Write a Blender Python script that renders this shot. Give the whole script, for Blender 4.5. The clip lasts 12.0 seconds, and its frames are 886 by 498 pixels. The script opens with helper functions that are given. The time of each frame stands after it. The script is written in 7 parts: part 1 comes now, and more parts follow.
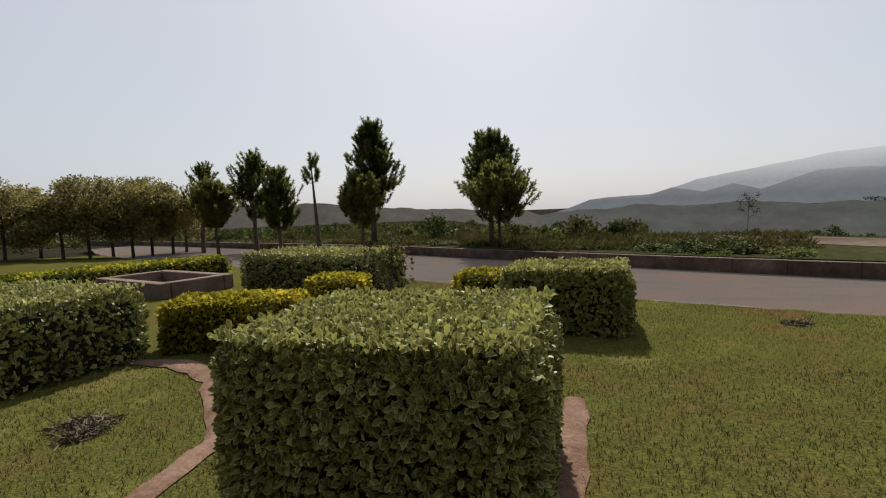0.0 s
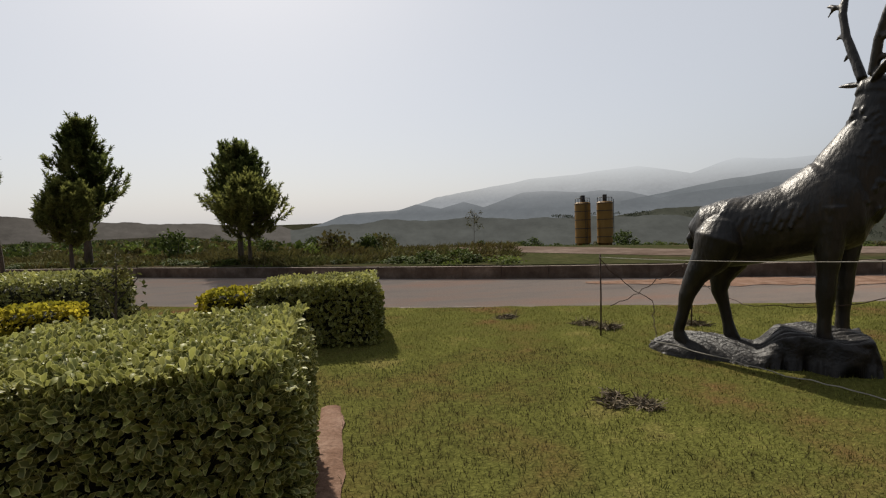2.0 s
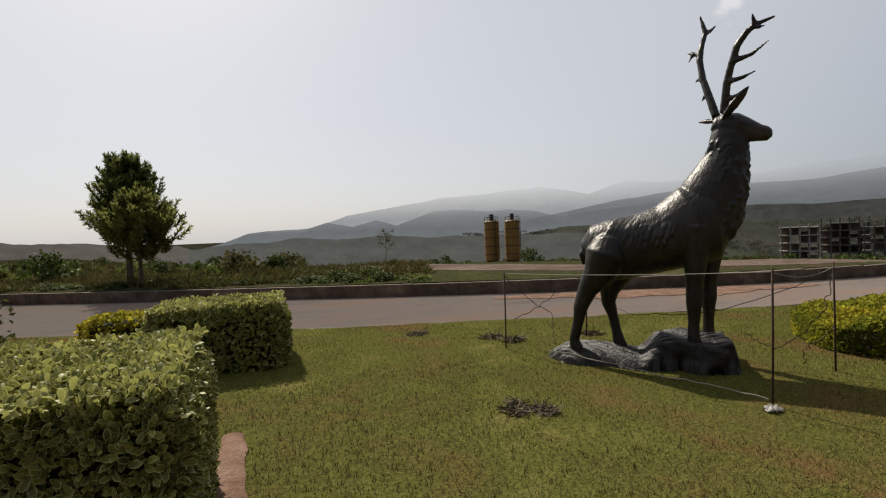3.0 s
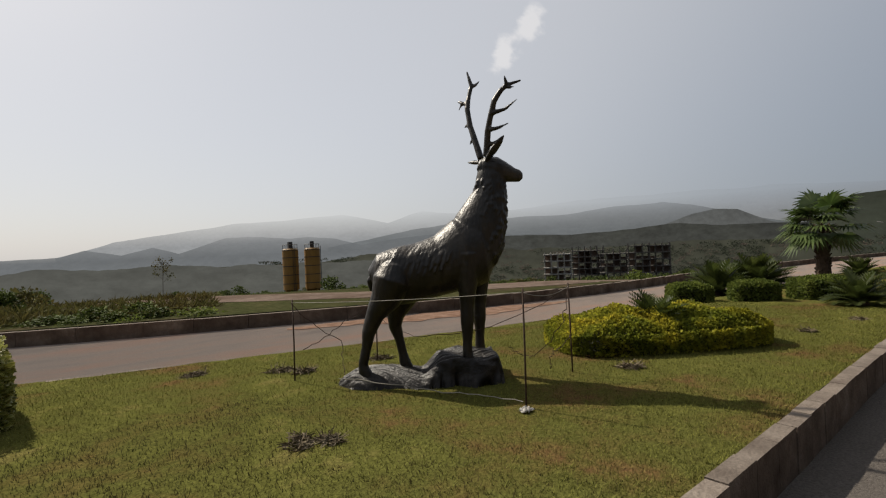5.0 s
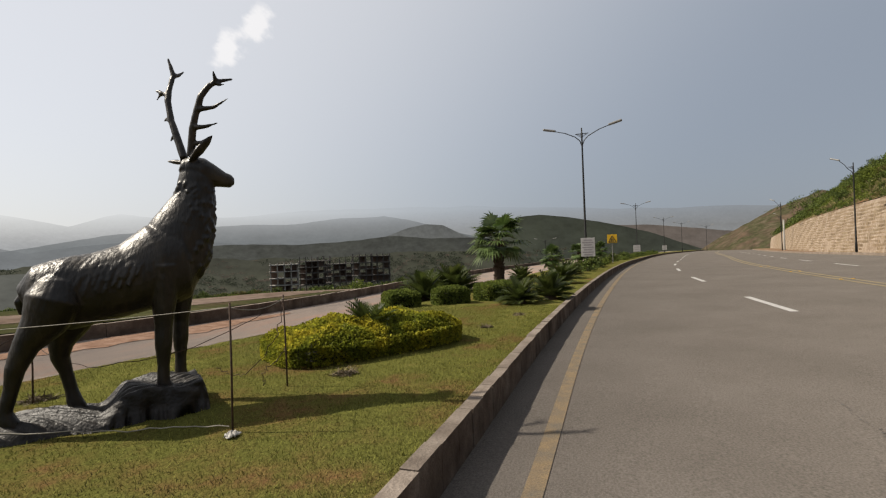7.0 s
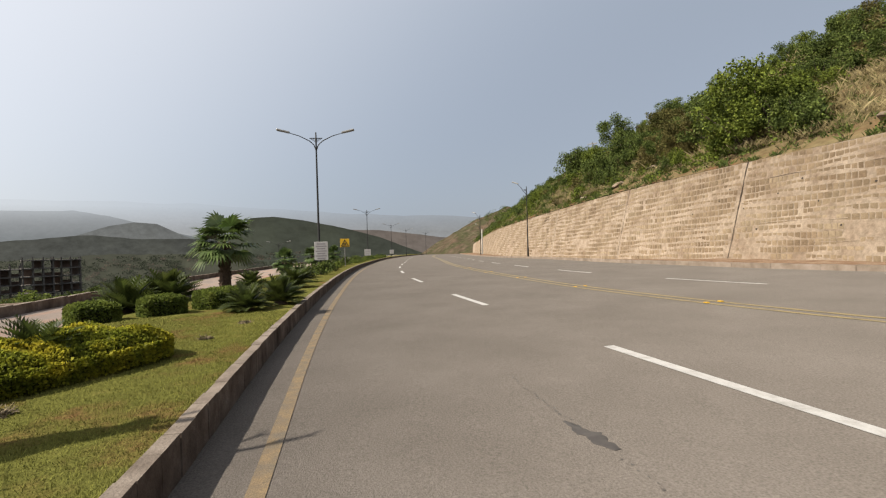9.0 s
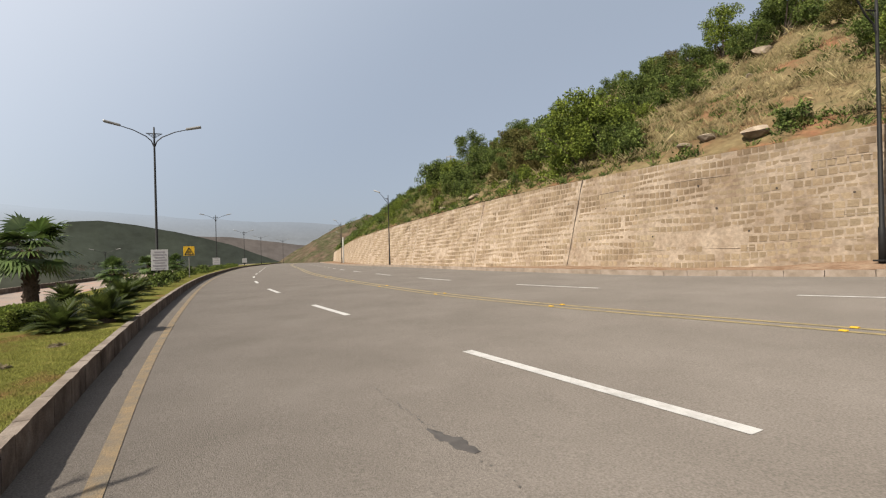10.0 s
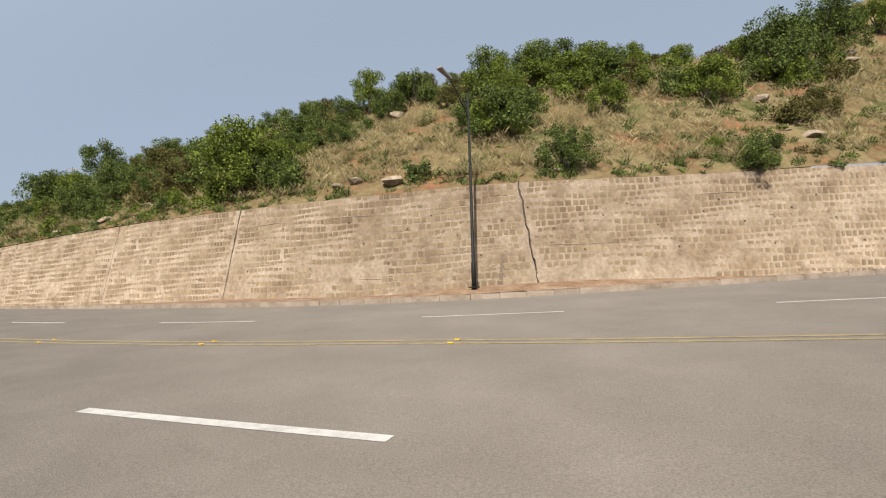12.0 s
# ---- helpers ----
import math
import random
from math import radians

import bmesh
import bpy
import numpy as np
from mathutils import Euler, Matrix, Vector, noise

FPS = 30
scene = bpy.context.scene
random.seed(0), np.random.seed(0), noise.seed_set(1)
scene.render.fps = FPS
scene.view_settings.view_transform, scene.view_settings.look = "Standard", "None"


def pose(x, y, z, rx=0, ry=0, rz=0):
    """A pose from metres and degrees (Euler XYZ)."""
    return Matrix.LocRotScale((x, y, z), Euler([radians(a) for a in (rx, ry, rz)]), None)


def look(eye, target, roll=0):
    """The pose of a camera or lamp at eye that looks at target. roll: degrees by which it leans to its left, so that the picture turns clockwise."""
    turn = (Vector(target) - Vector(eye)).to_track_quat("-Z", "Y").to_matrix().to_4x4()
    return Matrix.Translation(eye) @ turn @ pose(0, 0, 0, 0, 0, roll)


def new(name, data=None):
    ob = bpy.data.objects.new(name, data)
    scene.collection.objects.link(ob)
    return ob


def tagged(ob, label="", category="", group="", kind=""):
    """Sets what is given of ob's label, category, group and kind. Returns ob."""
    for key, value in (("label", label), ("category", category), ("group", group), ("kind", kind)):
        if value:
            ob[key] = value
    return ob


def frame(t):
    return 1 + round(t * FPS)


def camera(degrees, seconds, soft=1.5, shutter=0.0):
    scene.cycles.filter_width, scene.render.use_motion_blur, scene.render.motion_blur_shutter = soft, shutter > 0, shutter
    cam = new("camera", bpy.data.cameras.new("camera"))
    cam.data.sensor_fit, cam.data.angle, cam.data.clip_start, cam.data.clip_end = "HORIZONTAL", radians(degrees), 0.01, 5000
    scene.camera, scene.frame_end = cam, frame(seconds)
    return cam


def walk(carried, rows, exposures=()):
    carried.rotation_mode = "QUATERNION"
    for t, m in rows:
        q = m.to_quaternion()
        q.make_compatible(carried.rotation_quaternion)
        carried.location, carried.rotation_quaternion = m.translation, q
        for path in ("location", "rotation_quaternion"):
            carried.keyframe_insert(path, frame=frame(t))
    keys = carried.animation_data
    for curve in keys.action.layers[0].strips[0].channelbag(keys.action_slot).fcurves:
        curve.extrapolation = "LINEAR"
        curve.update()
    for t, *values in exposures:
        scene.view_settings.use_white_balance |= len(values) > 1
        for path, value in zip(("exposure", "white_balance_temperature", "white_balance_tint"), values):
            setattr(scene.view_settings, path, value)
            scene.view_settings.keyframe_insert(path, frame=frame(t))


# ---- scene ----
cam = camera(83.9, 12.0, 1.2)
PATH = [
    (0.0, pose(-0.158, 0.316, 1.492, 85.55, 2.45, 19.59)),
    (0.5, pose(-0.170, 0.323, 1.482, 85.44, 2.45, 12.53)),
    (1.0, pose(-0.134, 0.291, 1.481, 85.40, 2.28, 5.20)),
    (1.5, pose(-0.117, 0.231, 1.491, 85.49, 2.17, -1.97)),
    (2.0, pose(-0.119, 0.181, 1.503, 86.13, 2.22, -8.37)),
    (2.5, pose(-0.113, 0.135, 1.504, 87.16, 2.31, -13.61)),
    (4.5, pose(-0.046, 0.022, 1.504, 89.78, 2.43, -34.49)),
    (5.0, pose(-0.016, -0.003, 1.499, 90.12, 2.51, -41.28)),
    (5.5, pose(0.020, -0.033, 1.498, 90.22, 2.39, -49.13)),
    (6.0, pose(0.047, -0.047, 1.498, 90.28, 2.23, -57.19)),
    (6.5, pose(0.052, -0.052, 1.503, 90.24, 2.15, -64.80)),
    (7.0, pose(0.070, -0.078, 1.501, 90.03, 2.17, -72.20)),
    (9.0, pose(0.069, -0.158, 1.507, 89.43, 1.57, -102.32)),
    (9.5, pose(0.091, -0.163, 1.515, 89.47, 1.43, -109.73)),
    (10.0, pose(0.130, -0.166, 1.516, 89.97, 1.45, -118.31)),
    (10.5, pose(0.164, -0.176, 1.501, 90.79, 1.47, -128.35)),
    (11.0, pose(0.160, -0.187, 1.490, 91.61, 1.54, -138.19)),
    (11.5, pose(0.138, -0.203, 1.494, 92.18, 1.67, -147.33)),
    (12.0, pose(0.105, -0.236, 1.494, 92.63, 1.76, -156.32)),
]
walk(cam, PATH, [(0.0, 0.28, 6350, 10), (2.5, 0.30, 6500, 10), (5.0, 0.27, 6600, 10), (7.0, 0.58, 6650, 10), (9.5, 1.00, 6550, 10), (12.0, 1.08, 6350, 9)])

# ---- light ----
SUN_TO = Vector((-0.675, 2.97, 3.08)).normalized()
world = bpy.data.worlds.new("hazy_sky")
scene.world = world
world.use_nodes = True
wn, wl = world.node_tree.nodes, world.node_tree.links
sky = wn.new("ShaderNodeTexSky")
sky.sky_type = "NISHITA"
sky.sun_disc = False
sky.sun_elevation, sky.sun_rotation = math.asin(SUN_TO.z), math.atan2(SUN_TO.x, SUN_TO.y)
sky.air_density, sky.dust_density, sky.ozone_density, sky.altitude = 1.0, 3.6, 1.6, 500
haze = wn.new("ShaderNodeMixRGB")
haze.inputs[0].default_value = 0.75
wl.new(sky.outputs[0], haze.inputs[1])
wl.new(haze.outputs[0], wn["Background"].inputs[0])
# the haze scatters forwards, so the sky dims away from the sun
aim = wn.new("ShaderNodeTexCoord")
toward = wn.new("ShaderNodeVectorMath")
toward.operation = "DOT_PRODUCT"
toward.inputs[1].default_value = SUN_TO
wl.new(aim.outputs["Generated"], toward.inputs[0])
dim = wn.new("ShaderNodeMapRange")
dim.interpolation_type = "SMOOTHSTEP"
dim.inputs["From Min"].default_value, dim.inputs["From Max"].default_value = -0.30, 0.70
dim.inputs["To Min"].default_value, dim.inputs["To Max"].default_value = 0.047, 0.085
wl.new(toward.outputs["Value"], dim.inputs["Value"])
wl.new(dim.outputs[0], wn["Background"].inputs[1])
tint = wn.new("ShaderNodeMixRGB")
tint.inputs[1].default_value, tint.inputs[2].default_value = (4.72, 5.36, 6.35, 1), (6.40, 6.50, 6.70, 1)
warm = wn.new("ShaderNodeMapRange")
warm.interpolation_type = "SMOOTHSTEP"
warm.inputs["From Min"].default_value, warm.inputs["From Max"].default_value = -0.2, 0.6
wl.new(toward.outputs["Value"], warm.inputs["Value"])
wl.new(warm.outputs[0], tint.inputs[0])
wl.new(tint.outputs[0], haze.inputs[2])
sun = new("sun", bpy.data.lights.new("sun", "SUN"))
sun.data.energy, sun.data.angle, sun.data.color = 5.0, radians(0.9), (1.0, 0.925, 0.80)
sun.matrix_world = look(SUN_TO * 100, (0, 0, 0))


# ---- materials ----
ALBEDO = 0.64
def mat(name, stops, scale=4.0, rough=0.8, bump=0.0, bump_scale=40.0, detail=6.0, metallic=0.0, vary=0.0, island=False,
        fine=0.0, fine_scale=60.0, leaf=0.0, spec=0.3, stretch=(1, 1, 1), margin=None, chalky=0.0):
    """Noise-coloured surface: stops are colours from low to high noise; fine adds small-scale grain, vary shifts the value by piece."""
    m = bpy.data.materials.new(name)
    m.use_nodes = True
    n, l = m.node_tree.nodes, m.node_tree.links
    b = n["Principled BSDF"]
    mp = n.new("ShaderNodeMapping")
    mp.inputs["Scale"].default_value = stretch
    geo = n.new("ShaderNodeNewGeometry")
    l.new(geo.outputs["Position"], mp.inputs[0])
    no = n.new("ShaderNodeTexNoise")
    no.inputs["Scale"].default_value, no.inputs["Detail"].default_value = scale, detail
    no.inputs["Roughness"].default_value = 0.65
    l.new(mp.outputs[0], no.inputs["Vector"])
    ramp = n.new("ShaderNodeValToRGB")
    e = ramp.color_ramp.elements
    for k, c in enumerate(stops):
        p = 0.32 + 0.36 * k / max(1, len(stops) - 1)
        el = e[k] if k < 2 else e.new(p)
        el.position, el.color = p, (*[q * ALBEDO for q in c], 1)
    l.new(no.outputs["Fac"], ramp.inputs[0])
    col = ramp.outputs[0]

    def shift(fac_socket, amount, col):
        mr = n.new("ShaderNodeMapRange")
        mr.inputs["To Min"].default_value, mr.inputs["To Max"].default_value = 1 - amount, 1 + amount
        l.new(fac_socket, mr.inputs["Value"])
        hsv = n.new("ShaderNodeHueSaturation")
        l.new(mr.outputs[0], hsv.inputs["Value"])
        l.new(col, hsv.inputs["Color"])
        return hsv.outputs[0]

    if fine:
        nf = n.new("ShaderNodeTexNoise")
        nf.inputs["Scale"].default_value, nf.inputs["Detail"].default_value = fine_scale, 3
        l.new(mp.outputs[0], nf.inputs["Vector"])
        col = shift(nf.outputs["Fac"], fine * 2, col)
    if vary:
        if island:
            col = shift(geo.outputs["Random Per Island"], vary, col)
        else:
            oi = n.new("ShaderNodeObjectInfo")
            col = shift(oi.outputs["Random"], vary, col)
    if margin:
        uv = n.new("ShaderNodeUVMap")
        sx = n.new("ShaderNodeSeparateXYZ")
        l.new(uv.outputs[0], sx.inputs[0])
        th = n.new("ShaderNodeMapRange")
        th.inputs["From Min"].default_value, th.inputs["From Max"].default_value = 0.62, 1.1
        l.new(sx.outputs[0], th.inputs["Value"])
        mx = n.new("ShaderNodeMixRGB")
        mx.inputs[2].default_value = (*margin, 1)
        l.new(th.outputs[0], mx.inputs[0])
        l.new(col, mx.inputs[1])
        col = mx.outputs[0]
    l.new(col, b.inputs["Base Color"])
    b.inputs["Roughness"].default_value, b.inputs["Metallic"].default_value = rough, metallic
    b.inputs["Specular IOR Level"].default_value = spec
    b.inputs["Diffuse Roughness"].default_value = chalky
    if bump:
        nb = n.new("ShaderNodeTexNoise")
        nb.inputs["Scale"].default_value, nb.inputs["Detail"].default_value = bump_scale, 5
        l.new(mp.outputs[0], nb.inputs["Vector"])
        bp = n.new("ShaderNodeBump")
        bp.inputs["Strength"].default_value, bp.inputs["Distance"].default_value = bump, 0.02
        l.new(nb.outputs["Fac"], bp.inputs["Height"])
        l.new(bp.outputs[0], b.inputs["Normal"])
    if leaf:
        tr = n.new("ShaderNodeBsdfTranslucent")
        l.new(col, tr.inputs[0])
        ms = n.new("ShaderNodeMixShader")
        ms.inputs[0].default_value = leaf
        l.new(b.outputs[0], ms.inputs[1])
        l.new(tr.outputs[0], ms.inputs[2])
        l.new(ms.outputs[0], n["Material Output"].inputs[0])
    return m


def distant(name, colour, strength, ground=(0.05, 0.06, 0.04), share=0.75, top=None, z0=0.0, z1=1.0, mist=None, patchy=0.07):
    """Far hills: haze is put in as emission mixed over scrub colour; with top they fade out towards the cloud."""
    m = bpy.data.materials.new(name)
    m.use_nodes = True
    n, l = m.node_tree.nodes, m.node_tree.links
    b = n["Principled BSDF"]
    b.inputs["Roughness"].default_value = 1.0
    geo = n.new("ShaderNodeNewGeometry")
    no = n.new("ShaderNodeTexNoise")
    no.inputs["Scale"].default_value, no.inputs["Detail"].default_value = 0.012, 8
    l.new(geo.outputs["Position"], no.inputs["Vector"])
    ramp = n.new("ShaderNodeValToRGB")
    ramp.color_ramp.elements[0].position, ramp.color_ramp.elements[1].position = 0.35, 0.65
    ramp.color_ramp.elements[0].color = (*[c * 0.6 for c in ground], 1)
    ramp.color_ramp.elements[1].color = (*[c * 1.5 for c in ground], 1)
    l.new(no.outputs["Fac"], ramp.inputs[0])
    l.new(ramp.outputs[0], b.inputs["Base Color"])
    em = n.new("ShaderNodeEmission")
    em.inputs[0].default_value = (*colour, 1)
    # Painted airlight: the emission grows brighter towards the sun.
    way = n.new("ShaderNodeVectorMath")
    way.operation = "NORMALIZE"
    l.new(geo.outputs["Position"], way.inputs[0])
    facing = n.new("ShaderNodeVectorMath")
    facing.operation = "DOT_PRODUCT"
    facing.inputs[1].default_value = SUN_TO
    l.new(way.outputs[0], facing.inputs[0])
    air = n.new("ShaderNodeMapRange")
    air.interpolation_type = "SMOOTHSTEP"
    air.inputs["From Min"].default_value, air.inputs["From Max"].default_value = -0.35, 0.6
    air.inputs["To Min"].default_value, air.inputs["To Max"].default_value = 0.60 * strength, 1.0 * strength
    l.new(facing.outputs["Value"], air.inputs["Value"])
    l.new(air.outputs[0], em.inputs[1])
    # Extra emission low down, painted as valley mist.
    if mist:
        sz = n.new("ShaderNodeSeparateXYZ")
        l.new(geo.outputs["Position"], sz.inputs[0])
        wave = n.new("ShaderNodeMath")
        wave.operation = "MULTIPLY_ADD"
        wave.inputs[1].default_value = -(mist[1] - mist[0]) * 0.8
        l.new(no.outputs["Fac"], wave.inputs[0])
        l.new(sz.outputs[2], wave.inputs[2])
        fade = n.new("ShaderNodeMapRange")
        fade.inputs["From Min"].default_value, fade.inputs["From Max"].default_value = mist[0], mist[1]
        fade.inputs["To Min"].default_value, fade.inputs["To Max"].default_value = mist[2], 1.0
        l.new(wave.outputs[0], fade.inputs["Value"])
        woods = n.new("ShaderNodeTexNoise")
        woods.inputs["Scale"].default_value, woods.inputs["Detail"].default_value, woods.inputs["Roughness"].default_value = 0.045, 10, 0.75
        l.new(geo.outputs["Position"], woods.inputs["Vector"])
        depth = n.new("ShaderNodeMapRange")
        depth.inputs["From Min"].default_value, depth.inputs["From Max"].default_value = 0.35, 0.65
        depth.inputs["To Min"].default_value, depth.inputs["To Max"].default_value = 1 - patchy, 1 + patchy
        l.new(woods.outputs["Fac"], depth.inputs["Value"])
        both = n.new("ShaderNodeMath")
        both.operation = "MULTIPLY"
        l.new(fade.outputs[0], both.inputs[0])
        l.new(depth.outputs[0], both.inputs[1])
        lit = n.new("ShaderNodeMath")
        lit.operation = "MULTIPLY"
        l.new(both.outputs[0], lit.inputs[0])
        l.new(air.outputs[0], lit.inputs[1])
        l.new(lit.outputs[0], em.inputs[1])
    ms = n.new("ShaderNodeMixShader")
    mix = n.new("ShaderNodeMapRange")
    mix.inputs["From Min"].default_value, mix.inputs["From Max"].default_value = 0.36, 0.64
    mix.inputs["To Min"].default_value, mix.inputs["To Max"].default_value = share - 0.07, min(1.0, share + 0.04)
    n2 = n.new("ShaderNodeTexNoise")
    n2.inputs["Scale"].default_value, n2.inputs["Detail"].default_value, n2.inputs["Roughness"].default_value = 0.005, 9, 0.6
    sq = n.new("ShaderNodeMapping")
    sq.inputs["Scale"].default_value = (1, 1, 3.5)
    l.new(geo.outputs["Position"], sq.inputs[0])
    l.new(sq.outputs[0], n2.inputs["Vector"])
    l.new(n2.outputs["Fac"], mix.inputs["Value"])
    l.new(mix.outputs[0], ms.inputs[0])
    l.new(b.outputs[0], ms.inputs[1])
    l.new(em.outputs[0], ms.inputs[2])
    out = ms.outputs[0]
    if top:
        sx = n.new("ShaderNodeSeparateXYZ")
        l.new(geo.outputs["Position"], sx.inputs[0])
        mr = n.new("ShaderNodeMapRange")
        mr.inputs["From Min"].default_value, mr.inputs["From Max"].default_value = z0, z1
        mr.inputs["To Max"].default_value = top
        l.new(sx.outputs[2], mr.inputs["Value"])
        tp = n.new("ShaderNodeBsdfTransparent")
        m2 = n.new("ShaderNodeMixShader")
        l.new(mr.outputs[0], m2.inputs[0])
        l.new(out, m2.inputs[1])
        l.new(tp.outputs[0], m2.inputs[2])
        out = m2.outputs[0]
    l.new(out, n["Material Output"].inputs[0])
    return m


M_SOIL = mat("red_soil", [(0.17, 0.10, 0.07), (0.26, 0.165, 0.12), (0.34, 0.23, 0.175)], 5, 0.95, 0.6, 30, fine=0.2, spec=0.0)
M_LAWN = mat("mown_lawn", [(0.17, 0.101, 0.0447), (0.137, 0.115, 0.036), (0.117, 0.117, 0.0321), (0.137, 0.138, 0.036), (0.19, 0.166, 0.0544)], 1.1, 0.95, 0.9, 60, fine=0.35, fine_scale=35, spec=0.0)
M_BLADE_DRY = mat("dry_grass_blade", [(0.0743, 0.0511, 0.0243), (0.0681, 0.0578, 0.0243), (0.0574, 0.068, 0.0194)], 1.4, 0.8, vary=0.4, island=True, leaf=0.35, spec=0.05)
M_BLADE = mat("grass_blade", [(0.217, 0.161, 0.0571), (0.182, 0.184, 0.0407), (0.206, 0.205, 0.0464), (0.259, 0.238, 0.0635)], 1.1, 0.8, vary=0.4, island=True, leaf=0.08, spec=0.05)
M_ROAD = mat("worn_asphalt", [(0.141, 0.124, 0.109), (0.158, 0.139, 0.123), (0.176, 0.155, 0.138)], 0.5, 0.95, 0.8, 90, fine=0.30, fine_scale=60, spec=0.05, chalky=1.0)
M_ROAD2 = mat("dusty_asphalt", [(0.28, 0.235, 0.205), (0.37, 0.30, 0.255), (0.44, 0.285, 0.215)], 0.5, 0.95, 0.5, 90, fine=0.12, fine_scale=70, stretch=(0.5, 1.5, 1), spec=0.05, chalky=1.0)
# Side and top colours: shade and sunlight are put into the kerb concrete.
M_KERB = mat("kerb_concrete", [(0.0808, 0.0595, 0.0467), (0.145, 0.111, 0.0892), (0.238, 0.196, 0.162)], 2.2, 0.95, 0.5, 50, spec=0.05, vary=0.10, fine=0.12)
M_KERB_TOP = mat("kerb_sunlit_top", [(0.153, 0.123, 0.102), (0.221, 0.183, 0.153), (0.297, 0.251, 0.212)], 3, 0.95, 0.5, 50, spec=0.05, vary=0.12, fine=0.15)
M_WHITE = mat("road_white_paint", [(0.333, 0.318, 0.296), (0.459, 0.444, 0.422), (0.518, 0.503, 0.481)], 6, 0.7, 0.2, 80, fine=0.1)
M_YELLOW = mat("road_yellow_paint", [(0.124, 0.106, 0.0828), (0.175, 0.129, 0.0782), (0.225, 0.155, 0.081)], 5, 0.8, 0.4, 80, fine=0.3, fine_scale=80)
M_YELLOW_MID = mat("centre_line_paint", [(0.17, 0.142, 0.092), (0.27, 0.21, 0.10), (0.34, 0.262, 0.115)], 5, 0.75, 0.3, 80, fine=0.2, fine_scale=80)
M_STONE = mat("wall_stone", [(0.216, 0.151, 0.0966), (0.304, 0.225, 0.146), (0.375, 0.294, 0.197)], 0.7, 0.95, 0.6, 25, vary=0.17, chalky=1.0, spec=0.1, fine=0.15, fine_scale=14)
M_STONE_I = mat("wall_stone_far", [(0.216, 0.151, 0.0966), (0.304, 0.225, 0.146), (0.375, 0.294, 0.197)], 0.7, 0.95, 0.6, 25, vary=0.17, chalky=1.0, spec=0.1, island=True, fine=0.15, fine_scale=14)
M_MORTAR = mat("wall_mortar", [(0.267, 0.193, 0.135), (0.378, 0.297, 0.221), (0.468, 0.378, 0.289)], 0.9, 0.95, 0.9, 16, chalky=1.0, spec=0.1, fine=0.24, fine_scale=7)
M_KERB_PALE = mat("pale_kerb_concrete", [(0.22, 0.17, 0.13), (0.30, 0.24, 0.19), (0.37, 0.30, 0.25)], 2.2, 0.95, 0.4, 50, spec=0.05, vary=0.12, fine=0.12)
M_DIRT = mat("tan_dirt", [(0.17, 0.10, 0.062), (0.25, 0.165, 0.11), (0.31, 0.225, 0.155)], 1.6, 0.95, 0.7, 18, fine=0.25, fine_scale=9, spec=0.0)
M_GAP = mat("dark_joint", [(0.05, 0.04, 0.03), (0.08, 0.06, 0.05)], 5, 1.0)
M_HILL = mat("dry_hillside", [(0.222, 0.111, 0.0629), (0.148, 0.104, 0.0555), (0.185, 0.144, 0.0777), (0.0888, 0.0962, 0.037)], 0.35, 0.95, 0.9, 6, fine=0.25, fine_scale=4, spec=0.0)
M_SCRUB = mat("valley_scrub", [(0.012, 0.017, 0.009), (0.022, 0.027, 0.015), (0.05, 0.042, 0.03), (0.018, 0.023, 0.012)], 0.05, 0.95, 0.8, 1.5, detail=10, fine=0.4, fine_scale=0.12, spec=0.0, stretch=(0.6, 1.6, 1))
M_VERGE = mat("weedy_verge", [(0.10, 0.07, 0.048), (0.055, 0.06, 0.026), (0.085, 0.08, 0.038)], 0.6, 0.95, 0.9, 10, fine=0.3, fine_scale=8, spec=0.0)
M_TRACK = mat("brick_track", [(0.12, 0.085, 0.065), (0.18, 0.135, 0.11), (0.24, 0.185, 0.155)], 0.8, 0.95, 0.6, 8, fine=0.2, fine_scale=5, spec=0.0)
M_VARIEG = mat("variegated_leaf", [(0.137, 0.158, 0.0334), (0.218, 0.235, 0.0502), (0.325, 0.317, 0.0752)], 3, 0.5, vary=0.5, island=True, leaf=0.14, spec=0.3, margin=(0.50, 0.46, 0.17))
M_HEDGE = mat("green_hedge_leaf", [(0.09, 0.125, 0.026), (0.145, 0.185, 0.038), (0.205, 0.24, 0.052)], 3, 0.7, vary=0.4, island=True, leaf=0.45, spec=0.12)
M_GOLD = mat("golden_hedge_leaf", [(0.14, 0.18, 0.026), (0.25, 0.27, 0.032), (0.42, 0.39, 0.04), (0.58, 0.48, 0.05)], 2.2, 0.6, spec=0.1, vary=0.5, island=True, leaf=0.55)
M_GOLD_TIP = mat("golden_tip_leaf", [(0.24, 0.24, 0.028), (0.44, 0.38, 0.036), (0.62, 0.49, 0.045)], 2.6, 0.6, spec=0.1, vary=0.45, island=True, leaf=0.55)
M_TOP_LEAF = mat("pale_top_leaf", [(0.264, 0.284, 0.068), (0.374, 0.378, 0.102), (0.484, 0.473, 0.153)], 3, 0.5, vary=0.4, island=True, leaf=0.35, spec=0.25, margin=(0.47, 0.46, 0.17))
M_SPUR = mat("brown_spur", [(0.126, 0.0851, 0.0592), (0.0962, 0.074, 0.0518), (0.0555, 0.0577, 0.0296), (0.133, 0.104, 0.074)], 0.16, 0.95, 0.8, 2, fine=0.35, fine_scale=0.6, spec=0.0)
# Near-black core colour: the shade among inner twigs is put into it.
M_CORE = mat("shaded_hedge_core", [(0.02, 0.022, 0.012), (0.035, 0.035, 0.018)], 8, 1.0, 0.8, 30)
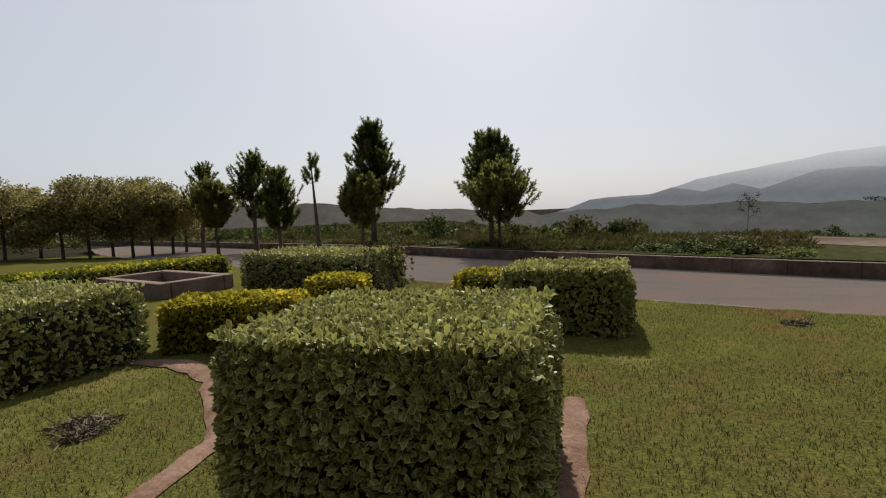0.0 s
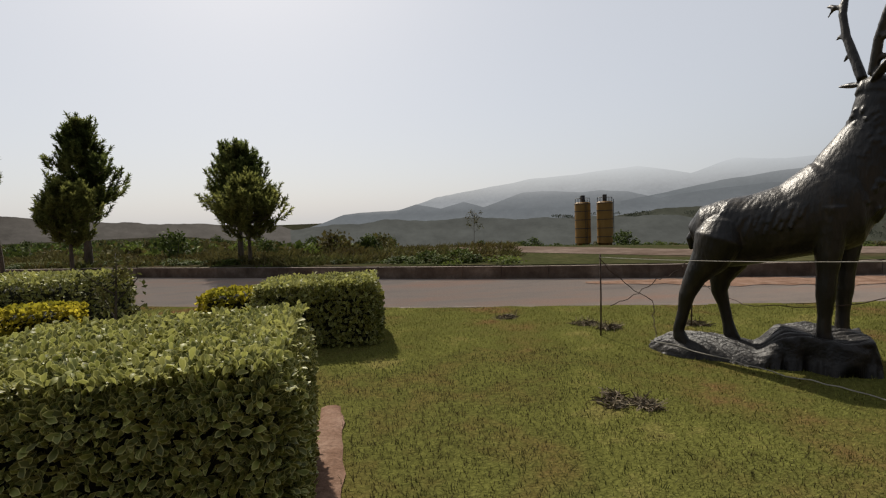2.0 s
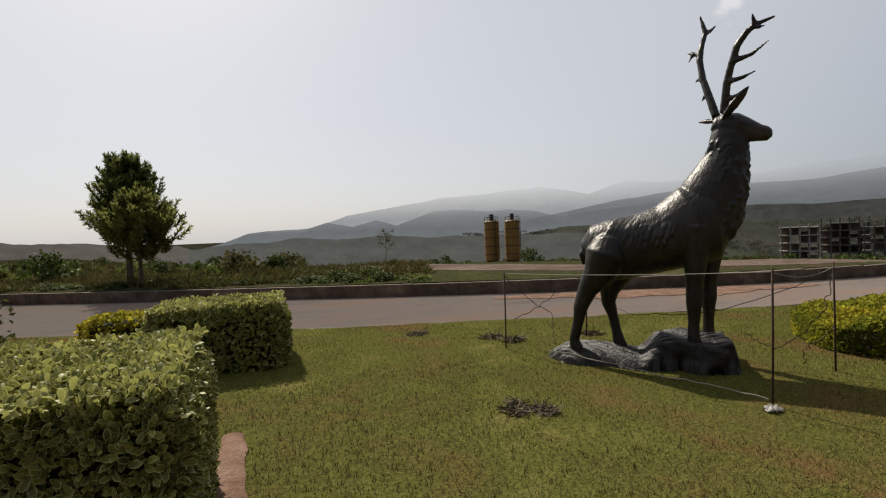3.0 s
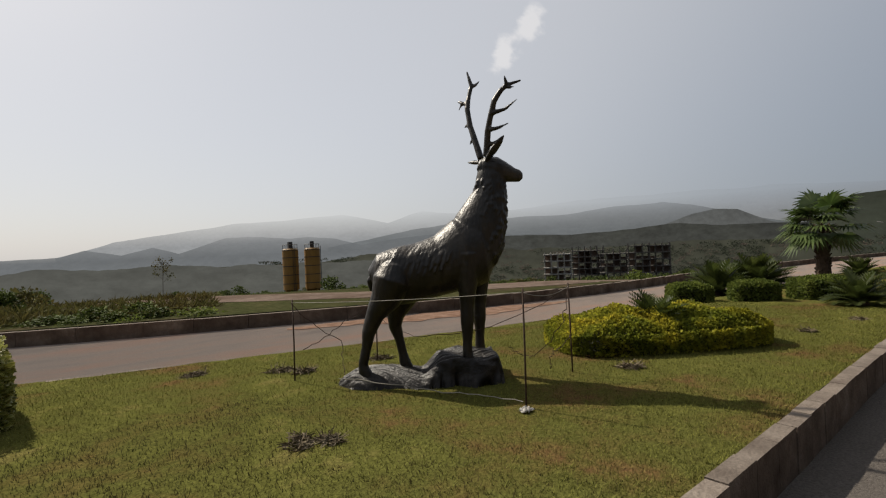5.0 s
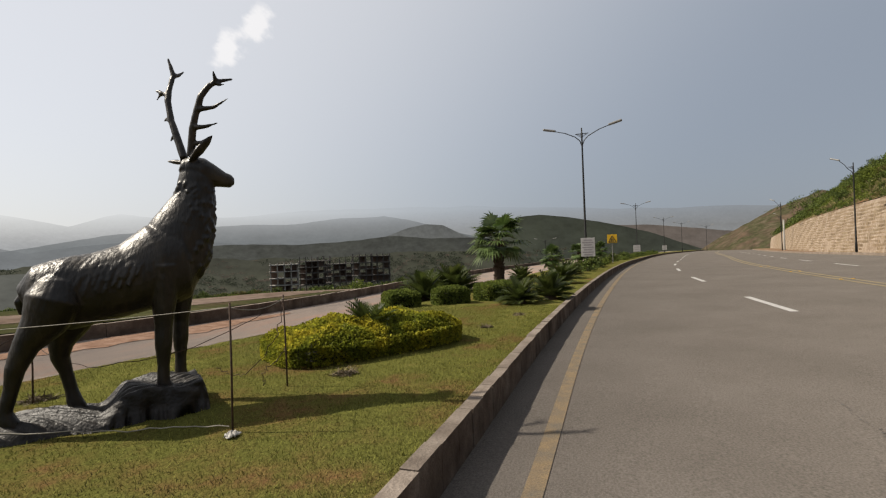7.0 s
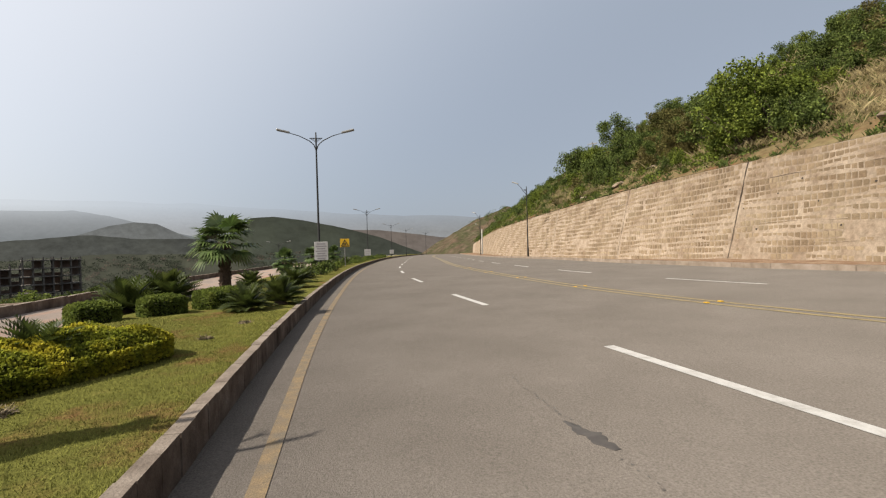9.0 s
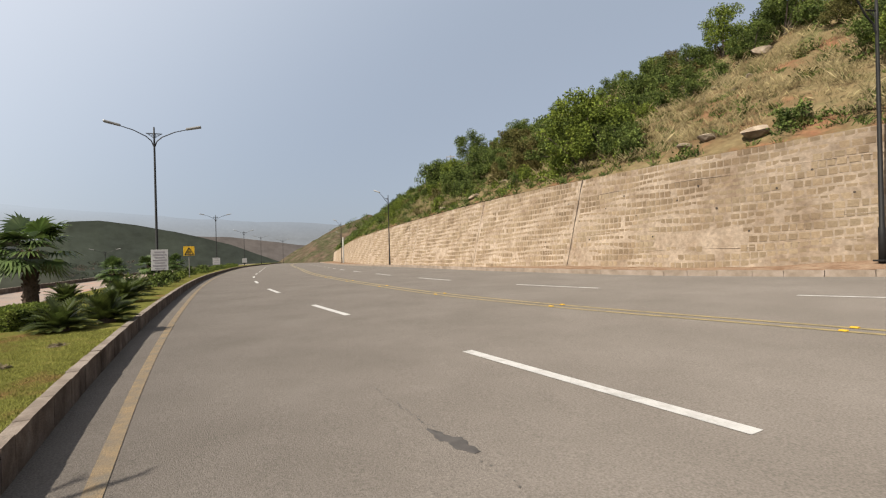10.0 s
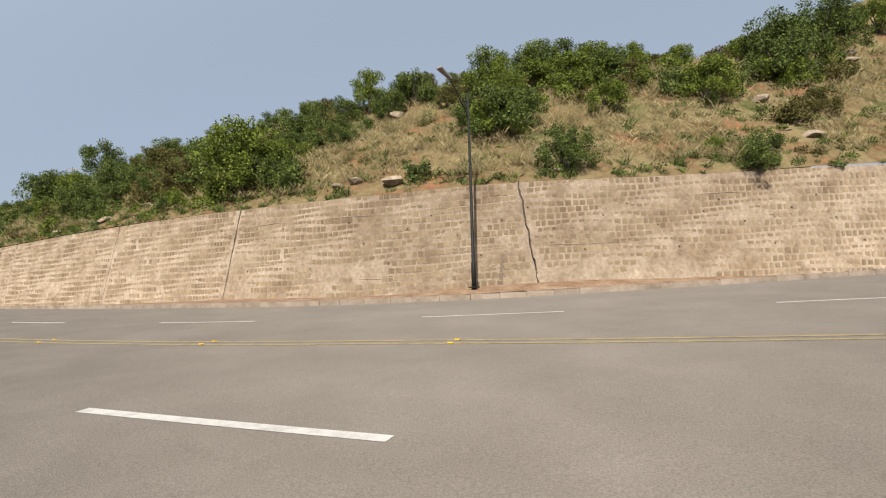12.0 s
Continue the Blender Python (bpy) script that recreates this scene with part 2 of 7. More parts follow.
M_PINE = mat("pine_needle", [(0.0662, 0.0914, 0.0273), (0.141, 0.17, 0.048), (0.274, 0.282, 0.0828)], 1.5, 0.7, vary=0.45, island=True, leaf=0.62, spec=0.1)
M_PINE_YOUNG = mat("young_pine_needle", [(0.119, 0.136, 0.0382), (0.212, 0.225, 0.0612), (0.315, 0.315, 0.0892)], 1.5, 0.7, vary=0.45, island=True, leaf=0.65, spec=0.1)
M_BARK = mat("bark", [(0.06, 0.045, 0.035), (0.11, 0.085, 0.065), (0.16, 0.125, 0.095)], 12, 0.95, 0.8, 30, stretch=(1, 1, 0.3))
# Shade between lumps and their lit tops are put into the leaf tones.
M_BUSH = mat("hill_bush_leaf", [(0.0387, 0.0559, 0.0103), (0.129, 0.168, 0.0258), (0.249, 0.292, 0.0473)], 2.2, 0.75, spec=0.12, vary=0.45, island=True, leaf=0.22)
M_BUSH2 = mat("hill_bush_dark_leaf", [(0.028, 0.042, 0.013), (0.095, 0.13, 0.030), (0.18, 0.22, 0.052)], 2.2, 0.75, spec=0.12, vary=0.45, island=True, leaf=0.18)
M_BUSH3 = mat("hill_bush_brown_leaf", [(0.104, 0.08, 0.028), (0.136, 0.12, 0.04), (0.096, 0.112, 0.032)], 0.5, 0.8, spec=0.1, vary=0.45, island=True, leaf=0.25)
M_DRY = mat("dry_grass", [(0.264, 0.216, 0.108), (0.392, 0.32, 0.168), (0.48, 0.4, 0.232)], 0.5, 0.9, vary=0.35, island=True, leaf=0.4, spec=0.0)
M_ROCK = mat("sandstone_rock", [(0.178, 0.126, 0.0814), (0.281, 0.222, 0.163), (0.34, 0.281, 0.215)], 1.5, 0.95, 0.8, 8, vary=0.2, fine=0.2, fine_scale=6)
M_BRONZE = mat("dark_bronze", [(0.008, 0.006, 0.004), (0.018, 0.0135, 0.009), (0.055, 0.042, 0.027)], 5, 0.42, 0.35, 45, metallic=0.25, spec=0.5, stretch=(1, 1, 0.3), fine=0.25, fine_scale=25)
M_PLINTH = mat("dark_draped_plinth", [(0.006, 0.005, 0.004), (0.014, 0.011, 0.009), (0.045, 0.038, 0.031)], 4, 0.5, 0.5, 45, spec=0.3, fine=0.3, fine_scale=18)
M_DAMP = mat("damp_stain", [(0.115, 0.0878, 0.0635), (0.189, 0.142, 0.105)], 3, 0.95, 0.3, 20, fine=0.2)
M_POLE = mat("black_painted_steel", [(0.010, 0.010, 0.010), (0.018, 0.017, 0.016)], 6, 0.6, 0.1, 40, spec=0.2)
M_LAMP = mat("grey_lamp_housing", [(0.22, 0.21, 0.20), (0.32, 0.31, 0.29)], 6, 0.4, metallic=0.3)
M_RUST = mat("rusty_rod", [(0.04, 0.025, 0.018), (0.10, 0.055, 0.035)], 30, 0.8, 0.4, 80)
M_WIRE = mat("pale_wire", [(0.30, 0.27, 0.22), (0.45, 0.42, 0.36)], 10, 0.7)
M_RAG = mat("white_rag", [(0.45, 0.42, 0.38), (0.7, 0.68, 0.63)], 20, 0.9, 0.5, 40)
M_SILO = mat("ochre_silo_paint", [(0.255, 0.128, 0.0255), (0.34, 0.178, 0.034), (0.391, 0.212, 0.051)], 0.6, 0.6, 0.1, 6, stretch=(1, 1, 0.2))
M_SILO_D = mat("dark_steel", [(0.035, 0.03, 0.028), (0.06, 0.05, 0.045)], 2, 0.6)
M_CONC = mat("raw_concrete", [(0.088, 0.08, 0.072), (0.128, 0.116, 0.104), (0.176, 0.16, 0.144)], 0.3, 0.95, 0.3, 3)
M_CONC_W = mat("pale_concrete", [(0.30, 0.28, 0.25), (0.42, 0.40, 0.37)], 0.3, 0.9)
M_BRICK = mat("planter_brick", [(0.16, 0.11, 0.085), (0.24, 0.165, 0.13), (0.30, 0.22, 0.175)], 4, 0.95, 0.6, 30, fine=0.2)
M_SIGN = mat("faded_sign_face", [(0.42, 0.40, 0.39), (0.55, 0.53, 0.52)], 3, 0.6)
M_INK = mat("sign_ink", [(0.26, 0.23, 0.25), (0.34, 0.31, 0.33)], 8, 0.7)
M_WARN = mat("warning_yellow", [(0.62, 0.36, 0.01), (0.72, 0.43, 0.02)], 3, 0.5)
M_BLACK = mat("sign_black", [(0.015, 0.015, 0.015), (0.03, 0.03, 0.03)], 3, 0.6)
M_OIL = mat("oil_stain", [(0.05, 0.043, 0.038), (0.10, 0.088, 0.078)], 9, 0.5)
M_PALM = mat("palm_leaf", [(0.05, 0.09, 0.02), (0.09, 0.14, 0.035), (0.14, 0.18, 0.06)], 2, 0.5, vary=0.35, island=True, leaf=0.3, spec=0.4)
M_CYCAD = mat("cycad_leaf", [(0.0345, 0.0539, 0.0126), (0.0633, 0.0833, 0.0196), (0.0978, 0.113, 0.028)], 2, 0.55, vary=0.35, island=True, leaf=0.4, spec=0.25)
M_FIBRE = mat("palm_fibre", [(0.06, 0.04, 0.03), (0.13, 0.09, 0.06)], 14, 1.0, 1.0, 30)
M_CLUMP = mat("dead_grass_clump", [(0.096, 0.069, 0.042), (0.18, 0.138, 0.084), (0.276, 0.228, 0.156)], 8, 0.95, vary=0.4, island=True)


# ---- mesh helpers ----
def put(ob, parent):
    ob.parent = parent
    return ob


def mesh_of(name, verts, faces, material, smooth=False, uv=None):
    """A mesh from numpy arrays; faces is an array of quads or triangles, or a list of either."""
    me = bpy.data.meshes.new(name)
    if isinstance(faces, np.ndarray):
        k = faces.shape[1]
        me.vertices.add(len(verts))
        me.vertices.foreach_set("co", np.asarray(verts, np.float32).ravel())
        me.loops.add(faces.size)
        me.loops.foreach_set("vertex_index", faces.astype(np.int32).ravel())
        me.polygons.add(len(faces))
        me.polygons.foreach_set("loop_start", np.arange(0, faces.size, k, dtype=np.int32))
        me.update(calc_edges=True)
        if uv is not None:
            layer = me.uv_layers.new(name="UVMap")
            layer.data.foreach_set("uv", np.asarray(uv, np.float32)[faces.ravel()].ravel())
    else:
        me.from_pydata([tuple(v) for v in verts], [], faces)
    if smooth:
        me.polygons.foreach_set("use_smooth", np.ones(len(me.polygons), bool))
    me.materials.append(material)
    return me


def part(name, bm, material, parent, label="", smooth=False):
    """Links a bmesh (or a ready mesh) as one object under a thing or a part."""
    if isinstance(bm, bmesh.types.BMesh):
        me = bpy.data.meshes.new(name)
        bmesh.ops.recalc_face_normals(bm, faces=bm.faces)
        bm.to_mesh(me)
        bm.free()
        me.materials.append(material)
        if smooth:
            me.polygons.foreach_set("use_smooth", np.ones(len(me.polygons), bool))
    else:
        me = bm
    ob = new(name, me)
    if parent:
        ob.parent = parent
    if label:
        ob["label"] = label
    return ob


def thing(name, m, label, category, group="", kind=""):
    ob = new(name)
    ob.matrix_basis = m
    ob.empty_display_size = 0.1
    return tagged(ob, label, category, group, kind)


def box(bm, x0, x1, y0, y1, z0, z1, bevel=0.0, m=None):
    r = bmesh.ops.create_cube(bm, size=1)
    bmesh.ops.scale(bm, vec=(x1 - x0, y1 - y0, z1 - z0), verts=r["verts"])
    bmesh.ops.translate(bm, vec=((x0 + x1) / 2, (y0 + y1) / 2, (z0 + z1) / 2), verts=r["verts"])
    vs = r["verts"]
    if bevel:
        es = list({e for v in vs for e in v.link_edges})
        got = bmesh.ops.bevel(bm, geom=es, offset=bevel, segments=2, affect="EDGES", profile=0.5)
        vs = list({v for f in got["faces"] for v in f.verts} | {v for v in vs if v.is_valid})
    if m is not None:
        bmesh.ops.transform(bm, matrix=m, verts=vs)
    return vs


def tube(bm, pts, radii, sides=8, squash=None, cap=True):
    """A swept tube through pts; squash gives (side, up) factors per ring."""
    pts = [Vector(p) for p in pts]
    rings, a = [], None
    for i, p in enumerate(pts):
        d = (pts[min(i + 1, len(pts) - 1)] - pts[max(i - 1, 0)]).normalized()
        if a is None:
            a = d.cross(Vector((0, 0, 1)))
            if a.length < 0.3:
                a = d.cross(Vector((1, 0, 0)))
        else:
            a = a - d * a.dot(d)
        a = a.normalized()
        b = a.cross(d).normalized()
        sa, sb = squash[i] if squash else (1, 1)
        rings.append([bm.verts.new(p + (a * math.cos(k) * sa + b * math.sin(k) * sb) * radii[i]) for k in np.linspace(0, 2 * math.pi, sides, endpoint=False)])
    for r0, r1 in zip(rings, rings[1:]):
        for k in range(sides):
            bm.faces.new((r0[k], r0[(k + 1) % sides], r1[(k + 1) % sides], r1[k]))
    if cap:
        bm.faces.new(rings[0][::-1])
        bm.faces.new(rings[-1])
    return rings


def curve(xs, ys):
    """A smooth function through the given stations."""
    xs, ys = np.array(xs, float), np.array(ys, float)
    d = np.diff(ys) / np.diff(xs)
    t = np.r_[d[0], (d[:-1] * np.diff(xs)[1:] + d[1:] * np.diff(xs)[:-1]) / (xs[2:] - xs[:-2]), d[-1]]

    def f(x):
        x = np.asarray(x, float)
        i = np.clip(np.searchsorted(xs, x) - 1, 0, len(xs) - 2)
        h = xs[i + 1] - xs[i]
        u = (x - xs[i]) / h
        inside = (2 * u**3 - 3 * u**2 + 1) * ys[i] + (u**3 - 2 * u**2 + u) * h * t[i] + (-2 * u**3 + 3 * u**2) * ys[i + 1] + (u**3 - u**2) * h * t[i + 1]
        return np.where(u < 0, ys[i] + t[i] * (x - xs[i]), np.where(u > 1, ys[i + 1] + t[i + 1] * (x - xs[i + 1]), inside))

    return f


def fbm(x, y, scale, seed=0.0, octaves=4):
    """Cheap smooth noise from rotated sine waves, about -1 to 1."""
    v, a, s = 0.0, 1.0, 1.0 / scale
    for k in range(octaves):
        c, q = math.cos(1.3 * k + seed), math.sin(1.3 * k + seed)
        u, w = (x * c - y * q) * s + seed * 3.1, (x * q + y * c) * s - seed * 1.7
        v = v + a * (np.sin(u + 1.7 * np.sin(w * 0.7)) * np.cos(w + 1.3 * np.sin(u * 0.8)))
        a, s = a * 0.5, s * 2.03
    return v / 1.9


def sheet(nx, ny):
    i, j = np.meshgrid(np.arange(nx - 1), np.arange(ny - 1), indexing="ij")
    a = i * ny + j
    return np.stack([a, a + ny, a + ny + 1, a + 1], -1).reshape(-1, 4)


def ribbon(name, xs, lo, hi, zf, material, label, category, across=2, lift=0.0):
    """A strip of surface between two plan lines lo(x) and hi(x)."""
    xs = np.asarray(xs, float)
    v = np.linspace(0, 1, across)
    X = np.repeat(xs[:, None], across, 1)
    Y = lo(xs)[:, None] * (1 - v) + hi(xs)[:, None] * v
    P = np.stack([X, Y, zf(X, Y) + lift], -1).reshape(-1, 3)
    ob = new(name, mesh_of(name, P, sheet(len(xs), across), material, True))
    return tagged(ob, label, category, kind="structure")


def leaf_cloud(P, N, size, rng, spread=0.8, aspect=0.45, droop=0.0):
    """Simple folded four-point leaves at P, facing about along N."""
    n = len(P)
    d = N + rng.normal(0, spread, (n, 3))
    d[:, 2] -= droop
    d /= np.linalg.norm(d, axis=1, keepdims=True) + 1e-9
    r = rng.normal(0, 1, (n, 3))
    s = np.cross(d, r)
    s /= np.linalg.norm(s, axis=1, keepdims=True) + 1e-9
    up = np.cross(s, d)
    L = size * rng.uniform(0.6, 1.3, (n, 1))
    V = np.stack([P, P + d * L * 0.5 + s * L * aspect + up * L * 0.12, P + d * L, P + d * L * 0.5 - s * L * aspect + up * L * 0.12], 1)
    return V.reshape(-1, 3), np.arange(4 * n).reshape(n, 4)


def broad_leaves(P, N, size, rng, spread=0.95):
    """Rounded leaves with a midrib fold; the first UV coordinate runs from the midrib (0) to the margin (1)."""
    n = len(P)
    d = N + rng.normal(0, spread, (n, 3))
    d[:, 2] += 0.25
    d /= np.linalg.norm(d, axis=1, keepdims=True)
    s = np.cross(d, N + rng.normal(0, 0.5, (n, 3)))
    s /= np.linalg.norm(s, axis=1, keepdims=True) + 1e-9
    up = np.cross(s, d)
    L = size * rng.uniform(0.65, 1.25, (n, 1))
    prof = ((0.0, 0.03, 0.0), (0.38, 0.22, 0.05), (0.75, 0.25, 0.03), (1.0, 0.05, -0.06))
    V, U = [], []
    for a, w, h in prof:
        mid = P + d * L * a + up * L * h
        V += [mid - s * L * w + up * L * w * 0.35, mid, mid + s * L * w + up * L * w * 0.35]
        U += [(1.0, a), (0.0 if a < 1 else 0.8, a), (1.0, a)]
    V = np.stack(V, 1).reshape(-1, 3)
    base = np.array([[3 * k + j, 3 * k + j + 1, 3 * k + j + 4, 3 * k + j + 3] for k in range(3) for j in range(2)])
    F = (np.arange(n)[:, None, None] * 12 + base).reshape(-1, 4)
    return V, F, np.tile(np.array(U), (n, 1))


# ---- plan of the roads ----
kerb_y = curve([-40, -10, 2.4, 7, 21, 40, 60, 78, 120, 160, 220], [3.0, 1.5, 0.95, 0.845, 0.0, -1.8, -4.4, -7.0, -15.0, -25.5, -43])
lane_y = curve([-10, 2.2, 6, 11.2, 14, 18.6, 25, 33, 60, 120, 220], [-4.8, -3.84, -3.66, -3.56, -3.5, -3.57, -3.75, -4.4, -8.5, -19.2, -46])
mid_y = curve([-20, -3, 1.6, 3.5, 8.4, 12.9, 20, 31, 65, 120, 220], [-13.5, -9.4, -8.5, -8.2, -7.45, -7.15, -7.4, -8.3, -14, -23.8, -49])
lane2_y = curve([-20, -4.5, 2.3, 5.7, 10.4, 13.2, 19.5, 35, 70, 120, 220], [-21, -14.9, -12.6, -11.55, -10.7, -10.4, -10.4, -12, -18.5, -28, -52])
far_y = curve([-40, -20, -8, 0.24, 6, 10.3, 20.6, 38, 47, 88, 130, 160, 220], [-50, -33.5, -24, -19.1, -16.2, -15.1, -15.2, -17.3, -18.6, -25.8, -34, -40.5, -54.5])
wall_y = curve([-40, -20, -8, 0.24, 4.8, 9.6, 19, 31, 46, 92, 130, 160, 220], [-52.5, -35.7, -26.1, -21.1, -18.65, -17.1, -17.2, -18.9, -21.0, -29.5, -37.8, -44.6, -59])
near_y = curve([-30, -22, -12.6, -4.6, 0, 2.5, 5.8, 9.3, 15, 25, 40, 80, 200], [21, 16, 12.2, 9.5, 7.75, 6.97, 6.1, 5.5, 4.8, 4.4, 3.2, -1, -28])
side_y = curve([-40, -23.7, -16.3, -11.5, -8, 0, 6.2, 8.9, 12, 20, 30, 45, 80, 200], [27, 21.7, 19, 17.1, 15.7, 11.8, 9.25, 8.5, 8.1, 8.2, 8.2, 7, 3, -24])
kerb_z = curve([-60, 0, 20, 40, 60, 120, 220], [0.25, -0.03, -0.13, -0.33, -0.6, -1.4, -2.8])
bank = curve([-60, 10, 20, 40, 60, 220], [0.0312, 0.0312, 0.026, 0.02, 0.012, 0.01])
side_z = curve([-40, 0, 5, 20, 60, 200], [0.08, 0.08, 0.07, -0.12, -0.6, -2.4])
wall_z0 = curve([-40, -8, 0.2, 4.8, 9.6, 19, 31, 46, 92, 220], [0.9, 0.9, 0.98, 0.98, 0.66, 0.5, 0.12, -0.22, -0.75, -2.3])
wall_z1 = curve([-40, -8.5, -0.7, 4.7, 9.5, 19, 31, 46, 92, 130, 220], [6.6, 5.55, 5.1, 4.92, 4.72, 4.7, 4.75, 4.5, 3.6, 2.0, -1.0])


def road_z(x, y):
    return kerb_z(x) + bank(x) * (kerb_y(x) - y)


def lawn_z(x, y):
    k, n = kerb_y(x), near_y(x)
    v = np.clip((y - k) / np.maximum(n - k, 0.1), 0, 1)
    top = kerb_z(x) + 0.27
    low = side_z(x) + 0.05
    w = np.clip((v - 0.7) / 0.3, 0, 1)
    return top * (1 - w) + low * w + 0.012 * fbm(x, y, 0.7, 1.0) + 0.01 * fbm(x, y, 0.23, 2.0)


def valley_z(x, y):
    """Open country past the service road: a level verge, then a fall into the valley."""
    d = np.hypot(x, y)
    az = np.degrees(np.arctan2(-x, y))
    k = np.interp(az, [-120, -95, -60, -5, 8, 20, 80], [0.02, 0.035, 0.066, 0.067, 0.05, 0.018, 0.012])
    z = side_z(np.clip(x, -40, 200)) + 0.27 - k * np.maximum(0, d - 17)
    z = np.maximum(z, -26)
    return z + 0.10 * np.clip((d - 15) / 20, 0, 1) * fbm(x, y, 5, 3.0) + 0.5 * np.clip((d - 60) / 100, 0, 1) * fbm(x, y, 25, 4.0) + 3 * np.clip((d - 300) / 600, 0, 1) * fbm(x, y, 160, 5.0)


def hill_z(x, y):
    off = np.maximum(wall_y(x) - 0.7 - y, 0)
    rise = 0.68 * np.minimum(off, 13) + 0.30 * np.clip(off - 13, 0, 25) - 0.10 * np.clip(off - 45, 0, 200)
    grow = np.interp(x, [-40, -20, -6, 10, 50, 90, 130, 200], [2.2, 1.6, 1.1, 1.0, 1.0, 1.1, 1.2, 0.9])
    return wall_z1(x) + 0.03 + rise * grow + np.clip(off / 3, 0, 1) * (0.35 * fbm(x, y, 3.1, 6.0) + 0.22 * fbm(x, y, 1.1, 7.0))


# ---- ground and roads ----
rad = np.r_[0, np.geomspace(4, 4800, 110)]
ang = np.linspace(0, 2 * math.pi, 241)
R, A = np.meshgrid(rad, ang, indexing="ij")
X, Y = R * np.cos(A), R * np.sin(A)
past = Y - side_y(np.clip(X, -40, 200))
Z = valley_z(X, Y) - 0.4 * np.clip((62 - past) / 15, 0, 1)
Z = np.where((past < 1.5) & (R < 400), np.minimum(Z, -0.6 - 0.012 * np.clip(X, 0, 260)), Z)
Z = np.where((Y < 0) & (R >= 400), -26 + 3 * fbm(X, Y, 160, 5.0), Z)
tagged(new("ground", mesh_of("ground", np.stack([X, Y, Z], -1).reshape(-1, 3), sheet(len(rad), len(ang)), M_SCRUB, True)), "scrub-covered valley floor under haze", "ground", kind="structure")

xs = np.r_[np.arange(-40, 70, 0.6), np.arange(70, 190, 2.0)]
w = np.r_[np.linspace(0, 10, 34), np.geomspace(10.6, 70, 30)]
X = np.repeat(xs[:, None], len(w), 1)
Y = side_y(xs)[:, None] + 0.16 + w
tagged(new("verge", mesh_of("verge", np.stack([X, Y, valley_z(X, Y) + 0.02], -1).reshape(-1, 3), sheet(len(xs), len(w)), M_VERGE, True)), "weedy grass verge sloping towards the valley", "verge", kind="structure")

xs = np.r_[np.arange(-40, 40, 1.0), np.arange(40, 221, 3.0)]
ribbon("road", xs, far_y, kerb_y, road_z, M_ROAD, "worn grey asphalt carriageway with painted lane lines", "road", 20)
ribbon("road_service", np.arange(-30, 200, 1.0), lambda x: near_y(x) - 0.05, lambda x: side_y(x) + 0.02, lambda x, y: side_z(x) + 0.01 * fbm(x, y, 1.5, 8.0) + 0.0 * y, M_ROAD2, "dusty asphalt service road with red soil washed over it", "road", 12)
ribbon("pavement", xs, lambda x: wall_y(x) - 0.3, lambda x: far_y(x) - 0.12, lambda x, y: road_z(x, far_y(x)) + 0.16 + (wall_z0(x) - road_z(x, far_y(x)) - 0.16) * np.clip((far_y(x) - y) / (far_y(x) - wall_y(x)), 0, 1) + 0.05 * np.clip(fbm(x, y, 0.9, 2.5), 0, 1), M_DIRT, "bare tan soil strip along the foot of the retaining wall", "pavement", 5)

xs, v = np.r_[np.arange(-22, 12, 0.15), np.arange(12, 60, 0.6), np.arange(60, 200, 3)], np.linspace(0, 1, 50)
X = np.repeat(xs[:, None], 50, 1)
Y = (kerb_y(xs) + 0.13)[:, None] * (1 - v) + near_y(xs)[:, None] * v
tagged(new("lawn", mesh_of("lawn", np.stack([X, Y, lawn_z(X, Y)], -1).reshape(-1, 3), sheet(len(xs), 50), M_LAWN, True)), "short mown lawn with dry patches", "lawn", kind="structure")


def hillside():
    xs = np.r_[np.arange(-40, 40, 0.5), np.arange(40, 140, 1.5), np.arange(140, 221, 4)]
    w = np.r_[np.linspace(0, 16, 44), np.geomspace(16.6, 160, 30)]
    X = np.repeat(xs[:, None], len(w), 1)
    Y = (wall_y(xs) - 0.14 * (wall_z1(xs) - wall_z0(xs)) - 0.12)[:, None] - w
    me = mesh_of("hillside", np.stack([X, Y, hill_z(X, Y)], -1).reshape(-1, 3), sheet(len(xs), len(w)), M_HILL, True)
    tagged(new("hillside", me), "dry rocky hillside with red soil and straw grass", "hillside", kind="structure")


hillside()


